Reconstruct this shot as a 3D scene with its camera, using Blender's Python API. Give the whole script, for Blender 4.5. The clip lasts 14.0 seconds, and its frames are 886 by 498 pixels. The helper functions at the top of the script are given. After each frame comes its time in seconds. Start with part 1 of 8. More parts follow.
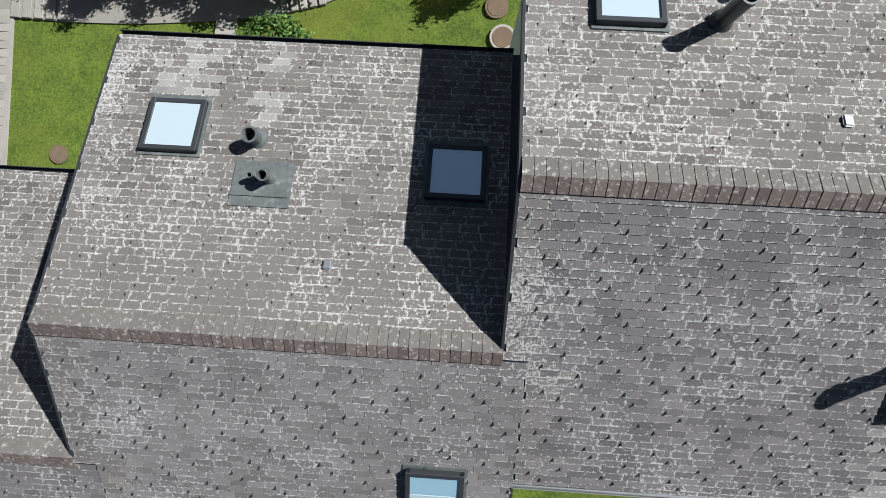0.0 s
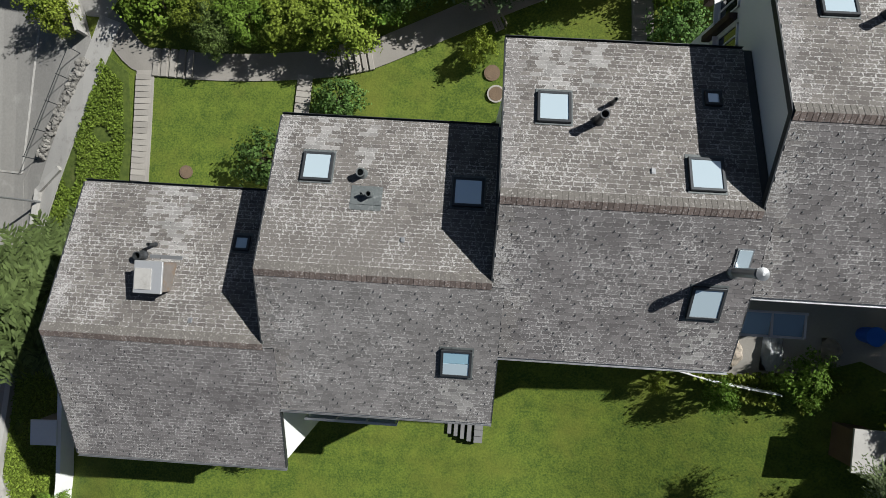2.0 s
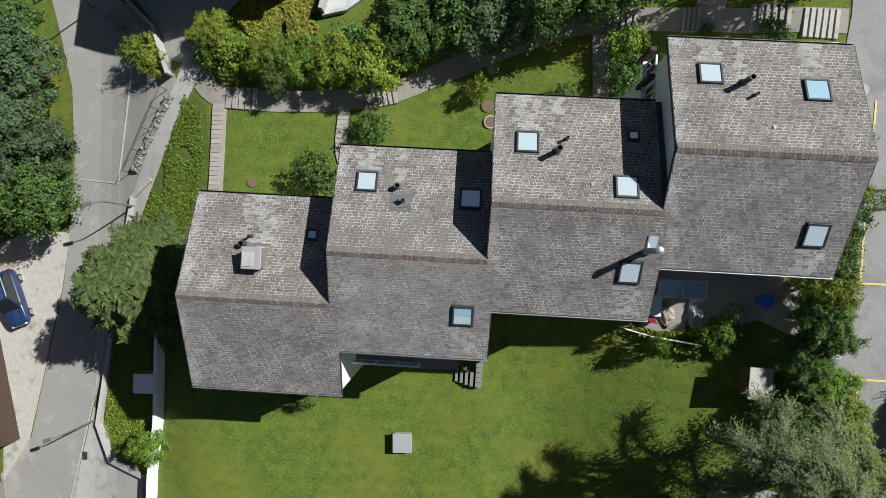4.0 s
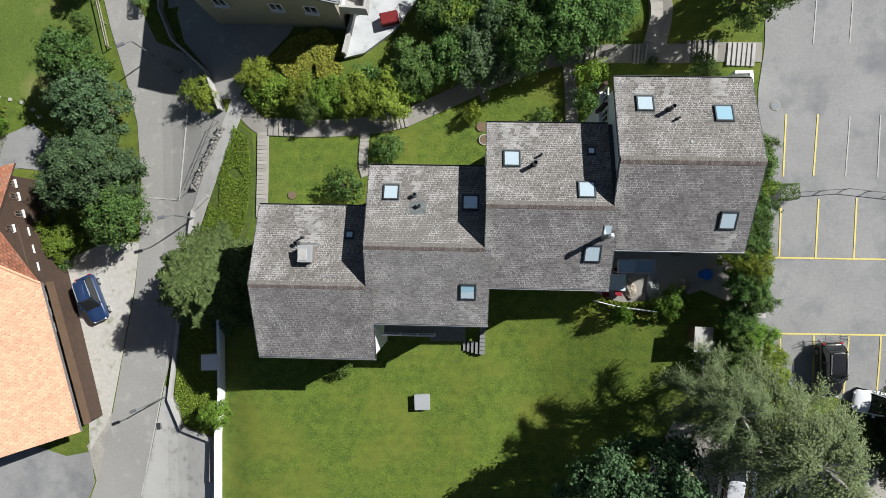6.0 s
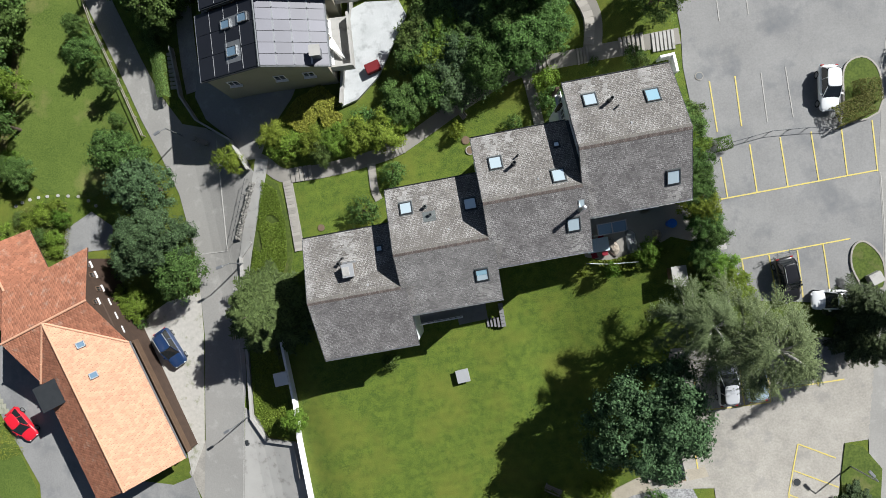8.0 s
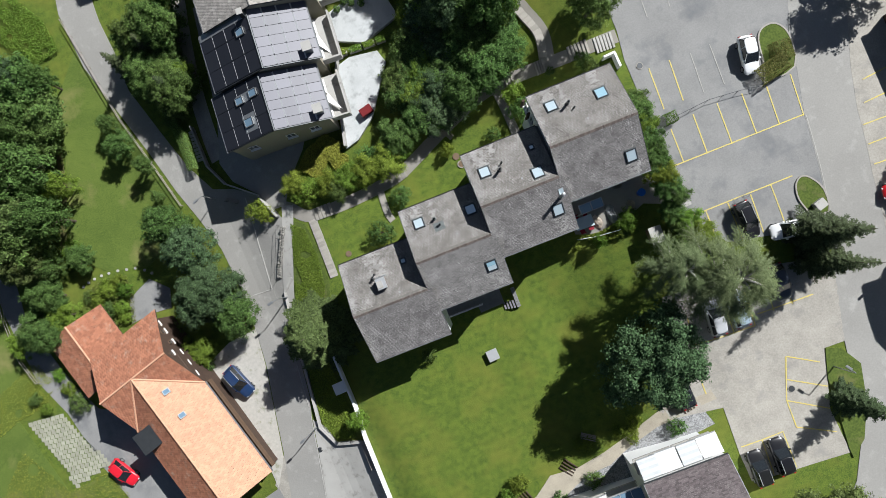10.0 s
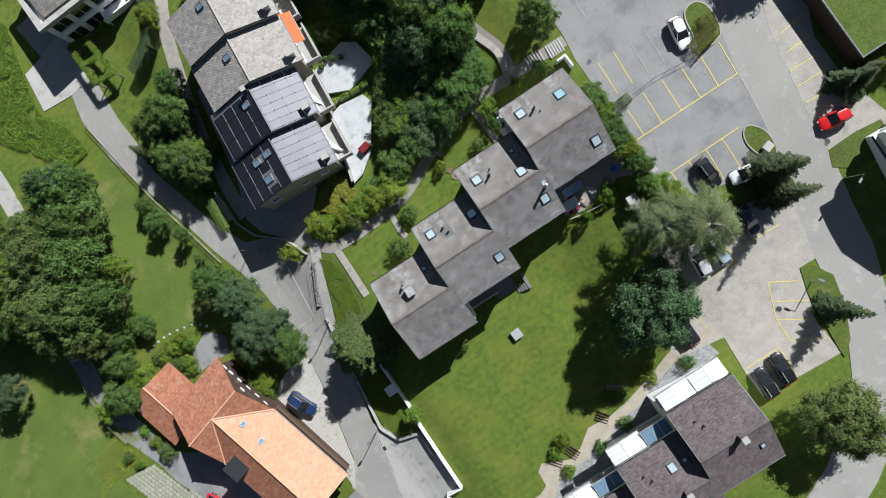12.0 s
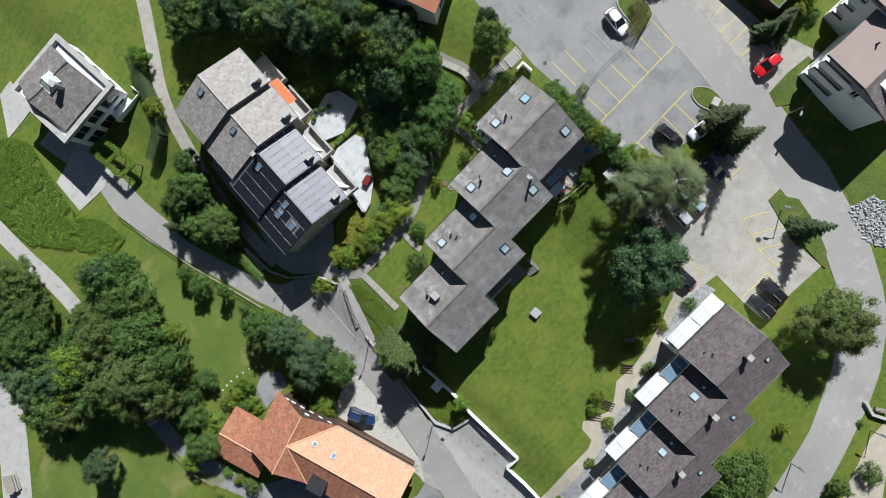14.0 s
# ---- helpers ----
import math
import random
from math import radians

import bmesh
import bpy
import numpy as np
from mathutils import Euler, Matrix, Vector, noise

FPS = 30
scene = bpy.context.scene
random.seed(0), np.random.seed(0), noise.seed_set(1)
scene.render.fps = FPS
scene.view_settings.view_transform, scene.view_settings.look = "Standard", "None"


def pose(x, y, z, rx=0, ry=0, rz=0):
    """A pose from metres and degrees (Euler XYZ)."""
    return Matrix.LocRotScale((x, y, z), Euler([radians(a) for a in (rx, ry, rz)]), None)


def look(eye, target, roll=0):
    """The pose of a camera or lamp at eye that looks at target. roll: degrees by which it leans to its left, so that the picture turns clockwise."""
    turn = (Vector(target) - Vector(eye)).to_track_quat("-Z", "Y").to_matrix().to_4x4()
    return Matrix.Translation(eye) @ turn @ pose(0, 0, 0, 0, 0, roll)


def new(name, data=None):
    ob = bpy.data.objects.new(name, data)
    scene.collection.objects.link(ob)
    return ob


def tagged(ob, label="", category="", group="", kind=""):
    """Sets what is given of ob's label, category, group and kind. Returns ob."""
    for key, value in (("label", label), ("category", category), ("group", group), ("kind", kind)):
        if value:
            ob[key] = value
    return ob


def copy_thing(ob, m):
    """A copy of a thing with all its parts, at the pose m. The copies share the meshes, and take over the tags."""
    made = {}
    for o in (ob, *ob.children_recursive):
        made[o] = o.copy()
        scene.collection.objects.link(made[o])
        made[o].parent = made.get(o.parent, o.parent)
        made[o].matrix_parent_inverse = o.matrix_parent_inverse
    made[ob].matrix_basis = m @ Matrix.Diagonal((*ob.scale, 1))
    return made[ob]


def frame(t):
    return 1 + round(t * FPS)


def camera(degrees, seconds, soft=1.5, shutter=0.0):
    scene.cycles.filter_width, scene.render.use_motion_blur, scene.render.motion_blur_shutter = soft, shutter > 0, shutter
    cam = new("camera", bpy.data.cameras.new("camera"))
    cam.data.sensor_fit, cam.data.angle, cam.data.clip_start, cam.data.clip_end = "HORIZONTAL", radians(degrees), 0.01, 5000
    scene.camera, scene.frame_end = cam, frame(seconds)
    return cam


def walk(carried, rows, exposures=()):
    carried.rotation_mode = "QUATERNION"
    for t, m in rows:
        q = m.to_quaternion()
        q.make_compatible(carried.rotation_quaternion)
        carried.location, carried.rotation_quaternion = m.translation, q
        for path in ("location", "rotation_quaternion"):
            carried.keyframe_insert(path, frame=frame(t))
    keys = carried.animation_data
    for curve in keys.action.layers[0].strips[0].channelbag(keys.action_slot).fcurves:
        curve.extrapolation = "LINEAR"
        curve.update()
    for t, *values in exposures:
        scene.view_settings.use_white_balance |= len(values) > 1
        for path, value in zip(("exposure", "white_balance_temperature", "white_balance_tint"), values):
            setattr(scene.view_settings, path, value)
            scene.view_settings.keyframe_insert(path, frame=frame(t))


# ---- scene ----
cam = camera(73.7, 14.0, soft=0.5)
# seconds, eye, turn in degrees
PATH = [
    (0.0, -0.000, 0.000, 14.800, 0.176, 1.765, 1.096),
    (0.5, -0.050, -0.198, 17.024, 0.170, 1.752, 1.188),
    (1.0, -0.117, -0.355, 19.250, 0.175, 1.744, 1.195),
    (1.5, -0.216, -0.458, 21.473, 0.191, 1.744, 1.161),
    (2.0, -0.303, -0.564, 23.710, 0.194, 1.734, 1.201),
    (2.5, -0.369, -0.694, 25.929, 0.182, 1.716, 1.159),
    (3.0, -0.449, -0.851, 28.130, 0.157, 1.712, 1.159),
    (5.5, -0.635, -1.581, 38.936, 0.309, 1.705, -0.241),
    (6.0, -0.713, -1.777, 41.135, 0.387, 1.809, -1.188),
    (6.5, -0.808, -1.972, 43.344, 0.469, 1.942, -4.002),
    (7.0, -0.920, -2.170, 45.566, 0.545, 2.103, -7.028),
    (7.5, -1.022, -2.371, 47.796, 0.610, 2.259, -9.850),
    (10.0, -1.405, -3.013, 59.115, 0.888, 3.243, -23.730),
    (10.5, -1.434, -3.083, 61.399, 0.897, 3.466, -26.578),
    (11.0, -1.466, -3.159, 63.676, 0.879, 3.692, -29.417),
    (11.5, -1.507, -3.248, 65.934, 0.825, 3.917, -32.513),
    (12.0, -1.554, -3.339, 68.176, 0.751, 4.140, -35.590),
    (12.5, -1.610, -3.421, 70.405, 0.671, 4.371, -38.707),
    (13.0, -1.654, -3.495, 72.629, 0.605, 4.581, -41.707),
    (13.5, -1.692, -3.565, 74.851, 0.538, 4.775, -44.877),
    (14.0, -1.730, -3.636, 77.074, 0.458, 4.965, -48.208),
]
walk(cam, [(t, pose(x, y, z, rx, ry, rz)) for t, x, y, z, rx, ry, rz in PATH], [(0.0, 0.66, 6250, 10), (1.0, 0.48, 6350, 10), (2.0, 0.38, 6450, 10), (3.0, 0.42, 6450, 10), (5.5, 0.60, 6400, 10), (7.5, 0.62, 6350, 10), (10.5, 0.60, 6250, 10), (14.0, 0.57, 6150, 10)])
# ==== place ====
# ---- light ----
SUN_AZ, SUN_EL = radians(62.0), radians(44.0)   # from +y towards +x; above the horizon
world = bpy.data.worlds.new("sky")
scene.world = world
world.use_nodes = True
_n = world.node_tree.nodes
_sky = _n.new("ShaderNodeTexSky")
_sky.sky_type = "NISHITA"
_sky.sun_disc = False
_sky.sun_elevation, _sky.sun_rotation = SUN_EL, SUN_AZ
_n["Background"].inputs["Strength"].default_value = 0.026
world.node_tree.links.new(_sky.outputs["Color"], _n["Background"].inputs["Color"])
sun = new("sun", bpy.data.lights.new("sun", "SUN"))
sun.data.energy, sun.data.angle, sun.data.color = 5.0, radians(0.53), (0.975, 0.965, 0.925)
sun.matrix_world = look((0, 0, 60), (-math.sin(SUN_AZ) * math.cos(SUN_EL), -math.cos(SUN_AZ) * math.cos(SUN_EL), 60 - math.sin(SUN_EL)))

# ---- materials ----


def material(name, base, base2=None, scale=1.0, rough=0.8, metal=0.0, bump=0.0, grain=20.0, spot=None, spot_scale=3.0, spot_cut=(0.55, 0.7), per_object=0.0, per_island=0.0, detail=6.0, spec=0.3, bite=0.6):
    """Two colours mixed by noise at two scales, an optional third in spots, with fine relief."""
    m = bpy.data.materials.new(name)
    m.use_nodes = True
    nt = m.node_tree
    N, L = nt.nodes, nt.links
    b = N["Principled BSDF"]
    b.inputs["Roughness"].default_value, b.inputs["Metallic"].default_value = rough, metal
    b.inputs["Specular IOR Level"].default_value = spec
    co = N.new("ShaderNodeTexCoord")
    geo = N.new("ShaderNodeNewGeometry")
    n1, n2 = N.new("ShaderNodeTexNoise"), N.new("ShaderNodeTexNoise")
    n1.inputs["Scale"].default_value, n1.inputs["Detail"].default_value = scale, detail
    n2.inputs["Scale"].default_value, n2.inputs["Detail"].default_value = grain, 3.0
    for n in (n1, n2):
        L.new(geo.outputs["Position"], n.inputs["Vector"])
    mixf = N.new("ShaderNodeMath")
    mixf.operation = "MULTIPLY_ADD"
    L.new(n2.outputs["Fac"], mixf.inputs[0])
    mixf.inputs[1].default_value = bite
    add = N.new("ShaderNodeMath")
    add.operation = "MULTIPLY_ADD"
    L.new(n1.outputs["Fac"], add.inputs[0])
    add.inputs[1].default_value, add.inputs[2].default_value = 1.4, -0.5 - (bite - 0.6) / 2
    L.new(add.outputs[0], mixf.inputs[2])
    ramp = N.new("ShaderNodeMix")
    ramp.data_type = "RGBA"
    ramp.clamp_factor = True
    L.new(mixf.outputs[0], ramp.inputs[0])
    ramp.inputs[6].default_value = (*base, 1)
    ramp.inputs[7].default_value = (*(base2 or [c * 0.75 for c in base]), 1)
    out = ramp.outputs[2]
    if spot:
        n3 = N.new("ShaderNodeTexNoise")
        n3.inputs["Scale"].default_value, n3.inputs["Detail"].default_value = spot_scale, 8.0
        n3.inputs["Roughness"].default_value = 0.65
        L.new(geo.outputs["Position"], n3.inputs["Vector"])
        mr = N.new("ShaderNodeMapRange")
        mr.inputs[1].default_value, mr.inputs[2].default_value = spot_cut
        L.new(n3.outputs["Fac"], mr.inputs[0])
        mx = N.new("ShaderNodeMix")
        mx.data_type = "RGBA"
        L.new(mr.outputs[0], mx.inputs[0])
        L.new(out, mx.inputs[6])
        mx.inputs[7].default_value = (*spot, 1)
        out = mx.outputs[2]
    if per_object or per_island:
        hs = N.new("ShaderNodeHueSaturation")
        amount = per_object or per_island
        src = N.new("ShaderNodeObjectInfo").outputs["Random"] if per_object else geo.outputs["Random Per Island"]
        mr = N.new("ShaderNodeMapRange")
        mr.inputs[3].default_value, mr.inputs[4].default_value = 1 - amount, 1 + amount
        L.new(src, mr.inputs[0])
        L.new(mr.outputs[0], hs.inputs["Value"])
        L.new(out, hs.inputs["Color"])
        out = hs.outputs["Color"]
    L.new(out, b.inputs["Base Color"])
    if bump:
        bp = N.new("ShaderNodeBump")
        bp.inputs["Strength"].default_value, bp.inputs["Distance"].default_value = bump, 0.02
        L.new(n2.outputs["Fac"], bp.inputs["Height"])
        L.new(bp.outputs[0], b.inputs["Normal"])
    return m


def leafy(name, base, base2, spread=0.35, own=0.16, glow=0.20):
    """Leaves: colour by leaf and by plant, a little light passes through."""
    m = material(name, base, base2, scale=0.7, rough=0.6, grain=6.0, per_island=spread, spec=0.12)
    N, L = m.node_tree.nodes, m.node_tree.links
    b = N["Principled BSDF"]
    info, tint = N.new("ShaderNodeObjectInfo"), N.new("ShaderNodeHueSaturation")
    spin = N.new("ShaderNodeMath")
    spin.operation = "FRACT"
    seven = N.new("ShaderNodeMath")
    seven.operation = "MULTIPLY"
    seven.inputs[1].default_value = 7.31
    L.new(info.outputs["Random"], seven.inputs[0])
    L.new(seven.outputs[0], spin.inputs[0])
    for src, socket, lo, hi in ((info.outputs["Random"], "Hue", 0.5 - own * 0.14, 0.5 + own * 0.14), (spin.outputs[0], "Value", 1 - own, 1 + own * 1.2)):
        mr = N.new("ShaderNodeMapRange")
        mr.inputs[3].default_value, mr.inputs[4].default_value = lo, hi
        L.new(src, mr.inputs[0])
        L.new(mr.outputs[0], tint.inputs[socket])
    L.new(b.inputs["Base Color"].links[0].from_socket, tint.inputs["Color"])
    L.new(tint.outputs["Color"], b.inputs["Base Color"])
    tr, mx = N.new("ShaderNodeBsdfTranslucent"), N.new("ShaderNodeMixShader")
    L.new(tint.outputs["Color"], tr.inputs["Color"])
    mx.inputs[0].default_value = glow
    L.new(b.outputs[0], mx.inputs[1])
    L.new(tr.outputs[0], mx.inputs[2])
    L.new(mx.outputs[0], N["Material Output"].inputs["Surface"])
    return m


def glass(name, tint, rough=0.05):
    m = bpy.data.materials.new(name)
    m.use_nodes = True
    b = m.node_tree.nodes["Principled BSDF"]
    b.inputs["Base Color"].default_value = (*tint, 1)
    b.inputs["Roughness"].default_value = rough
    b.inputs["Specular IOR Level"].default_value = 1.0
    return m


GRASS = material("mown_grass", (0.122, 0.166, 0.022), (0.046, 0.082, 0.012), scale=1.6, bite=2.6, grain=11.0, rough=0.95, bump=1.0, spot=(0.135, 0.150, 0.024), spot_scale=0.24, spot_cut=(0.46, 0.74))
MEADOW = material("rough_meadow", (0.095, 0.13, 0.024), (0.050, 0.078, 0.014), scale=1.0, bite=2.4, grain=5.0, rough=0.95, bump=1.0, spot=(0.14, 0.145, 0.05), spot_scale=0.5)
ASPHALT = material("asphalt", (0.268, 0.266, 0.262), (0.200, 0.199, 0.197), scale=0.35, bite=1.4, grain=7.0, rough=0.9, bump=0.2, spot=(0.15, 0.155, 0.163), spot_scale=0.30, spot_cut=(0.5, 0.70))
ASPHALT_LIGHT = material("worn_light_asphalt", (0.39, 0.368, 0.330), (0.275, 0.258, 0.230), scale=0.8, bite=1.6, grain=6.0, rough=0.9, bump=0.2, spot=(0.25, 0.24, 0.225), spot_scale=0.5)
ROADTAR = material("road_asphalt", (0.315, 0.307, 0.290), (0.250, 0.243, 0.230), scale=0.2, bite=1.3, grain=7.0, rough=0.9, bump=0.2, spot=(0.35, 0.342, 0.325), spot_scale=0.7)
CONCRETE = material("pale_concrete", (0.42, 0.41, 0.39), (0.33, 0.322, 0.305), scale=0.6, grain=12.0, rough=0.85, bump=0.2, spot=(0.25, 0.242, 0.225), spot_scale=1.2)
PATHSAND = material("beige_path_gravel", (0.42, 0.375, 0.30), (0.30, 0.27, 0.22), scale=1.2, bite=1.4, grain=9.0, rough=0.95, bump=0.5)
SLAB = material("path_slab", (0.33, 0.31, 0.28), (0.25, 0.235, 0.21), scale=0.8, grain=12.0, rough=0.9, bump=0.3, per_object=0.15)
GRAVEL = material("grey_gravel", (0.52, 0.495, 0.455), (0.38, 0.365, 0.335), scale=3.0, grain=25.0, rough=0.95, bump=1.0, spot=(0.24, 0.25, 0.16), spot_scale=0.9)
YELLOW = material("yellow_road_paint", (0.62, 0.50, 0.10), (0.52, 0.44, 0.16), scale=2.0, grain=20.0, rough=0.7, spot=(0.36, 0.33, 0.26), spot_scale=5.0, spot_cut=(0.5, 0.75))
WHITEPAINT = material("worn_white_paint", (0.46, 0.45, 0.43), (0.34, 0.335, 0.32), scale=2.0, grain=20.0, rough=0.7, spot=(0.32, 0.31, 0.29), spot_scale=3.0, spot_cut=(0.4, 0.6))


def slate_material(name, base, base2, lichen, amount, edge, spread):
    """Slates: grey body, pale lichen that grows along the joints and lower edges and in scattered specks."""
    m = material(name, base, base2, scale=0.8, grain=16.0, rough=0.85, bump=0.3, per_island=spread)
    nt = m.node_tree
    N, L = nt.nodes, nt.links
    b = N["Principled BSDF"]
    body = b.inputs["Base Color"].links[0].from_socket
    geo = N.new("ShaderNodeNewGeometry")
    uv = N.new("ShaderNodeUVMap")
    sep = N.new("ShaderNodeSeparateXYZ")
    L.new(uv.outputs[0], sep.inputs[0])

    def op(kind, a, b_=None):
        n = N.new("ShaderNodeMath")
        n.operation = kind
        for i, v in enumerate((a, b_)):
            if v is None:
                continue
            if isinstance(v, (int, float)):
                n.inputs[i].default_value = v
            else:
                L.new(v, n.inputs[i])
        return n.outputs[0]

    side = op("MINIMUM", sep.outputs[0], op("SUBTRACT", 1.0, sep.outputs[0]))
    side = op("MULTIPLY", side, 2.8)
    foot = op("SUBTRACT", 1.0, sep.outputs[1])
    near = op("MINIMUM", side, foot)
    grow = op("POWER", op("SUBTRACT", 1.0, op("MINIMUM", op("MULTIPLY", near, 2.4), 1.0)), 2.0)
    fine, wide = N.new("ShaderNodeTexNoise"), N.new("ShaderNodeTexNoise")
    fine.inputs["Scale"].default_value, fine.inputs["Detail"].default_value, fine.inputs["Roughness"].default_value = 24.0, 6.0, 0.68
    wide.inputs["Scale"].default_value, wide.inputs["Detail"].default_value = 0.9, 5.0
    for n in (fine, wide):
        L.new(geo.outputs["Position"], n.inputs["Vector"])
    v = op("ADD", fine.outputs["Fac"], op("MULTIPLY", grow, edge))
    v = op("ADD", v, op("MULTIPLY", op("SUBTRACT", wide.outputs["Fac"], 0.5), 0.34))
    mr = N.new("ShaderNodeMapRange")
    mr.inputs[1].default_value, mr.inputs[2].default_value = amount, amount + 0.09
    L.new(v, mr.inputs[0])
    mx = N.new("ShaderNodeMix")
    mx.data_type = "RGBA"
    L.new(mr.outputs[0], mx.inputs[0])
    L.new(body, mx.inputs[6])
    mx.inputs[7].default_value = (*lichen, 1)
    L.new(mx.outputs[2], b.inputs["Base Color"])
    return m


SLATE = slate_material("lichened_slate", (0.156, 0.144, 0.133), (0.107, 0.098, 0.091), (0.44, 0.432, 0.42), 0.588, 0.18, 0.24)
SLATE_S = slate_material("grey_slate", (0.164, 0.154, 0.153), (0.114, 0.107, 0.107), (0.45, 0.44, 0.43), 0.602, 0.17, 0.22)
SLATE_L = slate_material("dark_brown_slate", (0.130, 0.108, 0.110), (0.088, 0.073, 0.076), (0.28, 0.255, 0.25), 0.63, 0.12, 0.30)
# Grey slate lightened to carry the gloss on the second house's south slope.
SLATE_G = slate_material("gloss_lightened_slate", (0.190, 0.181, 0.178), (0.134, 0.128, 0.126), (0.46, 0.45, 0.44), 0.600, 0.15, 0.20)
SLATE_PALE = slate_material("washed_slate", (0.270, 0.262, 0.252), (0.185, 0.180, 0.172), (0.43, 0.42, 0.41), 0.58, 0.16, 0.18)
SLATE_RIM = slate_material("verge_slate", (0.178, 0.166, 0.158), (0.125, 0.118, 0.114), (0.41, 0.40, 0.39), 0.545, 0.14, 0.2)
RIDGE_T = material("ridge_tile", (0.148, 0.138, 0.125), (0.108, 0.100, 0.092), scale=1.5, grain=18.0, rough=0.9, bump=0.3, spot=(0.40, 0.385, 0.365), spot_scale=15.0, spot_cut=(0.55, 0.70), per_object=0.08)
RIDGE_S = material("brown_ridge_tile", (0.170, 0.134, 0.120), (0.112, 0.090, 0.081), scale=1.5, grain=18.0, rough=0.9, bump=0.3, spot=(0.42, 0.39, 0.37), spot_scale=15.0, spot_cut=(0.54, 0.68), per_object=0.2)
RIDGE_L = material("dark_ridge_tile", (0.115, 0.105, 0.105), (0.085, 0.077, 0.078), scale=1.5, grain=18.0, rough=0.9, bump=0.3, spot=(0.20, 0.18, 0.175), spot_scale=7.0, spot_cut=(0.6, 0.8), per_object=0.12)
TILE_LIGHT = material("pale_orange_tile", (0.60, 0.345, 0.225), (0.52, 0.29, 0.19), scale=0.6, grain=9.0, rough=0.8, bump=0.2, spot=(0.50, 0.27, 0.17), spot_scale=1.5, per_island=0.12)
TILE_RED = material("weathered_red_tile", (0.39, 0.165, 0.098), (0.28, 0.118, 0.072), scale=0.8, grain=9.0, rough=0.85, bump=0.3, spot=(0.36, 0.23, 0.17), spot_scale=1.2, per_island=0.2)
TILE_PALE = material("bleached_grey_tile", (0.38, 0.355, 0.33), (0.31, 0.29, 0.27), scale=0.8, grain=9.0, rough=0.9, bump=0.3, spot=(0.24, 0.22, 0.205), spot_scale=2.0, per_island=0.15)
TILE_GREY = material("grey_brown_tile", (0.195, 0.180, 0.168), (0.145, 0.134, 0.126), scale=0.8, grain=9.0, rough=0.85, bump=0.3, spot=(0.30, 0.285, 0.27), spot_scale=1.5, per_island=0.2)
# Same tile as TILE_PALE; the west slopes' weaker light is put into its colour.
TILE_WEST = material("shade_toned_grey_tile", (0.285, 0.268, 0.252), (0.215, 0.202, 0.190), scale=0.8, grain=9.0, rough=0.85, bump=0.3, spot=(0.36, 0.34, 0.32), spot_scale=1.5, per_island=0.2)
RENDERWALL = material("white_render", (0.83, 0.835, 0.84), (0.77, 0.775, 0.78), scale=0.5, grain=15.0, rough=0.85, bump=0.15)
RENDERGREY = material("olive_render", (0.36, 0.335, 0.26), (0.29, 0.27, 0.21), scale=0.5, grain=15.0, rough=0.85, bump=0.15)
METAL = material("dull_sheet_metal", (0.36, 0.37, 0.38), (0.27, 0.28, 0.29), scale=2.0, grain=20.0, rough=0.45, metal=0.7)
LEAD = material("lead_sheet", (0.150, 0.165, 0.165), (0.090, 0.102, 0.104), scale=2.5, grain=14.0, bite=1.4, rough=0.6, metal=0.25, bump=0.3, spot=(0.27, 0.285, 0.28), spot_scale=5.0, spot_cut=(0.55, 0.75))
DARKMETAL = material("dark_sheet_metal", (0.07, 0.075, 0.08), (0.05, 0.055, 0.06), scale=2.0, grain=20.0, rough=0.45, metal=0.5)
# Opaque panes: the reflected blue sky is put into the base colours, half metallic.
GLASS_SKY = glass("sky_tinted_glass", (0.72, 0.86, 0.92), 0.06)
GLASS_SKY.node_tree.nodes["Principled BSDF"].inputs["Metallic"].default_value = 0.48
GLASS_HALF = glass("deep_sky_tinted_glass", (0.42, 0.66, 0.78), 0.06)
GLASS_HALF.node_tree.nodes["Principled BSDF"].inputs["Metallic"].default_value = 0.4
GLASS_BLUE = glass("roof_window_glass", (0.14, 0.22, 0.30), 0.08)
DIRT = material("brown_soil", (0.17, 0.12, 0.08), (0.11, 0.08, 0.055), scale=3.0, grain=15.0, rough=0.95, bump=0.6)
TERRACE = material("stained_terrace_slab", (0.52, 0.535, 0.54), (0.41, 0.425, 0.43), scale=0.8, grain=10.0, bite=1.2, rough=0.85, bump=0.2, spot=(0.27, 0.28, 0.28), spot_scale=0.9, spot_cut=(0.52, 0.75))
GLASS_DARK = glass("window_glass", (0.02, 0.025, 0.03), 0.05)
WOOD = material("brown_timber", (0.16, 0.10, 0.065), (0.11, 0.07, 0.045), scale=2.0, grain=14.0, rough=0.8, bump=0.3, per_object=0.2)
DECKGREY = material("grey_deck_timber", (0.20, 0.20, 0.20), (0.14, 0.14, 0.145), scale=2.0, grain=14.0, rough=0.85, bump=0.3)
WOODGREY = material("weathered_timber", (0.30, 0.27, 0.24), (0.22, 0.20, 0.18), scale=2.0, grain=14.0, rough=0.85, bump=0.3)
BARK = material("bark", (0.12, 0.09, 0.07), (0.07, 0.055, 0.045), scale=3.0, grain=18.0, rough=0.95, bump=0.6)
BIRCHBARK = material("birch_bark", (0.55, 0.53, 0.49), (0.30, 0.28, 0.26), scale=3.0, grain=10.0, rough=0.9, bump=0.4)
LEAF = leafy("leaf_green", (0.112, 0.178, 0.048), (0.064, 0.114, 0.028), 0.55, 0.15)
LEAF_DARK = leafy("leaf_dark_green", (0.084, 0.134, 0.060), (0.050, 0.086, 0.038), 0.55, 0.13, 0.12)
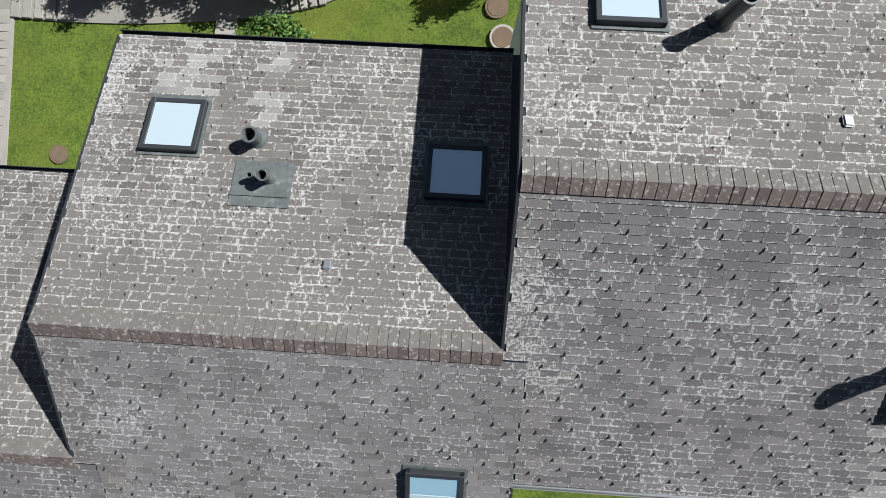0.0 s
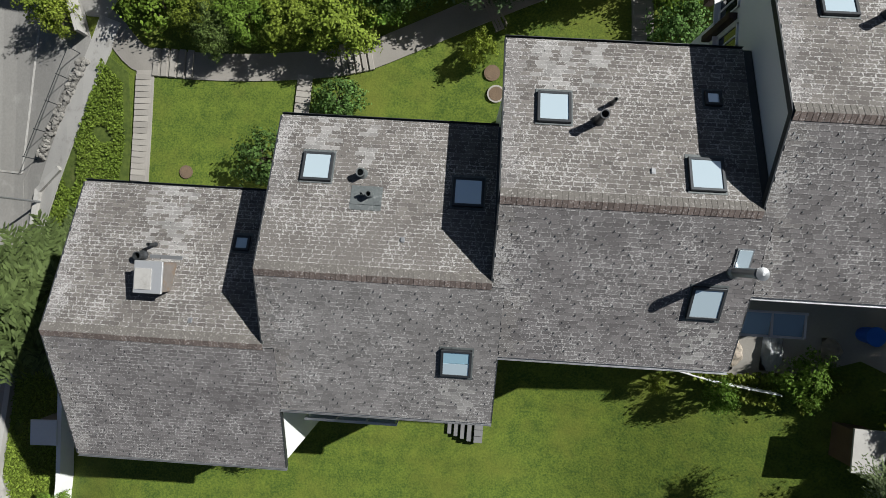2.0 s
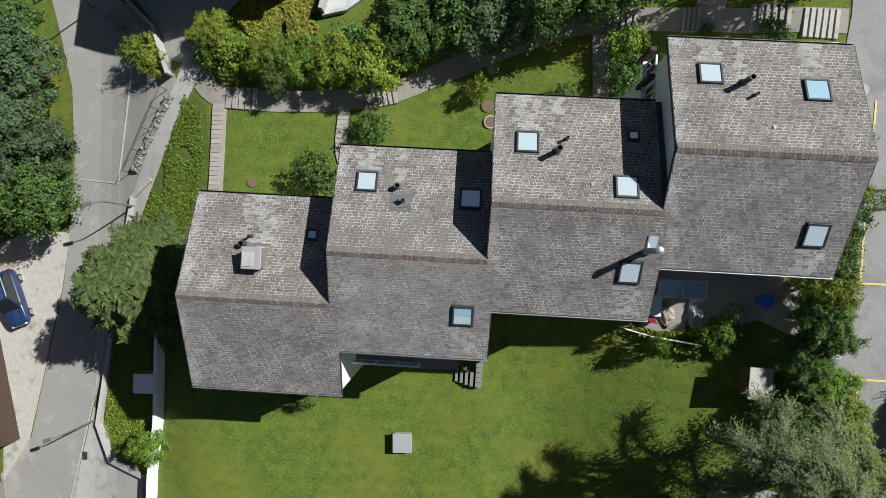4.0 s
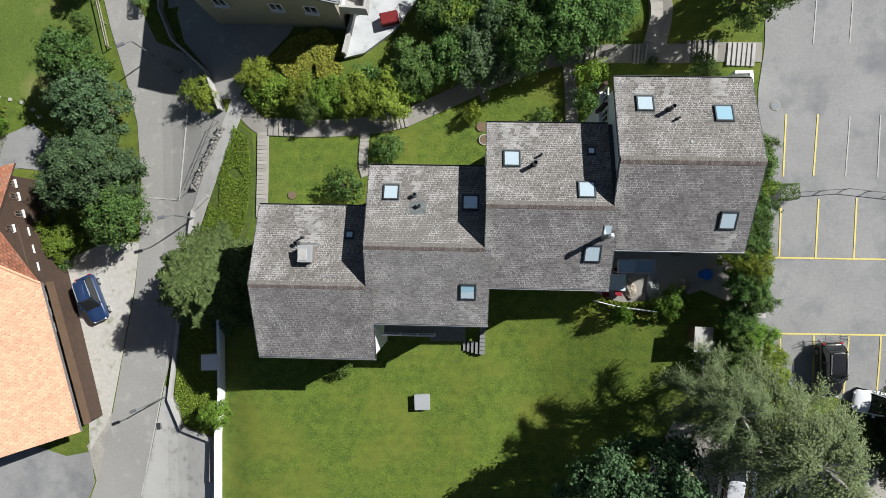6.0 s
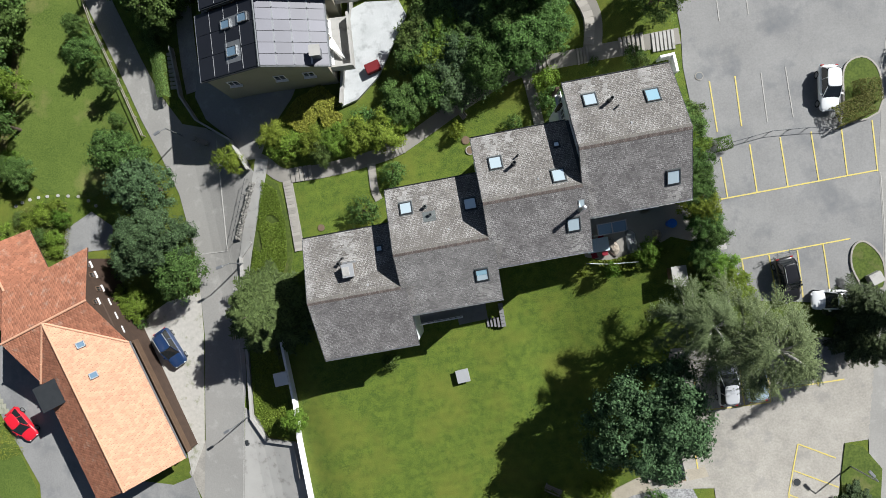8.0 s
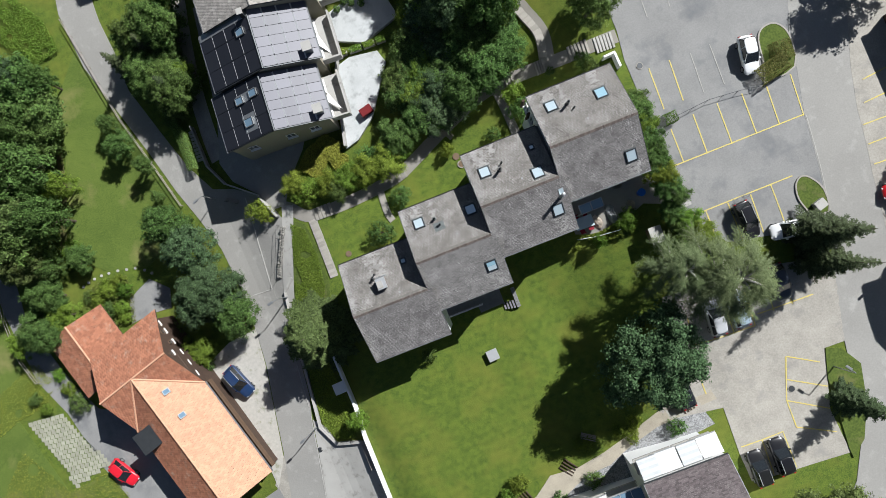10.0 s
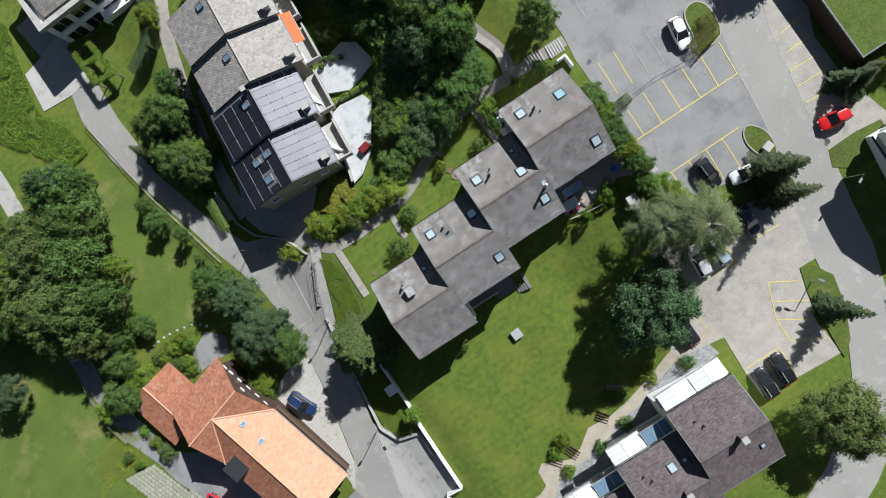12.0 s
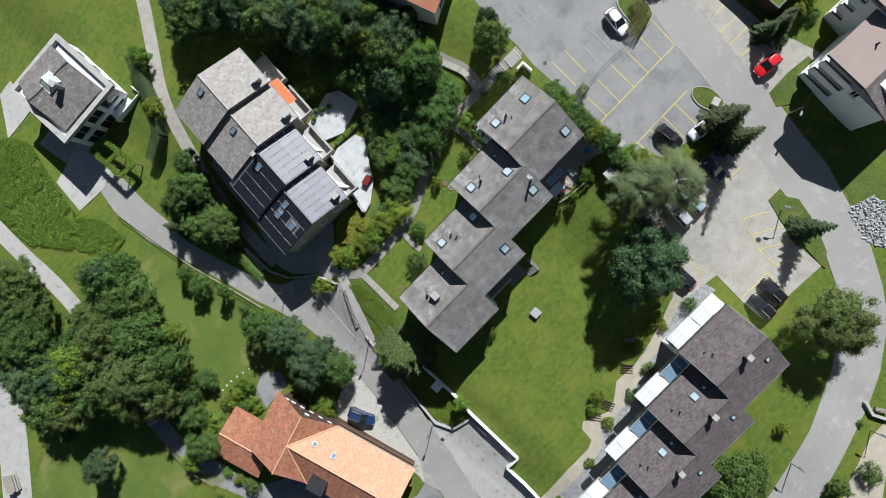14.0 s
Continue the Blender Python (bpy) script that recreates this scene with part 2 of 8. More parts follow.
LEAF_LIGHT = leafy("leaf_light_green", (0.165, 0.235, 0.035), (0.105, 0.168, 0.022), 0.4, 0.2)
LEAF_BIRCH = leafy("birch_leaf", (0.175, 0.220, 0.105), (0.115, 0.155, 0.068), 0.45, 0.12)
NEEDLE = leafy("spruce_needle", (0.080, 0.104, 0.047), (0.046, 0.066, 0.029), 0.4, 0.15, 0.12)
WHITE = material("white_coating", (0.80, 0.80, 0.80), (0.72, 0.72, 0.72), scale=1.0, grain=10.0, rough=0.5)

# ---- building helpers ----


def mesh_ob(name, bm, mat, parent=None, label=""):
    me = bpy.data.meshes.new(name)
    bm.to_mesh(me)
    bm.free()
    for m in (mat if isinstance(mat, (list, tuple)) else [mat]):
        me.materials.append(m)
    ob = new(name, me)
    if parent:
        ob.parent = parent
    if label:
        tagged(ob, label)
    return ob


def part(name, bm, mat, parent, label=""):
    return mesh_ob(name, bm, mat, parent, label)


def thing(name, m, label, category, group="", kind=""):
    ob = new(name)
    ob.matrix_basis = m
    return tagged(ob, label, category, group, kind)


def box(bm, lo, hi, m=None, mi=0):
    v = [bm.verts.new((x, y, z)) for x in (lo[0], hi[0]) for y in (lo[1], hi[1]) for z in (lo[2], hi[2])]
    for f in ((0, 1, 3, 2), (4, 6, 7, 5), (0, 4, 5, 1), (2, 3, 7, 6), (0, 2, 6, 4), (1, 5, 7, 3)):
        bm.faces.new([v[i] for i in f]).material_index = mi
    if m is not None:
        for q in v:
            q.co = m @ q.co
    return v


def boxes(*pairs, m=None):
    bm = bmesh.new()
    for lo, hi in pairs:
        box(bm, lo, hi, m)
    return bm


def tube(bm, a, b, r0, r1=None, n=8, caps=True):
    a, b = Vector(a), Vector(b)
    q = (b - a).to_track_quat("Z", "Y").to_matrix()
    r1 = r0 if r1 is None else r1
    rings = [[bm.verts.new(c + q @ Vector((r * math.cos(i * math.tau / n), r * math.sin(i * math.tau / n), 0))) for i in range(n)] for c, r in ((a, r0), (b, r1))]
    for i in range(n):
        bm.faces.new((rings[0][i], rings[0][(i + 1) % n], rings[1][(i + 1) % n], rings[1][i]))
    if caps:
        bm.faces.new(rings[0][::-1])
        bm.faces.new(rings[1])
    return rings


def slab(bm, pts, down, mi=0):
    """A thick sheet: the outline pts (counter-clockwise from above) and its copy lowered by down."""
    top = [bm.verts.new(p) for p in pts]
    low = [bm.verts.new((p[0], p[1], p[2] - down)) for p in pts]
    bm.faces.new(top).material_index = mi
    bm.faces.new(low[::-1]).material_index = mi
    for i in range(len(pts)):
        j = (i + 1) % len(pts)
        bm.faces.new((top[i], low[i], low[j], top[j])).material_index = mi


# ---- ground ----
KNOT_X = [-140, -75, -50, -36, -30, -25, -21, -17, -8, 0, 8, 14, 18, 24, 60, 140]
KNOT_Z = [-16, -12.5, -11, -10.2, -9.2, -8.3, -6.6, -5.6, -5.1, -4.5, -3.3, -1.5, -0.2, 0, 0.8, 2]


def ease(a, b, v):
    u = min(1, max(0, (v - a) / (b - a)))
    return u * u * (3 - 2 * u)


def hill(x, y):
    z = float(np.interp(x, KNOT_X, KNOT_Z))
    z -= ease(6, 20, x) * (2.3 * ease(-6, -26, y) + 1.5 * ease(-30, -70, y))
    w = ease(-20, -17, x) * ease(10, 4, x) * ease(-5, -8, y) * ease(-40, -20, y)
    z = z * (1 - w) + w * (-4.8 + 0.035 * x)
    for cx, cy, wx, wy, up in ((1.0, -11.5, 1.6, 3.6, 0.30), (5.2, -9.0, 2.0, 2.4, 0.28), (-0.6, -16.5, 1.8, 2.6, 0.22), (4.6, -14.5, 1.8, 3.0, -0.18)):
        z += up * math.exp(-((x - cx) / wx) ** 2 - ((y - cy) / wy) ** 2)
    return z + ease(10, 60, y) * ease(-15, -45, x) * 2.0


def land(x, y):
    """Height of the ground."""
    return sum(hill(x + a, y + b) for a in (-1, 0, 1) for b in (-1, 0, 1)) / 9


def build_ground():
    bm = bmesh.new()
    xs = [-2500, -700, -300, -180] + [-130 + 1.0 * i for i in range(211)] + [130, 300, 700, 2500]
    ys = [-2500, -700, -300, -160] + [-90 + 1.0 * i for i in range(181)] + [140, 300, 700, 2500]
    g = [[bm.verts.new((x, y, land(x, y))) for y in ys] for x in xs]
    for i in range(len(xs) - 1):
        for j in range(len(ys) - 1):
            bm.faces.new((g[i][j], g[i + 1][j], g[i + 1][j + 1], g[i][j + 1]))
    ob = mesh_ob("ground", bm, GRASS)
    for p in ob.data.polygons:
        p.use_smooth = True
    return tagged(ob, "green mown grass on a sloping hillside", "ground", kind="structure")


def sheet(name, outline, mat, label, category, rise=0.05, step=1.0, kind="structure"):
    """A surface lying on the ground within an outline, with a thin edge."""
    from mathutils.geometry import delaunay_2d_cdt
    pts = []
    for i, p in enumerate(outline):
        q = outline[(i + 1) % len(outline)]
        n = max(1, int(math.hypot(q[0] - p[0], q[1] - p[1]) / step))
        pts += [Vector((p[0] + (q[0] - p[0]) * k / n, p[1] + (q[1] - p[1]) * k / n)) for k in range(n)]
    n = len(pts)
    x0, x1 = min(p.x for p in pts), max(p.x for p in pts)
    y0, y1 = min(p.y for p in pts), max(p.y for p in pts)
    inner = [Vector((x, y)) for x in np.arange(math.ceil(x0), x1, step) for y in np.arange(math.ceil(y0), y1, step)]
    v, e, f, *_ = delaunay_2d_cdt(pts + inner, [(i, (i + 1) % n) for i in range(n)], [list(range(n))], 1, 1e-4)
    bm = bmesh.new()
    vs = [bm.verts.new((p.x, p.y, land(p.x, p.y) + rise)) for p in v]
    for t in f:
        face = bm.faces.new([vs[i] for i in t])
        if face.normal.z < 0:
            face.normal_flip()
    bm.normal_update()
    for face in bm.faces:
        if face.normal.z < 0:
            face.normal_flip()
    rim = [x for x in bm.edges if x.is_boundary]
    made = bmesh.ops.extrude_edge_only(bm, edges=rim)["geom"]
    for q in made:
        if isinstance(q, bmesh.types.BMVert):
            q.co.z -= rise + 0.15
    ob = mesh_ob(name, bm, mat)
    return tagged(ob, label, category, kind=kind)


def curve_pts(pts, n=6):
    """Catmull-Rom through the points."""
    out = []
    for i in range(len(pts) - 1):
        a, b, c, d = pts[max(0, i - 1)], pts[i], pts[i + 1], pts[min(len(pts) - 1, i + 2)]
        for k in range(n):
            t = k / n
            out.append(tuple(0.5 * (2 * b[j] + (c[j] - a[j]) * t + (2 * a[j] - 5 * b[j] + 4 * c[j] - d[j]) * t * t + (3 * b[j] - a[j] - 3 * c[j] + d[j]) * t ** 3) for j in (0, 1)))
    return out + [tuple(pts[-1])]


def band(pts, width, n=4):
    """The outline of a strip along a curve."""
    c = curve_pts(pts, n)
    left, right = [], []
    for i, p in enumerate(c):
        a, b = c[max(0, i - 1)], c[min(len(c) - 1, i + 1)]
        d = math.hypot(b[0] - a[0], b[1] - a[1]) or 1
        nx, ny = -(b[1] - a[1]) / d * width / 2, (b[0] - a[0]) / d * width / 2
        left.append((p[0] + nx, p[1] + ny))
        right.append((p[0] - nx, p[1] - ny))
    return right + left[::-1]


build_ground()

# very faint mowing stripes across the lawn
_nt = GRASS.node_tree
_w, _m = _nt.nodes.new("ShaderNodeTexWave"), _nt.nodes.new("ShaderNodeHueSaturation")
_w.bands_direction = "Y"
_w.inputs["Scale"].default_value, _w.inputs["Distortion"].default_value, _w.inputs["Detail"].default_value = 0.32, 3.0, 2.0
_g, _r = _nt.nodes.new("ShaderNodeNewGeometry"), _nt.nodes.new("ShaderNodeMapRange")
_nt.links.new(_g.outputs["Position"], _w.inputs["Vector"])
_r.inputs[3].default_value, _r.inputs[4].default_value = 0.97, 1.03
_nt.links.new(_w.outputs["Fac"], _r.inputs[0])
_nt.links.new(_r.outputs[0], _m.inputs["Value"])
_b = _nt.nodes["Principled BSDF"].inputs["Base Color"]
_nt.links.new(_b.links[0].from_socket, _m.inputs["Color"])
_nt.links.new(_m.outputs[0], _b)

# ---- paved surfaces ----
sheet("parking_lot", [(30, 34), (22, 24), (20.6, 16.6), (20.4, 12), (19.9, 9), (19.8, 4.8), (19.3, -0.2), (18.6, -5.2), (19.3, -7.6), (21.8, -11.5), (29.2, -13.4), (31.6, -13.4), (33.2, -3.0), (34.6, 2.2), (36.0, 7.0), (40, 18), (46, 34)], ASPHALT, "grey patched asphalt parking lot with bay lines", "parking lot", rise=0.05)
sheet("road_east", [(46, 34), (40, 18), (36.0, 7.0), (34.6, 2.2), (33.2, -3.0), (31.6, -13.4), (30.5, -18.0), (28.9, -24.9), (27.7, -31.0), (26.3, -35), (24.3, -38.6), (21, -42), (16.0, -45.8), (8.1, -49.2), (2.5, -50.8), (-3.9, -52.4), (-16.4, -55.4), (-60, -64), (-58, -72), (-10.9, -60.7), (4.3, -55.7), (11.3, -53.5), (15.5, -52.3), (19.9, -50.2), (25.2, -46.5), (28.0, -42.9), (30.6, -38.6), (32.6, -33.6), (34.9, -27.5), (36.4, -18.1), (36.8, -10.7), (37.8, -4.7), (38.9, -0.7), (42.5, 9), (47, 18), (53, 34)], ROADTAR, "smooth grey asphalt road curving down the hill", "road", rise=0.06)
sheet("parking_strip", [(53, 34), (42.5, 9), (38.9, -0.7), (37.8, -4.7), (36.8, -10.7), (36.2, -17.6), (37.5, -18.4), (41.5, -18.0), (44.4, -17.4), (42.9, -12.7), (42.0, -9.0), (42.0, -4.6), (45.6, 3.0), (58, 30)], ASPHALT_LIGHT, "pale worn asphalt parking strip beside the road", "parking lot", rise=0.07)
sheet("lower_parking_lot", [(14.2, -14.2), (20, -14.5), (22.1, -16.4), (26, -15.6), (30.75, -16.9), (30.0, -20.6), (28.85, -25.3), (26.8, -25.2), (25.8, -28.1), (24.8, -31), (24.9, -35.7), (18.2, -35.2), (15.0, -34.9), (15.0, -31.8), (15.4, -27.0), (10.3, -26.2), (9.5, -25.0), (11.5, -23.1), (12.4, -18.3)], ASPHALT_LIGHT, "pale beige asphalt lower parking lot", "parking lot", rise=0.06)
sheet("road_west", [(-35.8, 60), (-34.5, 48.6), (-35.6, 44.1), (-35.4, 37), (-33.6, 30), (-32.0, 23.7), (-30.8, 18.4), (-29.5, 14.2), (-28.4, 10.0), (-28.1, 5.0), (-28.4, -0.4), (-28.9, -4.5), (-30.4, -11.0), (-31.4, -15.5), (-32.9, -21.2), (-35.3, -26), (-42, -36), (-37, -44), (-33, -34), (-29.4, -25.4), (-27.9, -19.6), (-26.4, -12.8), (-25.4, -9.8), (-24.5, -4.4), (-24.3, -0.2), (-24.3, 2.8), (-23.1, 4.5), (-20.6, 9.4), (-20.9, 12.0), (-23.8, 15.6), (-26.4, 16.8), (-28.2, 20.5), (-29.4, 24.7), (-31.3, 32), (-31.0, 37), (-31.2, 41), (-30.6, 48), (-31.0, 60)], ROADTAR, "smooth grey asphalt lane between gardens", "road", rise=0.06)
sheet("lane_forecourt", [(-24.6, -1.0), (-23.2, -1.8), (-22.9, 1.6), (-21.7, 3.6), (-19.6, 9.9), (-20.6, 13.2), (-23.9, 15.6), (-24.6, 9.0), (-25.0, 3.0)], ROADTAR, "grey asphalt forecourt between lane and footway", "forecourt", rise=0.045)
sheet("driveway", [(-26.2, -12.5), (-24.9, -13.9), (-24.3, -16.3), (-21.3, -16.9), (-21.1, -20.5), (-21.1, -24.7), (-23.2, -25.2), (-23.4, -30), (-25, -40), (-31.6, -40), (-29.4, -25.4), (-27.9, -19.6)], CONCRETE, "pale concrete driveway below a white wall", "driveway", rise=0.07)
sheet("pavement", band([(-18.4, 10.9), (-19.0, 9.5), (-20.0, 7.4), (-21.7, 3.8), (-23.6, -0.5)], 1.35), CONCRETE, "pale concrete footway beside a low wall", "pavement", rise=0.11)
sheet("garden_path", band([(-19.0, 11.0), (-18.3, 10.5), (-16.8, 8.9), (-15.0, 8.5), (-11.5, 8.3), (-8.0, 8.4), (-5.4, 8.7), (-2.9, 9.6), (0.9, 11.1), (5.3, 12.5), (8.4, 12.8), (13.1, 12.3), (16.1, 11.9), (20.2, 11.6)], 1.35), SLAB, "worn concrete slab footpath with steps", "path", rise=0.06)
sheet("path_to_house", band([(-16.35, 8.2), (-16.45, 5), (-16.6, 1.5)], 0.95), SLAB, "concrete slab path to a house", "path", rise=0.07)
sheet("path_to_house", band([(-8.1, 7.9), (-8.3, 5.5), (-8.1, 4.4)], 0.75), SLAB, "concrete slab path to a house", "path", rise=0.07)
sheet("path_to_house", band([(7.6, 12.3), (7.7, 10), (7.7, 6.5)], 0.9), SLAB, "concrete slab path to a house", "path", rise=0.07)
sheet("path_north", band([(13.3, 12.4), (13.9, 15.5), (13.1, 18.9), (12.2, 24), (13, 32), (16, 44)], 1.5), SLAB, "pale slab path towards the woods", "path", rise=0.07)
sheet("gravel_path", band([(-4, 66), (-8.2, 59.4), (-12.3, 54.0), (-17.0, 47.6), (-20.3, 39.6), (-22.9, 30.5), (-24.0, 23.3), (-24.2, 19.5)], 2.0), ASPHALT_LIGHT, "pale gravel path behind the terraced houses", "path", rise=0.06)
sheet("farm_track", band([(-47, 72), (-50, 60), (-50.7, 52.2), (-50.7, 46.9), (-50.9, 42.7), (-51.8, 36.5), (-54, 28), (-56.4, 18)], 2.6), CONCRETE, "pale gravel track through the trees", "path", rise=0.06)
sheet("service_lane", [(-54.5, 20), (-55.6, 12), (-53.9, 5.9), (-52.8, 2.4), (-51.1, -1.3), (-46, -4), (-43.5, -8), (-41, -17.5), (-36, -19), (-33.6, -18.5), (-33.2, -21.2), (-35.3, -26), (-42, -36), (-52, -26), (-50.6, -16.3), (-53.4, -8.2), (-55.1, -0.4), (-57.3, 4.8), (-58.0, 14.3), (-57.6, 20)], ASPHALT, "grey asphalt yard behind the orange-roofed house", "driveway", rise=0.05)
sheet("far_road", band([(-62, 58), (-66.9, 45.5), (-72.4, 36.9), (-78.9, 30.3), (-88, 22)], 5.0), CONCRETE, "pale concrete yard at the edge of a meadow", "road", rise=0.05)
sheet("gravel_court", [(-36.6, -2.0), (-32.2, -0.4), (-28.4, -0.2), (-29.0, -4.4), (-30.5, -11.0), (-31.5, -15.3), (-33.6, -18.4), (-33.7, -12.9), (-36.4, -6.8)], GRAVEL, "light grey gravel forecourt", "forecourt", rise=0.08)
sheet("lane_apron", [(-33.9, -18.0), (-31.3, -15.0), (-29.6, -20.5), (-29.9, -25.6), (-31.5, -34), (-37, -34), (-34.6, -25), (-33.0, -21)], ASPHALT_LIGHT, "pale worn asphalt apron beside the farmhouse", "apron", rise=0.035)
PAVER = material("grass_paver", (0.34, 0.335, 0.28), (0.24, 0.245, 0.18), scale=2.5, grain=10, rough=0.95, bump=0.8, per_object=0.12)
PAVED = [(-60.6, 0.9), (-56.2, 0.3), (-52.4, -8.0), (-57.6, -9.0)]
pavers = sheet("grass_pavers", PAVED, MEADOW, "square of grass-filled concrete pavers for parking", "parking", rise=0.05)
sheet("patio", [(-41.9, 9.4), (-38.6, 10.6), (-36.6, 8.5), (-37.4, 6.3), (-39.9, 6.6), (-42.8, 6.5)], ASPHALT, "grey asphalt patio beside the red-roofed house", "patio", rise=0.06)
sheet("stone_terrace", [(-38.4, 53.9), (-39.2, 48.2), (-34.0, 47.5), (-31.2, 48.2), (-30.6, 51.9), (-30.6, 55.5), (-34.2, 54.6)], CONCRETE, "pale stone terrace of the white house", "terrace", rise=0.1)
sheet("house_forecourt", [(-34.4, 70.0), (-31.6, 70.0), (-32.4, 64.4), (-38.6, 64.4)], CONCRETE, "pale concrete forecourt of the white house", "forecourt", rise=0.1)
WORN = material("worn_grass", (0.150, 0.132, 0.058), (0.098, 0.100, 0.030), scale=1.2, bite=2.4, grain=6.0, rough=0.95, bump=0.8, spot=(0.085, 0.105, 0.022), spot_scale=0.9, spot_cut=(0.45, 0.6))
sheet("worn_track", band([(-42.4, 30.0), (-43.0, 28.2), (-43.8, 26.0), (-44.5, 24.0), (-45.6, 21.8), (-46.6, 19.8), (-47.4, 18.0)], 0.8), WORN, "worn brownish track through the meadow", "track", rise=0.06)
PEBBLE = material("grey_pebbles", (0.36, 0.365, 0.37), (0.15, 0.15, 0.155), scale=2.0, bite=3.0, grain=7.0, rough=0.95, bump=1.0)
PATH_L = [(-30, -31.6), (-22.5, -31.4), (-17.5, -30.9), (-13.1, -30.9), (-11.9, -30.4), (-11.7, -28.5), (-10.8, -27.9), (-7.5, -29.4), (-5.8, -28.9), (-3.6, -27.4), (-0.6, -27.7), (2.6, -27.2), (5.3, -26.5), (9.0, -25.1), (11.9, -24.4), (15.2, -24.9)]
PATH_R = [(-30, -33.4), (-21.0, -32.6), (-12.3, -32.3), (-10.9, -31.5), (-9.7, -30.5), (-7.0, -30.5), (-3.2, -30.1), (-0.1, -28.8), (2.8, -28.6), (4.7, -27.8), (8.6, -26.5), (13.4, -26.0), (15.3, -25.9)]
sheet("terrace_path", PATH_R + PATH_L[::-1], PATHSAND, "beige gravel path along the lawn", "path", rise=0.06)
sheet("rock_bed", [(x + 0.6, y - 2.2) for x, y in PATH_R[1:-1]] + [(x, y + 0.1) for x, y in PATH_R[1:-1]][::-1], PEBBLE, "bed of grey stones beside the terraces", "stone bed", rise=0.05)

# ---- row houses ----
TURN_H = -2.3
SLOPE_N, SLOPE_S, DEEP_N, DEEP_S = 0.362, 0.492, 5.1, 4.88


def gable_wall(bm, x0, x1, y0, y1, low):
    """A solid block under the two slopes."""
    prof = [(y0, low), (y1, low), (y1, -SLOPE_N * y1 - 0.16), (0, -0.16), (y0, SLOPE_S * y0 - 0.16)]
    a = [bm.verts.new((x0, y, z)) for y, z in prof]
    b = [bm.verts.new((x1, y, z)) for y, z in prof]
    bm.faces.new(a[::-1])
    bm.faces.new(b)
    for i in range(5):
        j = (i + 1) % 5
        bm.faces.new((a[i], a[j], b[j], b[i]))


def slope_frame(north):
    """Local frame of a slope: x along the ridge, y down the slope, z out of it."""
    if north:
        d = Vector((0, 1, -SLOPE_N)).normalized()
        x = Vector((-1, 0, 0))
    else:
        d = Vector((0, -1, -SLOPE_S)).normalized()
        x = Vector((1, 0, 0))
    n = x.cross(d)
    if n.z < 0:
        n = -n
        x = -x
    return Matrix(((x.x, d.x, n.x, 0), (x.y, d.y, n.y, 0), (x.z, d.z, n.z, 0), (0, 0, 0, 1)))


SLATE_W, SLATE_H = 0.31, 0.145


def slate_boxes(x0, x1, d0, d1, cut, rng):
    """Slates of one slope as (xa, xb, da, db); cut(d) gives the first x at a distance down the slope."""
    out = []
    k, d = 0, d0
    while d < d1 - 0.02:
        e = min(d + SLATE_H, d1)
        a = cut(d)
        x = a - (SLATE_W / 2 if k % 2 else 0) - 0.06 * (k % 3)
        while x < x1 - 0.03:
            xa, xb = max(a, x), min(x1, x + SLATE_W)
            if xb - xa > 0.04:
                out.append((xa, xb, d, e, k))
            x += SLATE_W
        d += SLATE_H
        k += 1
    return out


def slate_verts(s, rng):
    xa, xb, da, db, k = s
    g = 0.003
    h0, h1 = 0.003, 0.010 + 0.004 * rng.random()
    j = rng.uniform(-0.004, 0.004)
    return [(xa + g, da, h0), (xb - g, da, h0), (xb - g, db + j, h1), (xa + g, db + j, h1), (xb - g, db + j, -0.01), (xa + g, db + j, -0.01)], [(0, 1, 2, 3), (3, 2, 4, 5)]


def slate_uv(me):
    """Each slate's own square: across 0 to 1, down 0 to 1."""
    lay = me.uv_layers.new(name="UVMap").data
    for p in me.polygons:
        for li, vi in zip(p.loop_indices, p.vertices):
            k = vi % 6
            lay[li].uv = ((0, 0), (1, 0), (1, 1), (0, 1), (1, 1), (0, 1))[k]


def slates(parent, north, x0, x1, d1, cut, mat, seed, singles=0, washed=(), verge=False):
    rng = random.Random(seed)
    fr = slope_frame(north)
    verts, faces, pale = [], [], []
    rows = slate_boxes(x0, x1, 0.16, d1, cut, rng)
    order = sorted(range(len(rows)), key=lambda i: rows[i][2]) if singles else []
    lone = set(order[:singles])
    for i, s in enumerate(rows):
        v, f = slate_verts(s, rng)
        if not north:
            v = [(p[0], p[1], p[2]) for p in v]
        v = [fr @ Vector((p[0] * (fr[0][0]), p[1], p[2])) for p in v]
        if fr[0][0] < 0:
            f = [q[::-1] for q in f]
        if i in lone:
            me = bpy.data.meshes.new("slate")
            me.from_pydata(v, [], f)
            slate_uv(me)
            me.materials.append(mat)
            ob = new("slate", me)
            ob.parent = parent
        else:
            n = len(verts)
            xm = (s[0] + s[1]) / 2
            w = any(a - 0.1 < xm < b + 0.1 and s[2] > d0 and rng.random() < 0.6 for a, b, d0 in washed)
            rim = verge and rng.random() < 1.15 - (s[0] - cut(s[2])) * 1.9
            pale += [2 if rim else 1 if w else 0] * len(f)
            verts += v
            faces += [tuple(n + q for q in t) for t in f]
    me = bpy.data.meshes.new("slate_field")
    me.from_pydata(verts, [], faces)
    slate_uv(me)
    me.materials.append(mat)
    me.materials.append(SLATE_PALE)
    me.materials.append(SLATE_RIM)
    for p, w in zip(me.polygons, pale):
        p.material_index = w
    ob = new("slate_field", me)
    ob.parent = parent
    tagged(ob, kind="stuff")
    return ob


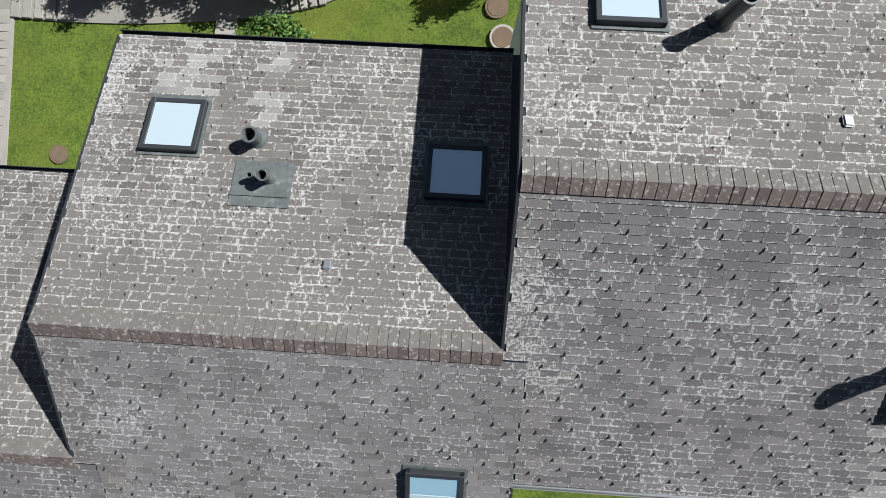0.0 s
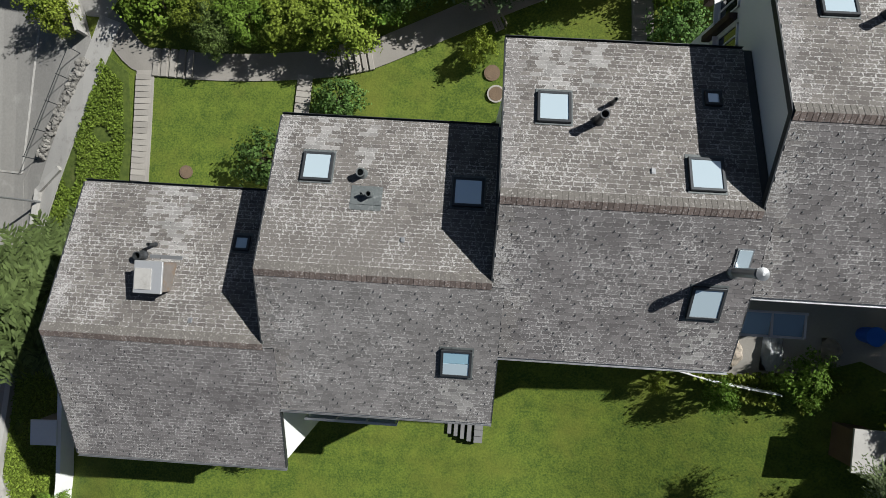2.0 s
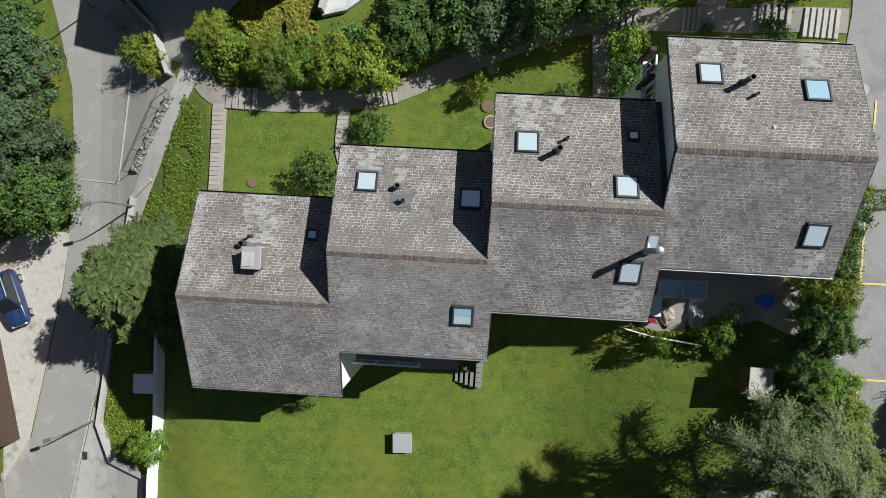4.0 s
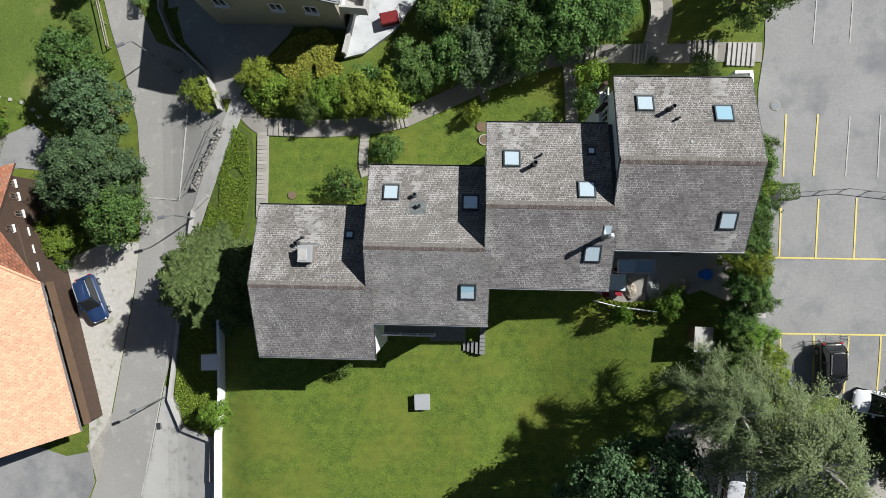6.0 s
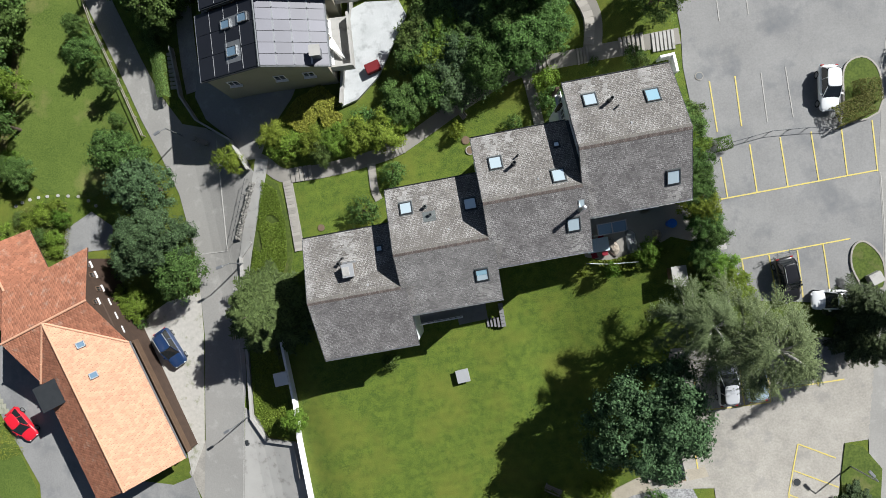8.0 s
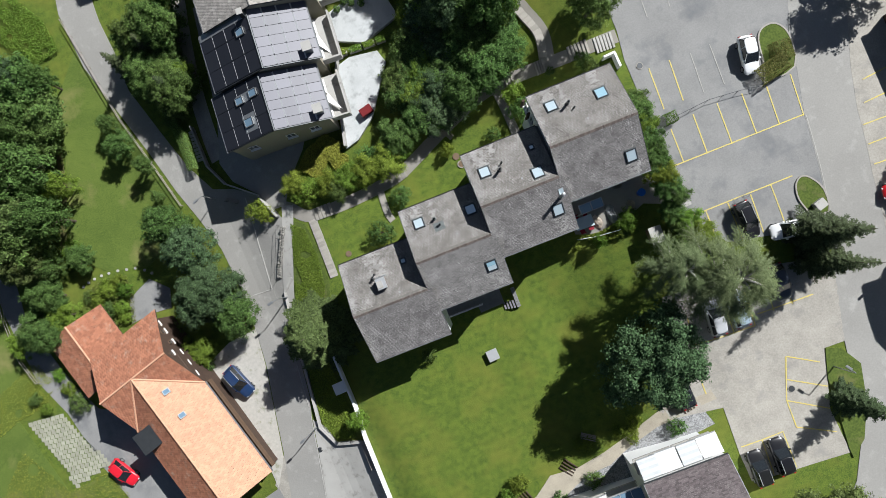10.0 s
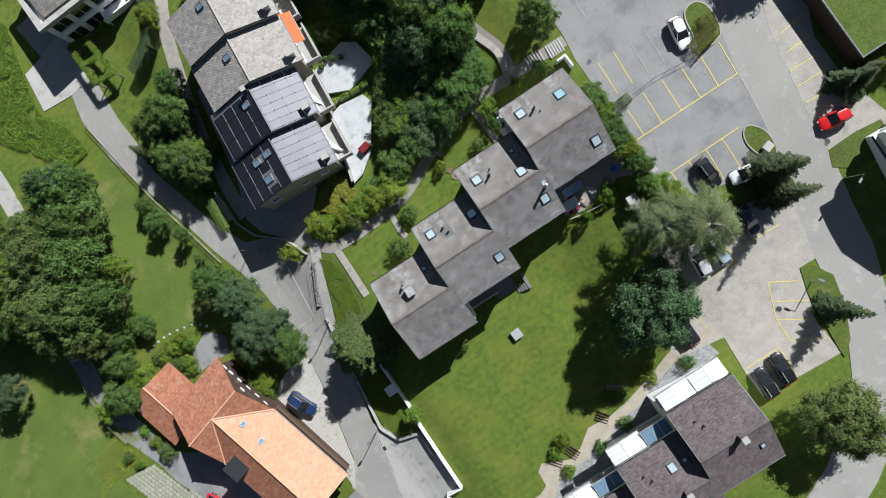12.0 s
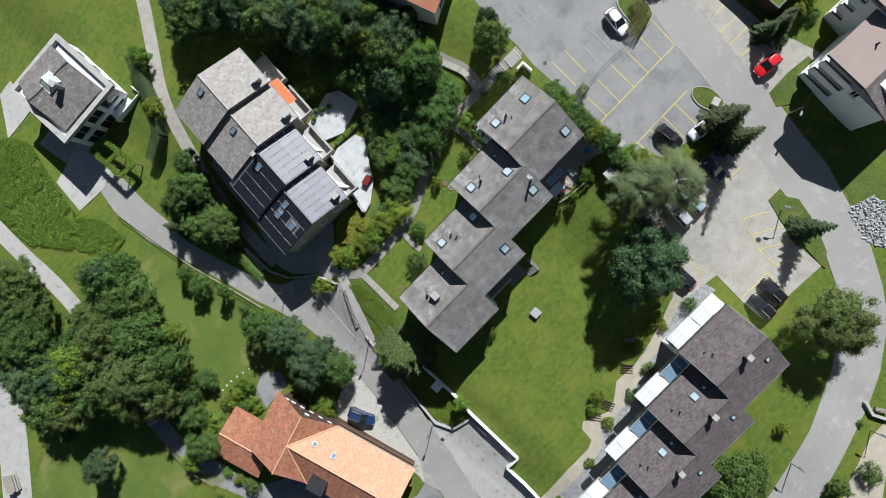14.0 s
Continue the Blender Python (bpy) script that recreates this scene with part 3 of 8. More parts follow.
def skylight(house, north, x, d, w, h, open_blind=False, dark=False):
    """A roof window lying in a slope: flashing, frame, pane."""
    fr = slope_frame(north)
    ob = new("skylight")
    ob.parent = house
    y = -d if not north else d
    ob.matrix_basis = Matrix.Translation((x, y, -abs(y) * (SLOPE_N if north else SLOPE_S))) @ fr
    part("flashing", boxes(((-w / 2 - 0.05, -h / 2 - 0.06, 0.0), (w / 2 + 0.05, h / 2 + 0.12, 0.03))), LEAD, ob)
    bm = bmesh.new()
    t = 0.085
    for lo, hi in (((-w / 2, -h / 2, 0.02), (-w / 2 + t, h / 2, 0.13)), ((w / 2 - t, -h / 2, 0.02), (w / 2, h / 2, 0.13)), ((-w / 2, -h / 2, 0.02), (w / 2, -h / 2 + t, 0.14)), ((-w / 2, h / 2 - t, 0.02), (w / 2, h / 2, 0.12))):
        box(bm, lo, hi)
    bmesh.ops.bevel(bm, geom=bm.edges[:], offset=0.008, segments=1, affect="EDGES")
    part("frame", bm, DARKMETAL, ob)
    mid = 0.02 if open_blind else -h / 2 + t - 0.01
    # pane colours carry the sky reflection as tint
    part("pane", boxes(((-w / 2 + t - 0.01, mid, 0.05), (w / 2 - t + 0.01, h / 2 - t + 0.01, 0.10))), GLASS_HALF if dark else GLASS_SKY, ob, "glass pane tinted pale blue for the reflected sky")
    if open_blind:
        part("pane", boxes(((-w / 2 + t - 0.01, -h / 2 + t - 0.01, 0.05), (w / 2 - t + 0.01, mid - 0.03, 0.098))), GLASS_HALF, ob, "bare pane tinted blue for the reflected sky")
    part("blind", boxes(((-w / 2 + t, -h / 2 + t, 0.035), (w / 2 - t, h / 2 - t, 0.046))), WHITE, ob)
    return ob


def flue(house, north, x, d, r, tall, lean=(0, 0), cap=False, mat=None, name="flue_pipe"):
    y = d if north else -d
    z = -abs(y) * (SLOPE_N if north else SLOPE_S)
    ob = new(name)
    ob.parent = house
    ob.matrix_basis = Matrix.Translation((x, y, z))
    mat = mat or DARKMETAL
    bm = bmesh.new()
    n = 16
    rings = []
    for rr, zz in ((r * 1.5, -0.15), (r * 1.45, 0.06), (r, 0.14), (r, tall - 0.08), (r * 1.12, tall - 0.08), (r * 1.12, tall), (r * 0.86, tall), (r * 0.86, tall - 0.35)):
        rings.append([bm.verts.new((rr * math.cos(i * math.tau / n) + lean[0] * max(0, zz), rr * math.sin(i * math.tau / n) + lean[1] * max(0, zz), zz)) for i in range(n)])
    for a, b in zip(rings, rings[1:]):
        for i in range(n):
            bm.faces.new((a[i], a[(i + 1) % n], b[(i + 1) % n], b[i]))
    bm.faces.new(rings[-1])
    part("pipe", bm, mat, ob)
    if cap:
        bm = bmesh.new()
        tube(bm, (0, 0, tall + 0.16), (0, 0, tall + 0.22), r * 1.3, r * 0.3, 16)
        for i in range(3):
            c, s = math.cos(i * 2.1) * r, math.sin(i * 2.1) * r
            tube(bm, (c, s, tall - 0.1), (c, s, tall + 0.17), 0.012, n=5)
        part("cowl", bm, METAL, ob)
    return ob


def row_house(index, label, base, x0, yr, zr, wide, low, mats, seed, first=False, last=False, hooks=True, singles=0, wash_n=(), wash_s=()):
    """One unit of a stepped row: asymmetric gable roof; the front slopes of all units lie in one plane."""
    house = thing("row_house", base @ Matrix.Translation((x0, yr, zr)), label, "house", "houses of the row")
    bm = bmesh.new()
    gable_wall(bm, 0.28, wide + (0.0 if last else 0.24), -DEEP_S + 0.10, DEEP_N - 0.42, low)
    part("wall", bm, RENDERWALL, house, "white rendered walls")
    e = 0.0 if last else 0.38
    w = wide + e
    sx = 0.0 if first else 0.38
    t = 0.15
    roof = None
    for pts in (
            [(0, 0, -0.01), (wide + (0 if last else 0.26), 0, -0.01), (wide + (0 if last else 0.26), DEEP_N, -SLOPE_N * DEEP_N - 0.01), (0, DEEP_N, -SLOPE_N * DEEP_N - 0.01)],
        [(sx, -DEEP_S, -SLOPE_S * DEEP_S - 0.01), (w, -DEEP_S, -SLOPE_S * DEEP_S - 0.01), (w, -2.5, -SLOPE_S * 2.5 - 0.01), (sx, -2.5, -SLOPE_S * 2.5 - 0.01)],
        [(0, -2.5, -SLOPE_S * 2.5 - 0.01), (w, -2.5, -SLOPE_S * 2.5 - 0.01), (w, 0, -0.01), (0, 0, -0.01)],
    ):
        bm = bmesh.new()
        slab(bm, pts, t)
        deck_part = part("roof", bm, DARKMETAL, house, "dark roof deck under slates")
        roof = roof or deck_part
    ln, ls = math.hypot(DEEP_N, SLOPE_N * DEEP_N), math.hypot(DEEP_S, SLOPE_S * DEEP_S)
    half = 2.5 * math.hypot(1, SLOPE_S)
    slates(roof, True, 0, wide if not last else wide, ln + 0.02, lambda d: 0.0, mats[0], seed, singles, wash_n, hooks)
    slates(roof, False, 0, w, ls + 0.02, lambda d: 0.0 if d < half else sx, mats[1], seed + 1, 0, wash_s, hooks)
    # ridge tiles: two legs each
    rng = random.Random(seed + 2)
    n = int(wide / 0.158)
    s = wide / n
    for i in range(n):
        bm = bmesh.new()
        h = 0.07 + 0.006 * rng.random()
        xa, xb = i * s + 0.003, (i + 1) * s - 0.003
        for sy, sl, leg in ((1, SLOPE_N, 0.26), (-1, SLOPE_S, 0.205)):
            p = [(xa, 0, h), (xb, 0, h - 0.008), (xb, sy * leg, 0.026 - sl * leg), (xa, sy * leg, 0.034 - sl * leg)]
            slab(bm, p if sy < 0 else p[::-1], 0.03, 0 if sy > 0 else 1)
        part("ridge_tile", bm, [RIDGE_T, RIDGE_S] if hooks else [RIDGE_L, RIDGE_L], roof)
    # eaves: gutter and fascia, front and back; verge strips
    for y, sl, xa, xb in ((DEEP_N + 0.05, SLOPE_N * DEEP_N, 0, wide), (-DEEP_S - 0.05, SLOPE_S * DEEP_S, sx, w)):
        bm = bmesh.new()
        for a, b in ((-0.07, -0.055), (0.055, 0.07)):
            box(bm, (xa - 0.02, y + a, -sl - 0.12), (xb + 0.02, y + b, -sl - 0.02))
        box(bm, (xa - 0.02, y - 0.06, -sl - 0.13), (xb + 0.02, y + 0.06, -sl - 0.115))
        part("gutter", bm, DARKMETAL if y > 0 else METAL, house)
    for y0, y1, z0, z1, x in [(0, DEEP_N, 0, -SLOPE_N * DEEP_N, -0.02)] + ([(-DEEP_S, 0, -SLOPE_S * DEEP_S, 0, -0.02)] if first else [(-2.5, 0, -SLOPE_S * 2.5, 0, -0.02)]) + ([(0, DEEP_N, 0, -SLOPE_N * DEEP_N, wide), (-DEEP_S, 0, -SLOPE_S * DEEP_S, 0, w)] if last else [(-DEEP_S, -2.5, -SLOPE_S * DEEP_S, -SLOPE_S * 2.5, w)]):
        bm = bmesh.new()
        slab(bm, [(x - 0.02, y0, z0 + 0.012), (x + 0.02, y0, z0 + 0.012), (x + 0.02, y1, z1 + 0.012), (x - 0.02, y1, z1 + 0.012)], 0.22)
        part("verge_trim", bm, DARKMETAL if hooks else METAL, house)
    if hooks:
        bm = bmesh.new()
        for north, xe, ll, cx in ((True, wide, ln, 0), (False, w, ls, sx)):
            fr = slope_frame(north)
            k, d = 0, 0.55
            while d < ll - 0.1:
                off = (k // 2) * 0.78 + (k % 2) * 0.2
                x = (off % 1.2) + 0.1
                while x < xe - 0.1:
                    if not (d > half and x < cx and not north):
                        xj, dj = x + rng.uniform(-0.07, 0.07), d + rng.uniform(-0.03, 0.03)
                        p = fr @ Vector((xj * fr[0][0], dj, 0.012))
                        if fr[0][0] < 0:
                            p = Vector((xj, p.y, p.z))
                        m = Matrix.Translation(p) @ fr.to_3x3().to_4x4() @ Matrix.Diagonal((*((0.5,) * 3 if north else (0.74,) * 3), 1))
                        a = [bm.verts.new(m @ Vector(q)) for q in ((-0.018, 0.0, 0), (0.018, 0.0, 0), (0.018, 0.012, 0.045), (-0.018, 0.012, 0.045), (-0.006, -0.07, 0.004), (0.006, -0.07, 0.004))]
                        for f in ((0, 1, 2, 3), (3, 2, 5, 4), (0, 3, 4), (1, 5, 2)):
                            bm.faces.new([a[i] for i in f])
                    x += 1.2
                k += 1
                d += SLATE_H
        tagged(part("snow_guard", bm, DARKMETAL, roof), kind="stuff")
    return house


HROW = pose(0, 0, 0, 0, 0, TURN_H)
MATS = (SLATE, SLATE_S)
h1 = row_house(1, "white row house with a dark slate roof and square metal chimney", HROW, -13.95, -4.00, 4.65, 7.40, -11.0, MATS, 10, first=True, wash_n=[(3.2, 4.1, 2.6), (2.6, 3.0, 2.9)])
h2 = row_house(2, "white row house with lichened slate roof and skylights", HROW, -6.55, -1.49, 5.90, 7.27, -12.0, (SLATE, SLATE_G), 20, singles=300, wash_n=[(1.0, 1.95, 4.1), (2.8, 3.15, 3.6)], wash_s=[(5.9, 6.8, 3.7)])
h3 = row_house(3, "white row house with lichened slate roof and round flue", HROW, 0.72, 1.02, 7.13, 7.28, -12.5, MATS, 30, wash_n=[(1.0, 1.95, 3.5), (2.6, 3.0, 2.8)], wash_s=[(5.9, 6.9, 3.7)])
h4 = row_house(4, "white end row house with lichened slate roof", HROW, 8.00, 3.50, 8.35, 7.95, -12.0, MATS, 40, last=True, wash_n=[(1.2, 2.1, 4.1), (2.8, 3.1, 3.4), (5.6, 6.4, 3.5)], wash_s=[(6.1, 7.0, 4.2)])
skylight(h1, True, 6.12, 3.21, 0.55, 0.55)
skylight(h2, True, 1.48, 3.34, 0.98, 1.02)
skylight(h2, True, 6.39, 2.76, 1.0, 1.0)
skylight(h2, False, 6.33, 2.68, 1.0, 1.05, True)
skylight(h3, True, 1.49, 2.79, 1.0, 1.05)
skylight(h3, True, 5.78, 0.95, 1.0, 1.05)
skylight(h3, True, 6.18, 3.34, 0.5, 0.5)
skylight(h3, False, 6.38, 2.68, 1.0, 1.1)
skylight(h4, True, 1.64, 3.40, 1.0, 1.02)
skylight(h4, True, 6.0, 2.84, 1.05, 1.05, False, True)
skylight(h4, False, 6.55, 3.12, 1.0, 1.1)
flue(h2, True, 2.95, 3.2, 0.125, 0.45, mat=LEAD)
flue(h3, True, 2.77, 2.45, 0.12, 0.95)
flue(h3, True, 3.2, 3.05, 0.06, 0.5)
flue(h4, True, 2.95, 3.05, 0.12, 0.95)
flue(h4, True, 3.37, 2.5, 0.06, 0.4)
flue(h1, True, 2.78, 2.6, 0.13, 0.42)
flue(h1, True, 3.12, 3.0, 0.06, 0.5)
flue(h3, False, 6.95, 1.72, 0.14, 1.5, cap=True, mat=METAL)

MATS_L = (SLATE_L, SLATE_L)
LROW = pose(0, 0, 0, 0, 0, TURN_H)
LX, LY, LZ = 5.2, -32.45, 7.0
for i in range(4):
    row_house(5 + i, "row house with a dark brown slate roof and copper chimneys", LROW, LX - 7.4 * i, LY - 2.5 * i, LZ - 1.23 * i, 7.4 if i else 7.9, -11.5, MATS_L, 60 + 10 * i, last=(i == 0), first=(i == 3), hooks=False)

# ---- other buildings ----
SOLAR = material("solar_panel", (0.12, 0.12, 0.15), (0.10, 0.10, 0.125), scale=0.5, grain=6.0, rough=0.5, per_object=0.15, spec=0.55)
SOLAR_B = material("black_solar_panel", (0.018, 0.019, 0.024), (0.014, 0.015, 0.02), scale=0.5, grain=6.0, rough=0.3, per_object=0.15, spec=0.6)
ALU = material("aluminium_rail", (0.62, 0.63, 0.64), (0.55, 0.56, 0.57), rough=0.4, metal=0.6)
DARKWOOD = material("dark_stained_boards", (0.075, 0.048, 0.035), (0.05, 0.033, 0.025), scale=2.0, grain=10.0, rough=0.8, bump=0.3)
ROOFPINK = material("pinkish_flat_roof", (0.33, 0.265, 0.24), (0.28, 0.225, 0.205), scale=0.5, grain=12.0, rough=0.9, bump=0.2, spot=(0.30, 0.24, 0.22), spot_scale=0.8)
ORANGECLOTH = material("orange_awning_cloth", (0.75, 0.16, 0.06), (0.65, 0.13, 0.05), rough=0.8)


def inside(p, poly):
    c = False
    for i in range(len(poly)):
        a, b = poly[i], poly[i - 1]
        if (a[1] > p[1]) != (b[1] > p[1]) and p[0] < (b[0] - a[0]) * (p[1] - a[1]) / (b[1] - a[1]) + a[0]:
            c = not c
    return c


def tile_field(parent, poly, down, tw, th, mat, seed=0, lift=0.045, name="roof_tiles"):
    """Overlapping tiles laid on one plane polygon (seen from above counter-clockwise); down: level direction of the fall."""
    rng = random.Random(seed)
    P0 = Vector(poly[0])
    n = (Vector(poly[1]) - P0).cross(Vector(poly[2]) - P0).normalized()
    if n.z < 0:
        n = -n
    d = Vector((down[0], down[1], 0))
    d = (d - n * d.dot(n)).normalized()
    x = d.cross(n).normalized()
    flat = [((Vector(p) - P0).dot(x), (Vector(p) - P0).dot(d)) for p in poly]
    x0, x1 = min(p[0] for p in flat), max(p[0] for p in flat)
    y0, y1 = min(p[1] for p in flat), max(p[1] for p in flat)
    verts, faces = [], []
    k = 0
    y = y0

    def reach(v):
        """The span of the outline across the fall at distance v."""
        xs = []
        for p, q in zip(flat, flat[1:] + flat[:1]):
            if min(p[1], q[1]) - 1e-6 <= v <= max(p[1], q[1]) + 1e-6:
                xs += [p[0], q[0]] if abs(q[1] - p[1]) < 1e-6 else [p[0] + (q[0] - p[0]) * (v - p[1]) / (q[1] - p[1])]
        return (min(xs), max(xs)) if xs else (0.0, 0.0)

    while y < y1 - 0.03:
        e = min(y + th, y1)
        (lt, rt), (lb, rb) = reach(y), reach(e)
        xx = x0 - (tw / 2 if k % 2 else 0)
        while xx < x1:
            at, bt, ab, bb = max(xx, lt), min(xx + tw, rt), max(xx, lb), min(xx + tw, rb)
            if bt - at > 0.03 or bb - ab > 0.03:
                if bt < at:
                    at = bt = lt if xx < lt else rt
                if bb < ab:
                    ab = bb = lb if xx < lb else rb
                g = 0.006 if bt - at > 0.05 and bb - ab > 0.05 else 0.0
                h = lift * rng.uniform(0.75, 1.15)
                mt, mb, f = (at + bt) / 2, (ab + bb) / 2, e + 0.012
                q = [(at + g, y, 0.012), (mt, y, 0.022), (bt - g, y, 0.012), (bb - g, f, h), (mb, f, h + 0.022), (ab + g, f, h), (ab + g, f, 0), (mb, f, 0), (bb - g, f, 0)]
                i = len(verts)
                verts += [P0 + x * u + d * v + n * w for u, v, w in q]
                faces += [tuple(i + j for j in t) for t in ((0, 5, 4, 1), (1, 4, 3, 2), (5, 6, 7, 4), (4, 7, 8, 3))]
            xx += tw
        y += th
        k += 1
    me = bpy.data.meshes.new(name)
    me.from_pydata(verts, [], faces)
    me.materials.append(mat)
    ob = new(name, me)
    ob.parent = parent
    return tagged(ob, kind="stuff")


def deck(parent, poly, mat, thick=0.18, name="roof", label=""):
    bm = bmesh.new()
    slab(bm, poly, thick)
    return part(name, bm, mat, parent, label)


def caps(parent, a, b, mat, r=0.11, step=0.36, name="ridge_tile"):
    """Half-round tiles along a ridge or hip."""
    a, b = Vector(a), Vector(b)
    n = max(1, int((b - a).length / step))
    for i in range(n):
        bm = bmesh.new()
        tube(bm, a.lerp(b, i / n), a.lerp(b, (i + 1.08) / n), r, r * 0.86, 8)
        part(name, bm, mat, parent)


def prism(bm, profile, y0, y1):
    """Extrudes a profile of (x, z) from y0 to y1."""
    a = [bm.verts.new((x, y0, z)) for x, z in profile]
    b = [bm.verts.new((x, y1, z)) for x, z in profile]
    bm.faces.new(a)
    bm.faces.new(b[::-1])
    for i in range(len(profile)):
        j = (i + 1) % len(profile)
        bm.faces.new((a[j], a[i], b[i], b[j]))


def window(parent, m, w, h, frame_mat=None, name="window"):
    """A window on a wall: local x along the wall, y out of it, z up."""
    ob = new(name)
    ob.parent = parent
    ob.matrix_basis = m
    t = 0.07
    part("window_frame", boxes(((-w / 2, -0.02, 0), (-w / 2 + t, 0.06, h)), ((w / 2 - t, -0.02, 0), (w / 2, 0.06, h)), ((-w / 2, -0.02, 0), (w / 2, 0.06, t)), ((-w / 2, -0.02, h - t), (w / 2, 0.06, h)), ((-0.03, -0.02, t), (0.03, 0.05, h - t))), frame_mat or WHITE, ob)
    part("pane", boxes(((-w / 2 + t, -0.02, t), (w / 2 - t, 0.02, h - t))), GLASS_DARK, ob)
    part("window_sill", boxes(((-w / 2 - 0.08, -0.02, -0.05), (w / 2 + 0.08, 0.22, 0.0))), WHITE, ob)
    return ob


def roof_window(parent, pos, normal, down, w, h):
    n = Vector(normal).normalized()
    d = Vector((down[0], down[1], 0))
    d = (d - n * d.dot(n)).normalized()
    x = d.cross(n)
    ob = new("roof_window")
    ob.parent = parent
    ob.matrix_basis = Matrix(((x.x, d.x, n.x, pos[0]), (x.y, d.y, n.y, pos[1]), (x.z, d.z, n.z, pos[2]), (0, 0, 0, 1)))
    t = 0.08
    part("frame", boxes(((-w / 2, -h / 2, 0), (-w / 2 + t, h / 2, 0.16)), ((w / 2 - t, -h / 2, 0), (w / 2, h / 2, 0.16)), ((-w / 2, -h / 2, 0), (w / 2, -h / 2 + t, 0.16)), ((-w / 2, h / 2 - t, 0), (w / 2, h / 2, 0.16))), METAL, ob)
    part("pane", boxes(((-w / 2 + t, -h / 2 + t, 0.02), (w / 2 - t, h / 2 - t, 0.12))), GLASS_BLUE, ob)
    return ob


def chimney(parent, x, y, z0, z1, w, d, mat, top=None, name="chimney"):
    ob = new(name)
    ob.parent = parent
    ob.matrix_basis = Matrix.Translation((x, y, 0))
    part("stack", boxes(((-w / 2, -d / 2, z0), (w / 2, d / 2, z1))), mat, ob)
    bm = boxes(((-w / 2 - 0.1, -d / 2 - 0.1, z1 + 0.12), (w / 2 + 0.1, d / 2 + 0.1, z1 + 0.2)), ((-w / 2, -d / 2, z1), (-w / 2 + 0.08, -d / 2 + 0.08, z1 + 0.12)), ((w / 2 - 0.08, d / 2 - 0.08, z1), (w / 2, d / 2, z1 + 0.12)), ((w / 2 - 0.08, -d / 2, z1), (w / 2, -d / 2 + 0.08, z1 + 0.12)), ((-w / 2, d / 2 - 0.08, z1), (-w / 2 + 0.08, d / 2, z1 + 0.12)))
    part("cap", bm, top or CONCRETE, ob)
    return ob


def villa(m, wide_e, wide_w, length, z_ridge, low, east, west, label, solar, seed):
    """A terraced villa unit: ridge along local y from 0 to -length."""
    v = thing("terraced_villa", m, label, "house", "terraced villas")
    ze, zw = z_ridge - 2.0, z_ridge - 2.3
    bm = bmesh.new()
    prism(bm, [(-wide_w + 0.4, low), (wide_e - 0.3, low), (wide_e - 0.3, ze - 0.1), (0, z_ridge - 0.2), (-wide_w + 0.4, zw - 0.1)], 0.0, -length)
    part("wall", bm, RENDERGREY, v, "cream rendered walls")
    L = length + 0.12
    pe = [(0, 0.1, z_ridge), (0, -L, z_ridge), (wide_e, -L, ze), (wide_e, 0.1, ze)]
    pw = [(0, -L, z_ridge), (0, 0.1, z_ridge), (-wide_w, 0.1, zw), (-wide_w, -L, zw)]
    re = deck(v, pe, DARKMETAL)
    rw = deck(v, pw, DARKMETAL)
    if solar:
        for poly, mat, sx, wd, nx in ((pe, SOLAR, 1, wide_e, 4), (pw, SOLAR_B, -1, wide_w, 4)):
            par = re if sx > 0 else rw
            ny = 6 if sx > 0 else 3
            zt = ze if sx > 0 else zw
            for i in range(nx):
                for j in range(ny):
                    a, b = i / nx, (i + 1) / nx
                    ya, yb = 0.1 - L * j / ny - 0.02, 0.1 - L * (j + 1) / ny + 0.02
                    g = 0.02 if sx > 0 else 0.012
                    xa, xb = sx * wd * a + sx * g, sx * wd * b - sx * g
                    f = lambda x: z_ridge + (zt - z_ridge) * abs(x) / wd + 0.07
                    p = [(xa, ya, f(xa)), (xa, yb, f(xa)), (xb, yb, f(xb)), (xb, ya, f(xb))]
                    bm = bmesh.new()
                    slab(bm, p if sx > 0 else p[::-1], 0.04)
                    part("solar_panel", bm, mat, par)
            for i in range(1, nx):
                x = sx * wd * i / nx
                z = z_ridge + (zt - z_ridge) * i / nx + 0.085
                wide_bar = 0.075 if sx > 0 else 0.015
                for j in range(ny):
                    ya, yb = 0.1 - L * j / ny - 0.10, 0.1 - L * (j + 1) / ny + 0.10
                    part("cover_strip", boxes(((x - wide_bar, yb, z - 0.03), (x + wide_bar, ya, z + 0.012))), ALU, par)
    else:
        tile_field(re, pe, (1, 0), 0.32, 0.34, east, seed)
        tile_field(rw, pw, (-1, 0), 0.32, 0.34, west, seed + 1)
    caps(re, (0, 0.1, z_ridge + 0.05), (0, -L, z_ridge + 0.05), DARKMETAL if solar else east, 0.12)
    chimney(v, wide_e - 0.9, -length + 0.9, ze - 0.2, ze + 1.3, 0.75, 0.75, METAL, CONCRETE)
    bm = boxes(((wide_e - 0.02, -L, ze - 0.14), (wide_e + 0.12, 0.1, ze - 0.02)))
    part("gutter", bm, METAL, v)
    bm = boxes(((-wide_w - 0.12, -L, zw - 0.14), (-wide_w + 0.02, 0.1, zw - 0.02)))
    part("gutter", bm, METAL, v)
    # balcony with parapet on the sunny side
    part("balcony", boxes(((wide_e - 0.3, -length + 0.4, low + 4.2), (wide_e + 1.7, -0.5, low + 4.45))), CONCRETE, v)
    part("parapet", boxes(((wide_e + 1.5, -length + 0.4, low + 4.45), (wide_e + 1.7, -0.5, low + 5.45))), CONCRETE, v)
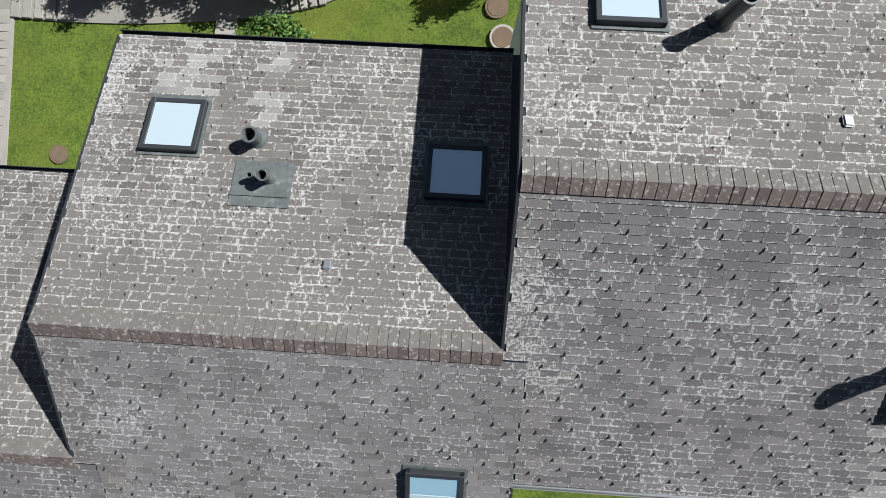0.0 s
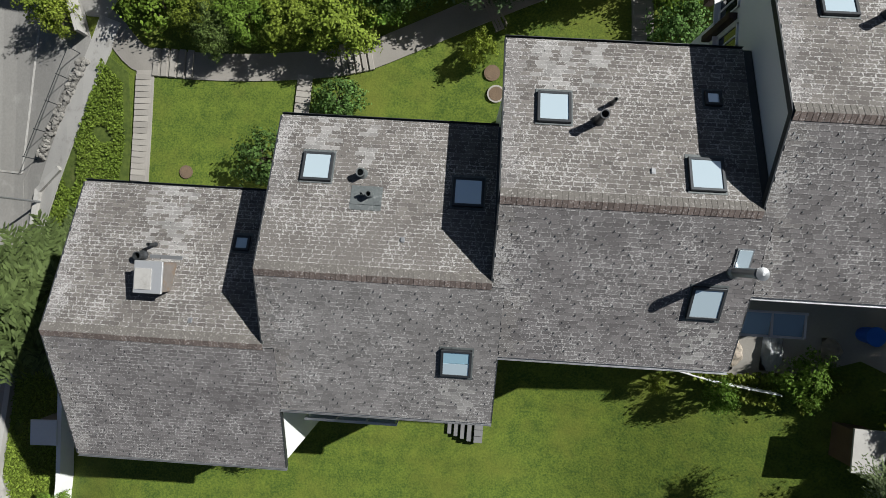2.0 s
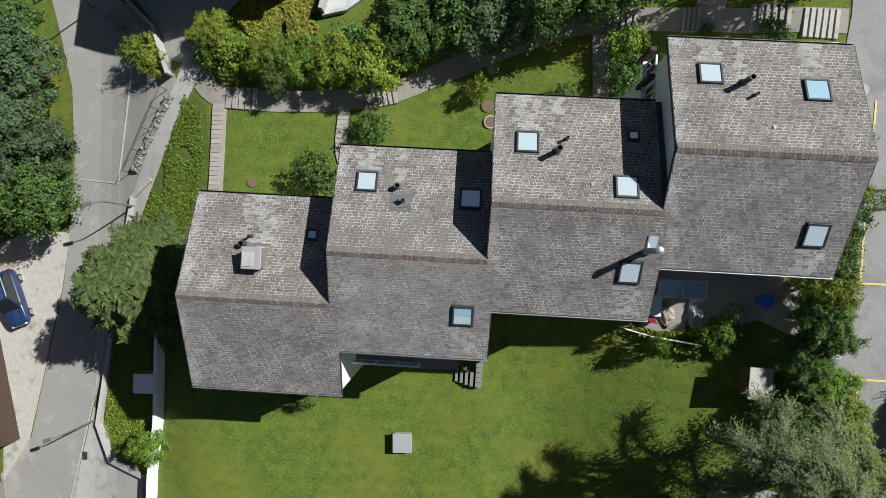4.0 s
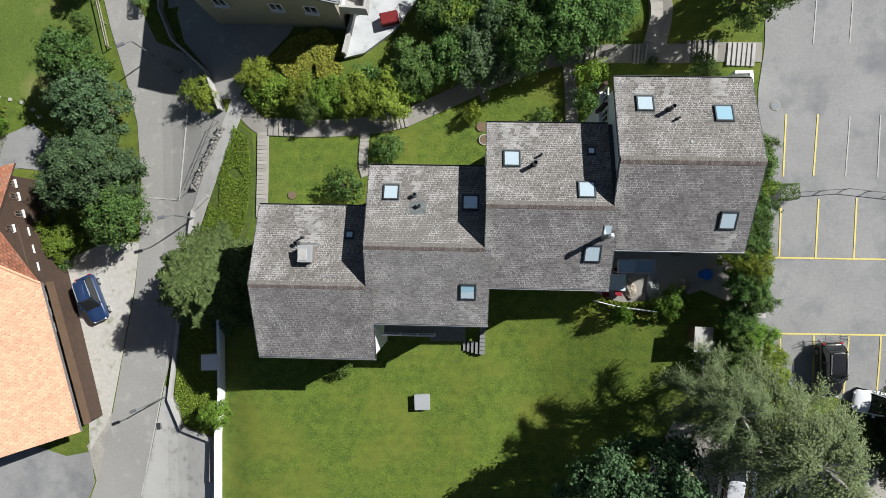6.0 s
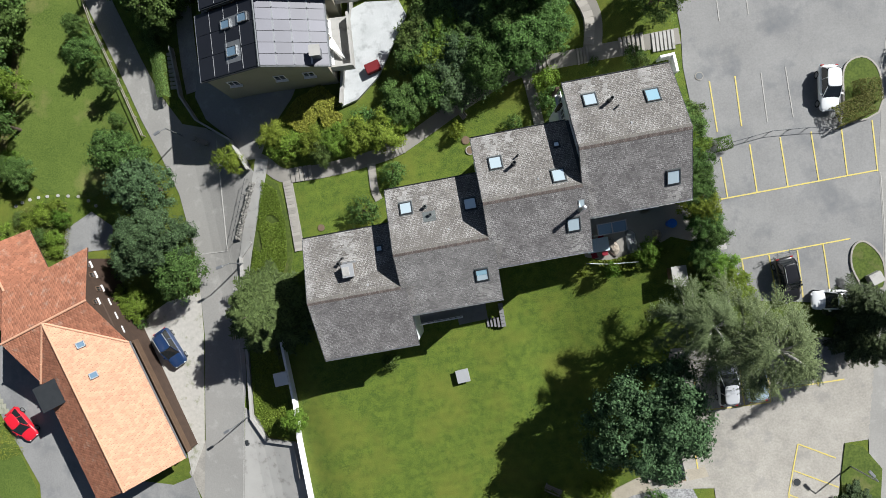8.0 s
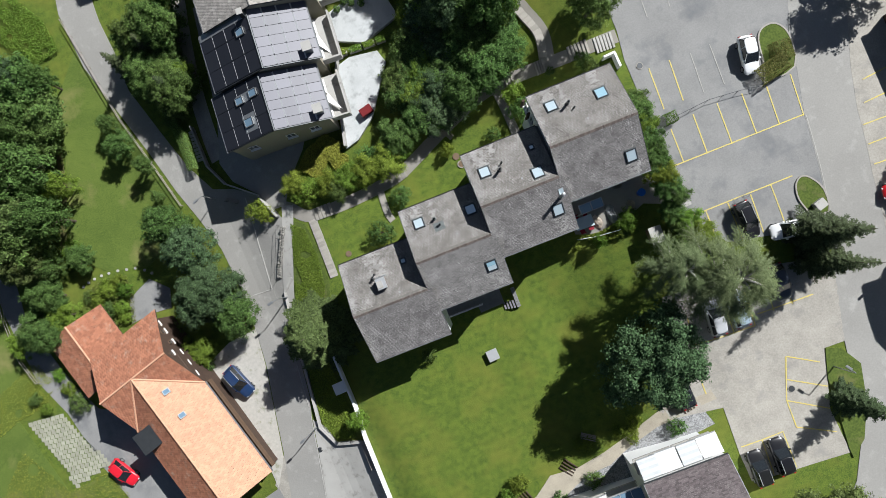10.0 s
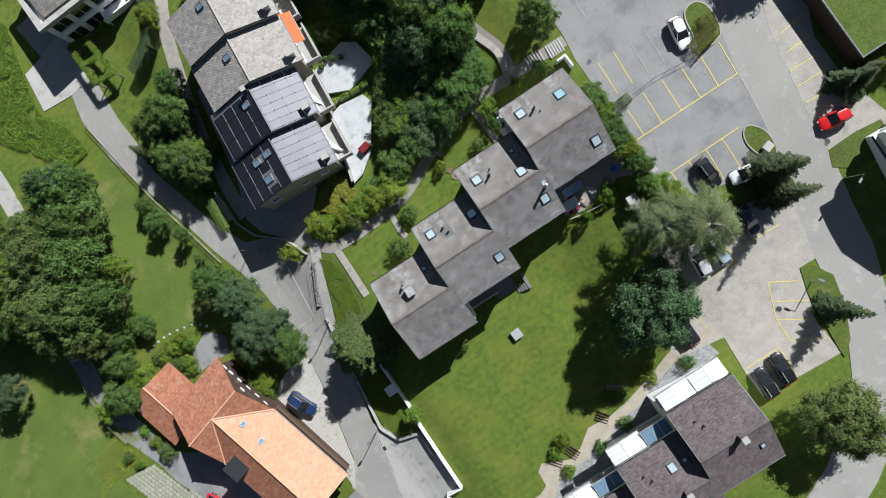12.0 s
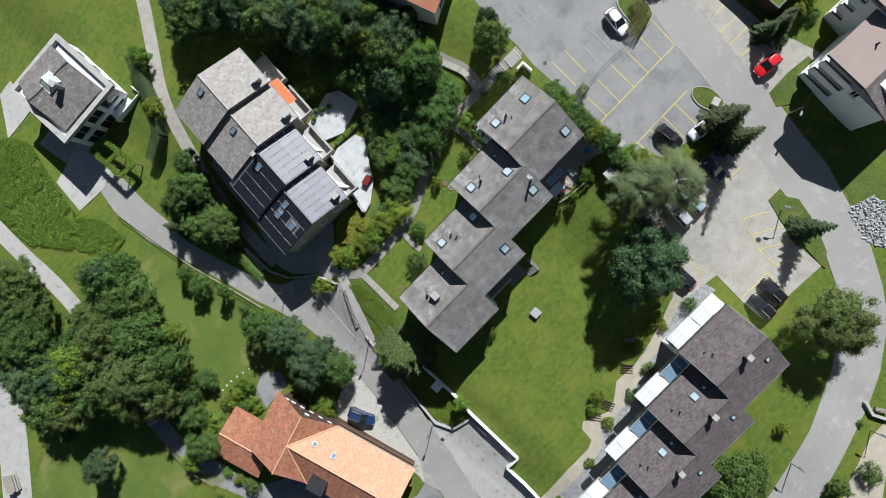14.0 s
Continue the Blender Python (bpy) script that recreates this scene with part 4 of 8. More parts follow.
    part("parapet", boxes(((wide_e - 0.3, -length + 0.4, low + 4.45), (wide_e + 1.5, -length + 0.58, low + 5.45))), CONCRETE, v)
    for j in (1.5, 4.2):
        window(v, Matrix.Translation((wide_e - 0.3, -j, low + 4.6)) @ Matrix.Rotation(-math.pi / 2, 4, "Z"), 1.4, 2.0)
        window(v, Matrix.Translation((-wide_w + 0.4, -j, low + 4.6)) @ Matrix.Rotation(math.pi / 2, 4, "Z"), 1.1, 1.3)
    return v


VT = -6.5
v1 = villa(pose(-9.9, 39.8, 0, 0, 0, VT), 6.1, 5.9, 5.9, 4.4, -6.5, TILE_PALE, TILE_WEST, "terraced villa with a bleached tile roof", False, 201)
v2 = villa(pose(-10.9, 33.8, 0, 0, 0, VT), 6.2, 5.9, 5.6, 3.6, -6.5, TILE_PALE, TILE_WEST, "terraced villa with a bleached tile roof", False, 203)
v3 = villa(pose(-12.3, 28.3, 0, 0, 0, VT), 5.5, 6.0, 5.9, 2.8, -6.8, TILE_PALE, TILE_WEST, "terraced villa covered in solar panels", True, 205)
v4 = villa(pose(-13.9, 22.3, 0, 0, 0, VT), 5.5, 5.9, 5.7, 2.0, -7.2, TILE_PALE, TILE_WEST, "end terraced villa covered in solar panels", True, 207)
for vv, zr, x, y, w in ((v4, 2.0, -1.07, -1.43, 0.8), (v4, 2.0, -2.78, -1.57, 0.8), (v4, 2.0, -2.41, -3.96, 0.9), (v3, 2.8, -1.25, -1.71, 0.8), (v2, 3.6, -1.15, -1.82, 0.75), (v1, 4.4, -1.2, -1.6, 0.75)):
    roof_window(vv, (x, y, zr + 0.39 * x + 0.1), (-0.39, 0, 1), (-1, 0), w, w + 0.2)
for y0, y1 in ((-1.9, -1.0), (-4.9, -3.1)):
    bm = bmesh.new()
    slab(bm, [(-3.1, y0, 2.0 - 0.39 * 3.1 + 0.085), (-1.6, y0, 2.0 - 0.39 * 1.6 + 0.085), (-1.6, y1, 2.0 - 0.39 * 1.6 + 0.085), (-3.1, y1, 2.0 - 0.39 * 3.1 + 0.085)], 0.02)
    part("flashing", bm, METAL, v4, "pale sheet metal round a roof window")
bm = bmesh.new()
slab(bm, [(-6.0, -0.62, 2.8 - 2.3 + 0.10), (0, -0.62, 2.90), (0, 0.1, 2.90), (-6.0, 0.1, 2.8 - 2.3 + 0.10)], 0.06)
part("verge_flashing", bm, METAL, v3, "pale sheet metal strip along the verge")
chimney(v3, -0.4, -0.4, 2.0, 3.6, 0.4, 0.4, DARKMETAL)
for x in (-3.6, 0.6, 3.2):
    window(v4, Matrix.Translation((x, -5.7, -2.2)) @ Matrix.Rotation(math.pi, 4, "Z"), 1.0, 1.1)
awn = thing("awning", pose(-4.75, 33.4, 0, 0, 0, VT), "bright orange cloth awning over a balcony", "awning")
bm = bmesh.new()
slab(bm, [(0, 0, 1.6), (0, -3.9, 1.6), (1.3, -3.9, 1.1), (1.3, 0, 1.1)], 0.04)
part("cloth", bm, ORANGECLOTH, awn)
part("front_bar", boxes(((1.28, -3.95, 1.03), (1.36, 0.05, 1.12))), ALU, awn)
sheet("villa_terrace", [(-5.9, 24.9), (-5.5, 28.1), (-0.7, 28.9), (0.9, 27.7), (1.4, 24.4), (-3.1, 23.4)], TERRACE, "pale stained concrete terrace behind the villas", "terrace", rise=0.5)
sheet("villa_terrace", [(-9.6, 13.7), (-8.0, 14.0), (-5.6, 15.6), (-3.6, 18.2), (-1.8, 20.5), (-2.2, 22.0), (-5.3, 22.7), (-7.3, 22.3), (-7.9, 19.5), (-9.2, 15.8)], TERRACE, "pale stained concrete terrace behind the villas", "terrace", rise=0.4)
sheet("villa_yard", [(-24.3, 19.0), (-23.6, 16.4), (-20.9, 13.3), (-19.9, 11.2), (-18.6, 11.0), (-17.2, 13.0), (-14.2, 15.8), (-13.5, 16.8), (-19.8, 17.6), (-20.3, 24), (-18, 36), (-19.5, 36), (-22.0, 24)], ROADTAR, "dark asphalt yard round the villas", "yard", rise=0.07)

# the old house with tiled roofs
OH = pose(-40.8, 0, 0, 0, 0, 14.4)
oh = thing("farmhouse", OH, "old timber farmhouse with orange tiled roofs", "house")
zr, ze = -3.0, -5.4
bm = bmesh.new()
prism(bm, [(-3.9, -11.5), (4.5, -11.5), (4.5, ze - 0.05), (0, zr - 0.25), (-3.9, ze - 0.1)], 0, -16.9)
part("wall", bm, DARKWOOD, oh, "dark brown boarded walls")
bm = bmesh.new()
a = [bm.verts.new(p) for p in ((-4.0, -4.4, -11.5), (-4.0, 4.4, -11.5), (-4.0, 4.4, -5.7), (-4.0, 0, -3.25), (-4.0, -4.4, -5.7))]
b = [bm.verts.new((4.4, q.co.y, q.co.z)) for q in a]
bm.faces.new(a[::-1])
bm.faces.new(b)
for i in range(5):
    bm.faces.new((a[i], a[(i + 1) % 5], b[(i + 1) % 5], b[i]))
part("wall", bm, DARKWOOD, oh, "dark brown boarded walls")
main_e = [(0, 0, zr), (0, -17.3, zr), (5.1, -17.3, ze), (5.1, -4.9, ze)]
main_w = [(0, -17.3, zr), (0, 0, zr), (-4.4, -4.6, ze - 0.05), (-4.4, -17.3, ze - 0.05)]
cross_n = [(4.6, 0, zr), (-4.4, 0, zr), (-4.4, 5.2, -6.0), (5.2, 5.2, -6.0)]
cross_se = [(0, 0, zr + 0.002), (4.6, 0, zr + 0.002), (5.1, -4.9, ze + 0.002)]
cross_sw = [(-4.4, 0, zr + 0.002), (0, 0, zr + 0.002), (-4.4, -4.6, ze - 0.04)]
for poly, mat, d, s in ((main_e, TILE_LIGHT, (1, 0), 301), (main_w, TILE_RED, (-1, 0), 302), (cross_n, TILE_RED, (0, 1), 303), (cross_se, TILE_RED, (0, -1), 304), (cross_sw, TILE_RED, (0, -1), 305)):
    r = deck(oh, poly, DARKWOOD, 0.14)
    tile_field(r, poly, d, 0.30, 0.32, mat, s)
for a, b in (((0, 0, zr), (0, -17.3, zr)), ((-4.4, 0, zr), (4.6, 0, zr)), ((0, 0, zr), (5.1, -4.9, ze)), ((0, 0, zr), (-4.4, -4.6, ze))):
    caps(oh, Vector(a) + Vector((0, 0, 0.06)), Vector(b) + Vector((0, 0, 0.06)), TILE_LIGHT, 0.12)
roof_window(oh, (1.85, -3.3, -3.75), (0.47, 0, 1), (1, 0), 0.6, 0.75)
roof_window(oh, (1.75, -6.4, -3.7), (0.47, 0, 1), (1, 0), 0.6, 0.75)
dm = new("dormer")
dm.parent = oh
part("dormer_wall", boxes(((-3.9, -7.1, -5.6), (-1.6, -5.2, -4.25))), DARKWOOD, dm)
part("dormer_roof", boxes(((-4.5, -7.4, -4.25), (-1.2, -4.9, -4.13))), DARKMETAL, dm, "dark grey sheet metal roof")
for y in (-6.0, -7.3, -8.6):
    window(oh, Matrix.Translation((4.5, y, -6.35)) @ Matrix.Rotation(-math.pi / 2, 4, "Z"), 0.6, 0.8, WOOD)
for y in (-3.4, -1.9, -0.4, 1.1, 2.6, 3.7):
    window(oh, Matrix.Translation((4.4, y, -6.4)) @ Matrix.Rotation(-math.pi / 2, 4, "Z"), 0.55, 0.85, WOOD)
window(oh, Matrix.Translation((4.4, -0.2, -4.9)) @ Matrix.Rotation(-math.pi / 2, 4, "Z"), 0.5, 0.7, WOOD)
part("balcony", boxes(((4.5, -16.9, -6.6), (5.35, -4.9, -6.45)), ((5.27, -16.9, -6.45), (5.35, -4.9, -5.75))), WOOD, oh, "brown timber balcony")
part("gutter", boxes(((5.1, -17.3, ze - 0.12), (5.24, -4.9, ze - 0.02))), METAL, oh)
an = thing("annex", OH, "low red-tiled annex of the farmhouse", "annex")
bm = bmesh.new()
prism(bm, [(-8.6, -12.5), (-3.0, -12.5), (-3.0, -9.0), (-5.4, -7.95), (-8.6, -9.2)], 10.0, 4.4)
part("wall", bm, RENDERWALL, an)
for poly, d, s in (([(-5.4, 10.6, -7.6), (-5.4, 5.0, -7.6), (-1.2, 5.0, -9.0), (-1.2, 10.6, -9.0)], (1, 0), 311), ([(-5.4, 2.6, -7.6), (-5.4, 10.6, -7.6), (-9.1, 10.6, -9.0), (-9.1, 2.6, -9.0)], (-1, 0), 312)):
    r = deck(an, poly, DARKWOOD, 0.14)
    tile_field(r, poly, d, 0.30, 0.32, TILE_RED, s)
caps(an, (-5.4, 5.0, -7.55), (-5.4, 10.6, -7.55), TILE_LIGHT, 0.12)
chimney(an, -4.6, 4.3, -8.2, -6.6, 0.5, 0.5, CONCRETE)

# the white house with a parapet
WH = pose(-25.1, 57.8, -2.2, 0, 0, 0)
wh = thing("white_house", WH, "modern white house with parapets and dark tiled roof", "house")
part("wall", boxes(((-5.1, -5.2, -9.5), (4.9, 5.6, -0.3))), RENDERWALL, wh)
for lo, hi in (((-5.5, -5.6, -0.3), (5.3, -4.9, 0.35)), ((-5.5, 5.3, -0.3), (5.3, 6.0, 0.35)), ((-5.5, -4.9, -0.3), (-4.8, 5.3, 0.35)), ((4.6, -4.9, -0.3), (5.3, 5.3, 0.35))):
    part("parapet", boxes((lo, hi)), CONCRETE, wh, "pale grey coping")
for poly, d, s in (([(3.7, 0.9, 1.6), (-4.2, 1.4, 1.6), (-4.1, -4.7, 0.1), (3.8, -4.7, 0.1)], (0, -1), 321), ([(-4.2, 1.4, 1.6), (3.7, 0.9, 1.6), (3.7, 5.2, 0.6), (-3.5, 5.2, 0.6)], (0, 1), 322)):
    r = deck(wh, poly, DARKMETAL, 0.14)
    tile_field(r, poly, d, 0.35, 0.40, TILE_GREY, s)
lan = new("glass_lantern")
lan.parent = wh
bm = bmesh.new()
q = [bm.verts.new(p) for p in ((-1.3, -0.2, 1.5), (1.0, -0.2, 1.5), (1.0, 2.0, 1.6), (-1.3, 2.0, 1.6))]
t = [bm.verts.new((-0.15, 0.2, 2.5)), bm.verts.new((-0.15, 1.6, 2.5))]
for f in ((q[0], q[1], t[0]), (q[1], q[2], t[1], t[0]), (q[2], q[3], t[1]), (q[3], q[0], t[0], t[1])):
    bm.faces.new(f)
part("pane", bm, GLASS_SKY, lan)
bm = bmesh.new()
for a, b in (((-1.3, -0.2, 1.5), (-0.15, 0.2, 2.5)), ((1.0, -0.2, 1.5), (-0.15, 0.2, 2.5)), ((1, 2, 1.6), (-0.15, 1.6, 2.5)), ((-1.3, 2, 1.6), (-0.15, 1.6, 2.5)), ((-0.15, 0.2, 2.5), (-0.15, 1.6, 2.5)), ((-1.3, 0.9, 1.55), (-0.15, 0.9, 2.5)), ((1, 0.9, 1.55), (-0.15, 0.9, 2.5)), ((-1.3, -.2, 1.5), (1, -.2, 1.5)), ((1, -.2, 1.5), (1, 2, 1.6)), ((1, 2, 1.6), (-1.3, 2, 1.6)), ((-1.3, 2, 1.6), (-1.3, -.2, 1.5))):
    tube(bm, a, b, 0.06, n=6)
part("glazing_frame", bm, WHITE, lan)
chimney(wh, 0.4, -0.6, 1.0, 3.0, 0.5, 0.8, METAL)
for i in range(3):
    for z, hgt in ((-2.6, 1.9), (-5.9, 2.3)):
        window(wh, Matrix.Translation((-3.2 + 3.0 * i, -5.2, z)) @ Matrix.Rotation(math.pi, 4, "Z"), 2.4, hgt, WHITE)
    window(wh, Matrix.Translation((4.9, -3.4 + 3.2 * i, -3.2)) @ Matrix.Rotation(-math.pi / 2, 4, "Z"), 1.6, 2.0, WHITE)
part("porch_roof", boxes(((4.9, -4.5, -5.3), (6.0, 1.5, -5.1))), RENDERWALL, wh)
part("balcony", boxes(((0.9, -6.9, -4.35), (6.3, -5.204, -4.15)), ((0.9, -6.9, -4.15), (6.3, -6.78, -3.3)), ((6.18, -6.78, -4.15), (6.3, -5.204, -3.3))), RENDERWALL, wh, "white balcony with a solid parapet")
for x in (1.1, 6.1):
    bm = bmesh.new()
    tube(bm, (x, -6.75, -7.6), (x, -6.75, -4.35), 0.09, n=8)
    part("post", bm, WHITE, wh)

# apartment blocks with long loggia slots at one corner of a white facade


def slotted_block(m, label, deep, long, slots, slot_len, z_roof, slope_at):
    """Local x into the block, y along the facade from its corner (towards -y); slots are real recesses."""
    b = thing("apartment_block", m, label, "apartment block", "apartment blocks")
    r = 1.3
    bm = bmesh.new()
    box(bm, (r, -long, -4), (deep, -r, z_roof - 0.3))
    box(bm, (r, -r, -4), (deep, 0, z_roof - 0.3))
    box(bm, (0, -long, -4), (r, -slot_len, slope_at[1] - 0.5))
    z = -4
    for lo, hi in list(slots) + [(z_roof - 0.3, None)]:
        box(bm, (0, -slot_len, z), (r, 0, lo))
        z = hi
    part("wall", bm, RENDERWALL, b, "white rendered facade")
    for lo, hi in slots:
        part("railing", boxes(((0.08, -slot_len + 0.05, lo + 0.02), (0.12, -0.1, lo + 0.3))), DARKMETAL, b)
        for k in range(2):
            part("window", boxes(((r - 0.03, -slot_len + 0.3 + k * (slot_len - 0.4) / 2, lo + 0.1), (r - 0.004, -slot_len - 0.0 + (k + 1) * (slot_len - 0.4) / 2, hi - 0.1))), GLASS_DARK, b)
    part("roof", boxes(((-0.35, slope_at[0], z_roof - 0.3), (deep + 0.3, 0.35, z_roof))), ROOFPINK, b, "pinkish gravel roof")
    bm = bmesh.new()
    slab(bm, [(-0.35, -long - 0.4, slope_at[1]), (deep + 0.3, -long - 0.4, slope_at[1]), (deep + 0.3, slope_at[0] - 0.01, z_roof), (-0.35, slope_at[0] - 0.01, z_roof)], 0.3)
    part("roof", bm, SLATE_L, b, "brown sloping roof")
    part("roof_edge", boxes(((-0.40, slope_at[0], z_roof - 0.34), (-0.352, 0.38, z_roof + 0.05))), DARKMETAL, b)
    return b


ap = slotted_block(pose(40.5, -17.1, -0.9, 0, 0, -4.0), "white apartment block with long balcony slots and pinkish roof", 11, 9.7, ((0.9, 2.1), (3.3, 4.5), (5.7, 6.9)), 4.3, 7.8, (-5.2, 6.0))
window(ap, Matrix.Translation((0, -5.4, 4.6)) @ Matrix.Rotation(math.pi / 2, 4, "Z"), 0.9, 1.2)
for i in range(3):
    part("balcony", boxes(((1.2 + 2.4 * i, -10.2, 0.4), (2.9 + 2.4 * i, -9.21, 0.55)), ((1.2 + 2.4 * i, -10.2, 0.55), (2.9 + 2.4 * i, -10.1, 1.4))), RENDERGREY, ap)
flue(ap, True, 4.0, -2.5, 0.1, 0.5).matrix_basis = Matrix.Translation((4.0, -2.5, 7.82))
slotted_block(pose(47.6, -14.4, 0, 0, 0, -4.0), "white apartment block set back, with short balcony slots", 12, 4.6, ((1.2, 2.3), (3.6, 4.7), (6.0, 7.1)), 1.7, 8.4, (-3.0, 7.6))
gr = thing("garage_block", pose(42.9, -9.4, 0, 0, 0, -2.0), "low garage block with a planted green roof", "garage")
part("wall", boxes(((0.2, 0.2, -2), (9, 12, 2.9))), DARKWOOD, gr)
part("roof_edge", boxes(((0, 0, 2.9), (9.3, 0.16, 3.16)), ((0, 0.16, 2.9), (0.16, 12.2, 3.16))), LEAD, gr)
part("green_roof", boxes(((0.16, 0.16, 2.9), (9.2, 12.2, 3.08))), MEADOW, gr)
nh = thing("corner_house", pose(15.6, 21.6, 0, 0, 0, 22), "white house with a reddish roof beside the path", "house")
part("wall", boxes(((0.5, 0.5, -5), (10, 10, 4.4))), RENDERWALL, nh)
bm = bmesh.new()
slab(bm, [(0, 0, 4.4), (10.5, 0, 4.4), (10.5, 5.3, 6.4), (0, 5.3, 6.4)], 0.2)
slab(bm, [(0, 5.32, 6.4), (10.5, 5.32, 6.4), (10.5, 10.5, 4.4), (0, 10.5, 4.4)], 0.2)
part("roof", bm, TILE_RED, nh, "weathered red tile roof")
for x in (2.5, 5.5):
    window(nh, Matrix.Translation((x, 0.5, 0.6)) @ Matrix.Rotation(math.pi, 4, "Z"), 1.2, 1.4)

# ---- trees ----
LEAF_YELLOW = leafy("yellow_grass_blade", (0.225, 0.250, 0.045), (0.150, 0.185, 0.028), 0.4)
LEAF_OLIVE = leafy("olive_hedge_leaf", (0.150, 0.160, 0.045), (0.100, 0.115, 0.030), 0.35)


def leaf(bm, c, n, size, rng, mi=0):
    """One small bent leaf spray: two quads along a fold."""
    n = n.normalized()
    t = n.orthogonal().normalized()
    t = (Matrix.Rotation(rng.uniform(0, math.tau), 3, n) @ t)
    b = n.cross(t)
    w = size * rng.uniform(0.28, 0.42)
    p0, p1 = c - t * size * 0.5, c + t * size * 0.5 - n * size * 0.12
    v = [bm.verts.new(p) for p in (p0, c + b * w - n * w * 0.4, p1, c - b * w - n * w * 0.4)]
    bm.faces.new(v)


def limb(bm, pts, r0, r1, n=6):
    for i in range(len(pts) - 1):
        a = r0 + (r1 - r0) * i / (len(pts) - 1)
        b = r0 + (r1 - r0) * (i + 1) / (len(pts) - 1)
        tube(bm, pts[i], pts[i + 1], a, b, n, caps=False)


def broad_tree(name, seed, r, h, leaves, size, mat, bark, label, clear=0.22, clumps=26):
    """Trunk with limbs; a crown of leaf clumps on an uneven dome, each a shell of leaves, with dark gaps between."""
    rng = random.Random(seed)
    tree = thing(name, Matrix(), label, "tree" if h > 3 else "shrub")
    cz, rz = h * (0.86 + clear) / 2, h * (1 - clear) / 2
    cl = []
    lobes = [rng.uniform(0, math.tau) for _ in range(3)]
    for i in range(clumps):
        up = 1 - 1.45 * (i + 0.5) / clumps
        a = i * 2.39996 + rng.uniform(-0.3, 0.3)
        flat = math.sqrt(max(0.0, 1 - up * up))
        wave = 1 + 0.10 * math.sin(2 * a + lobes[0]) + 0.08 * math.sin(3 * a + lobes[1]) + 0.06 * math.sin(5 * a + lobes[2])
        k = rng.uniform(0.62, 0.90) * wave
        cr = r * rng.uniform(0.75, 1.35) * 1.22 / math.sqrt(clumps)
        cl.append((Vector((math.cos(a) * flat * r * k, math.sin(a) * flat * r * k, cz + up * rz * k)), cr))
    for i in range(clumps // 3):
        a, up, k = rng.uniform(0, math.tau), rng.uniform(0.1, 0.75), rng.uniform(0.1, 0.6)
        cl.append((Vector((math.cos(a) * r * k, math.sin(a) * r * k, cz + up * rz * 0.75)), r * rng.uniform(1.0, 1.5) * 1.2 / math.sqrt(clumps)))
    bm = bmesh.new()
    top = Vector((rng.uniform(-.1, .1) * r, rng.uniform(-.1, .1) * r, h * 0.72))
    tr = 0.028 * h + 0.02
    limb(bm, [Vector((0, 0, -0.4)), Vector((0, 0, h * 0.2)), top * 0.6 + Vector((0, 0, 0.02)), top], tr, tr * 0.3, 8)
    for c, cr in cl[:: max(1, clumps // (12 if r < 3.5 else 30))]:
        s = Vector((0, 0, h * rng.uniform(0.2, 0.5)))
        mid = (s + c) / 2 + Vector((0, 0, 0.03 * h))
        limb(bm, [s, mid, c * 0.96], tr * 0.4, tr * 0.08, 5)
    part("trunk", bm, bark, tree)
    bm = bmesh.new()
    total = sum(cr * cr for c, cr in cl)
    bunch = 7
    for c, cr in cl:
        out = Vector((c.x, c.y, max(0.3 * r, c.z - cz * 0.8))).normalized()
        for _ in range(int(leaves * cr * cr / total / bunch)):
            u = Vector((rng.gauss(0, 1), rng.gauss(0, 1), rng.gauss(0, 1))).normalized() + out * 0.6
            u.normalize()
            q = cr * (rng.uniform(0.35, 1.12) if rng.random() < 0.8 else rng.uniform(1.1, 1.75))
            p = c + Vector((u.x * q, u.y * q, u.z * q * 0.82))
            n = u * 1.3 + Vector((rng.uniform(-.6, .6), rng.uniform(-.6, .6), rng.uniform(-.1, .6)))
            for _ in range(bunch):
                away = Vector((rng.gauss(0, 1), rng.gauss(0, 1), rng.gauss(0, 0.6))) * size * 0.75
                leaf(bm, p + away, n + Vector((rng.uniform(-.6, .6), rng.uniform(-.6, .6), rng.uniform(-.2, .4))), size * rng.uniform(0.7, 1.35), rng)
    part("crown", bm, mat, tree)
    return tree


def strand(bm, a, d, length, drop, size, rng, gap=0.13):
    """A hanging twig: narrow leaves one after another along a falling curve."""
    n = max(3, int(length / gap))
    p = a.copy()
    for i in range(n):
        f = i / n
        w = (d + Vector((0, 0, -drop * f * 1.6))).normalized()
        p = p + w * (length / n)
        q = p + Vector((rng.gauss(0, 0.05), rng.gauss(0, 0.05), rng.gauss(0, 0.04)))
        b = w.cross(Vector((rng.uniform(-.5, .5), rng.uniform(-.5, .5), 1))).normalized()
        t = (w + b * rng.uniform(-.5, .5)).normalized()
        b = t.cross(b.cross(t)).normalized()
        l, k = size * rng.uniform(0.7, 1.5), size * 0.34
        v = [bm.verts.new(x) for x in (q - t * l * 0.5, q + b * k, q + t * l * 0.6, q - b * k)]
        bm.faces.new(v)


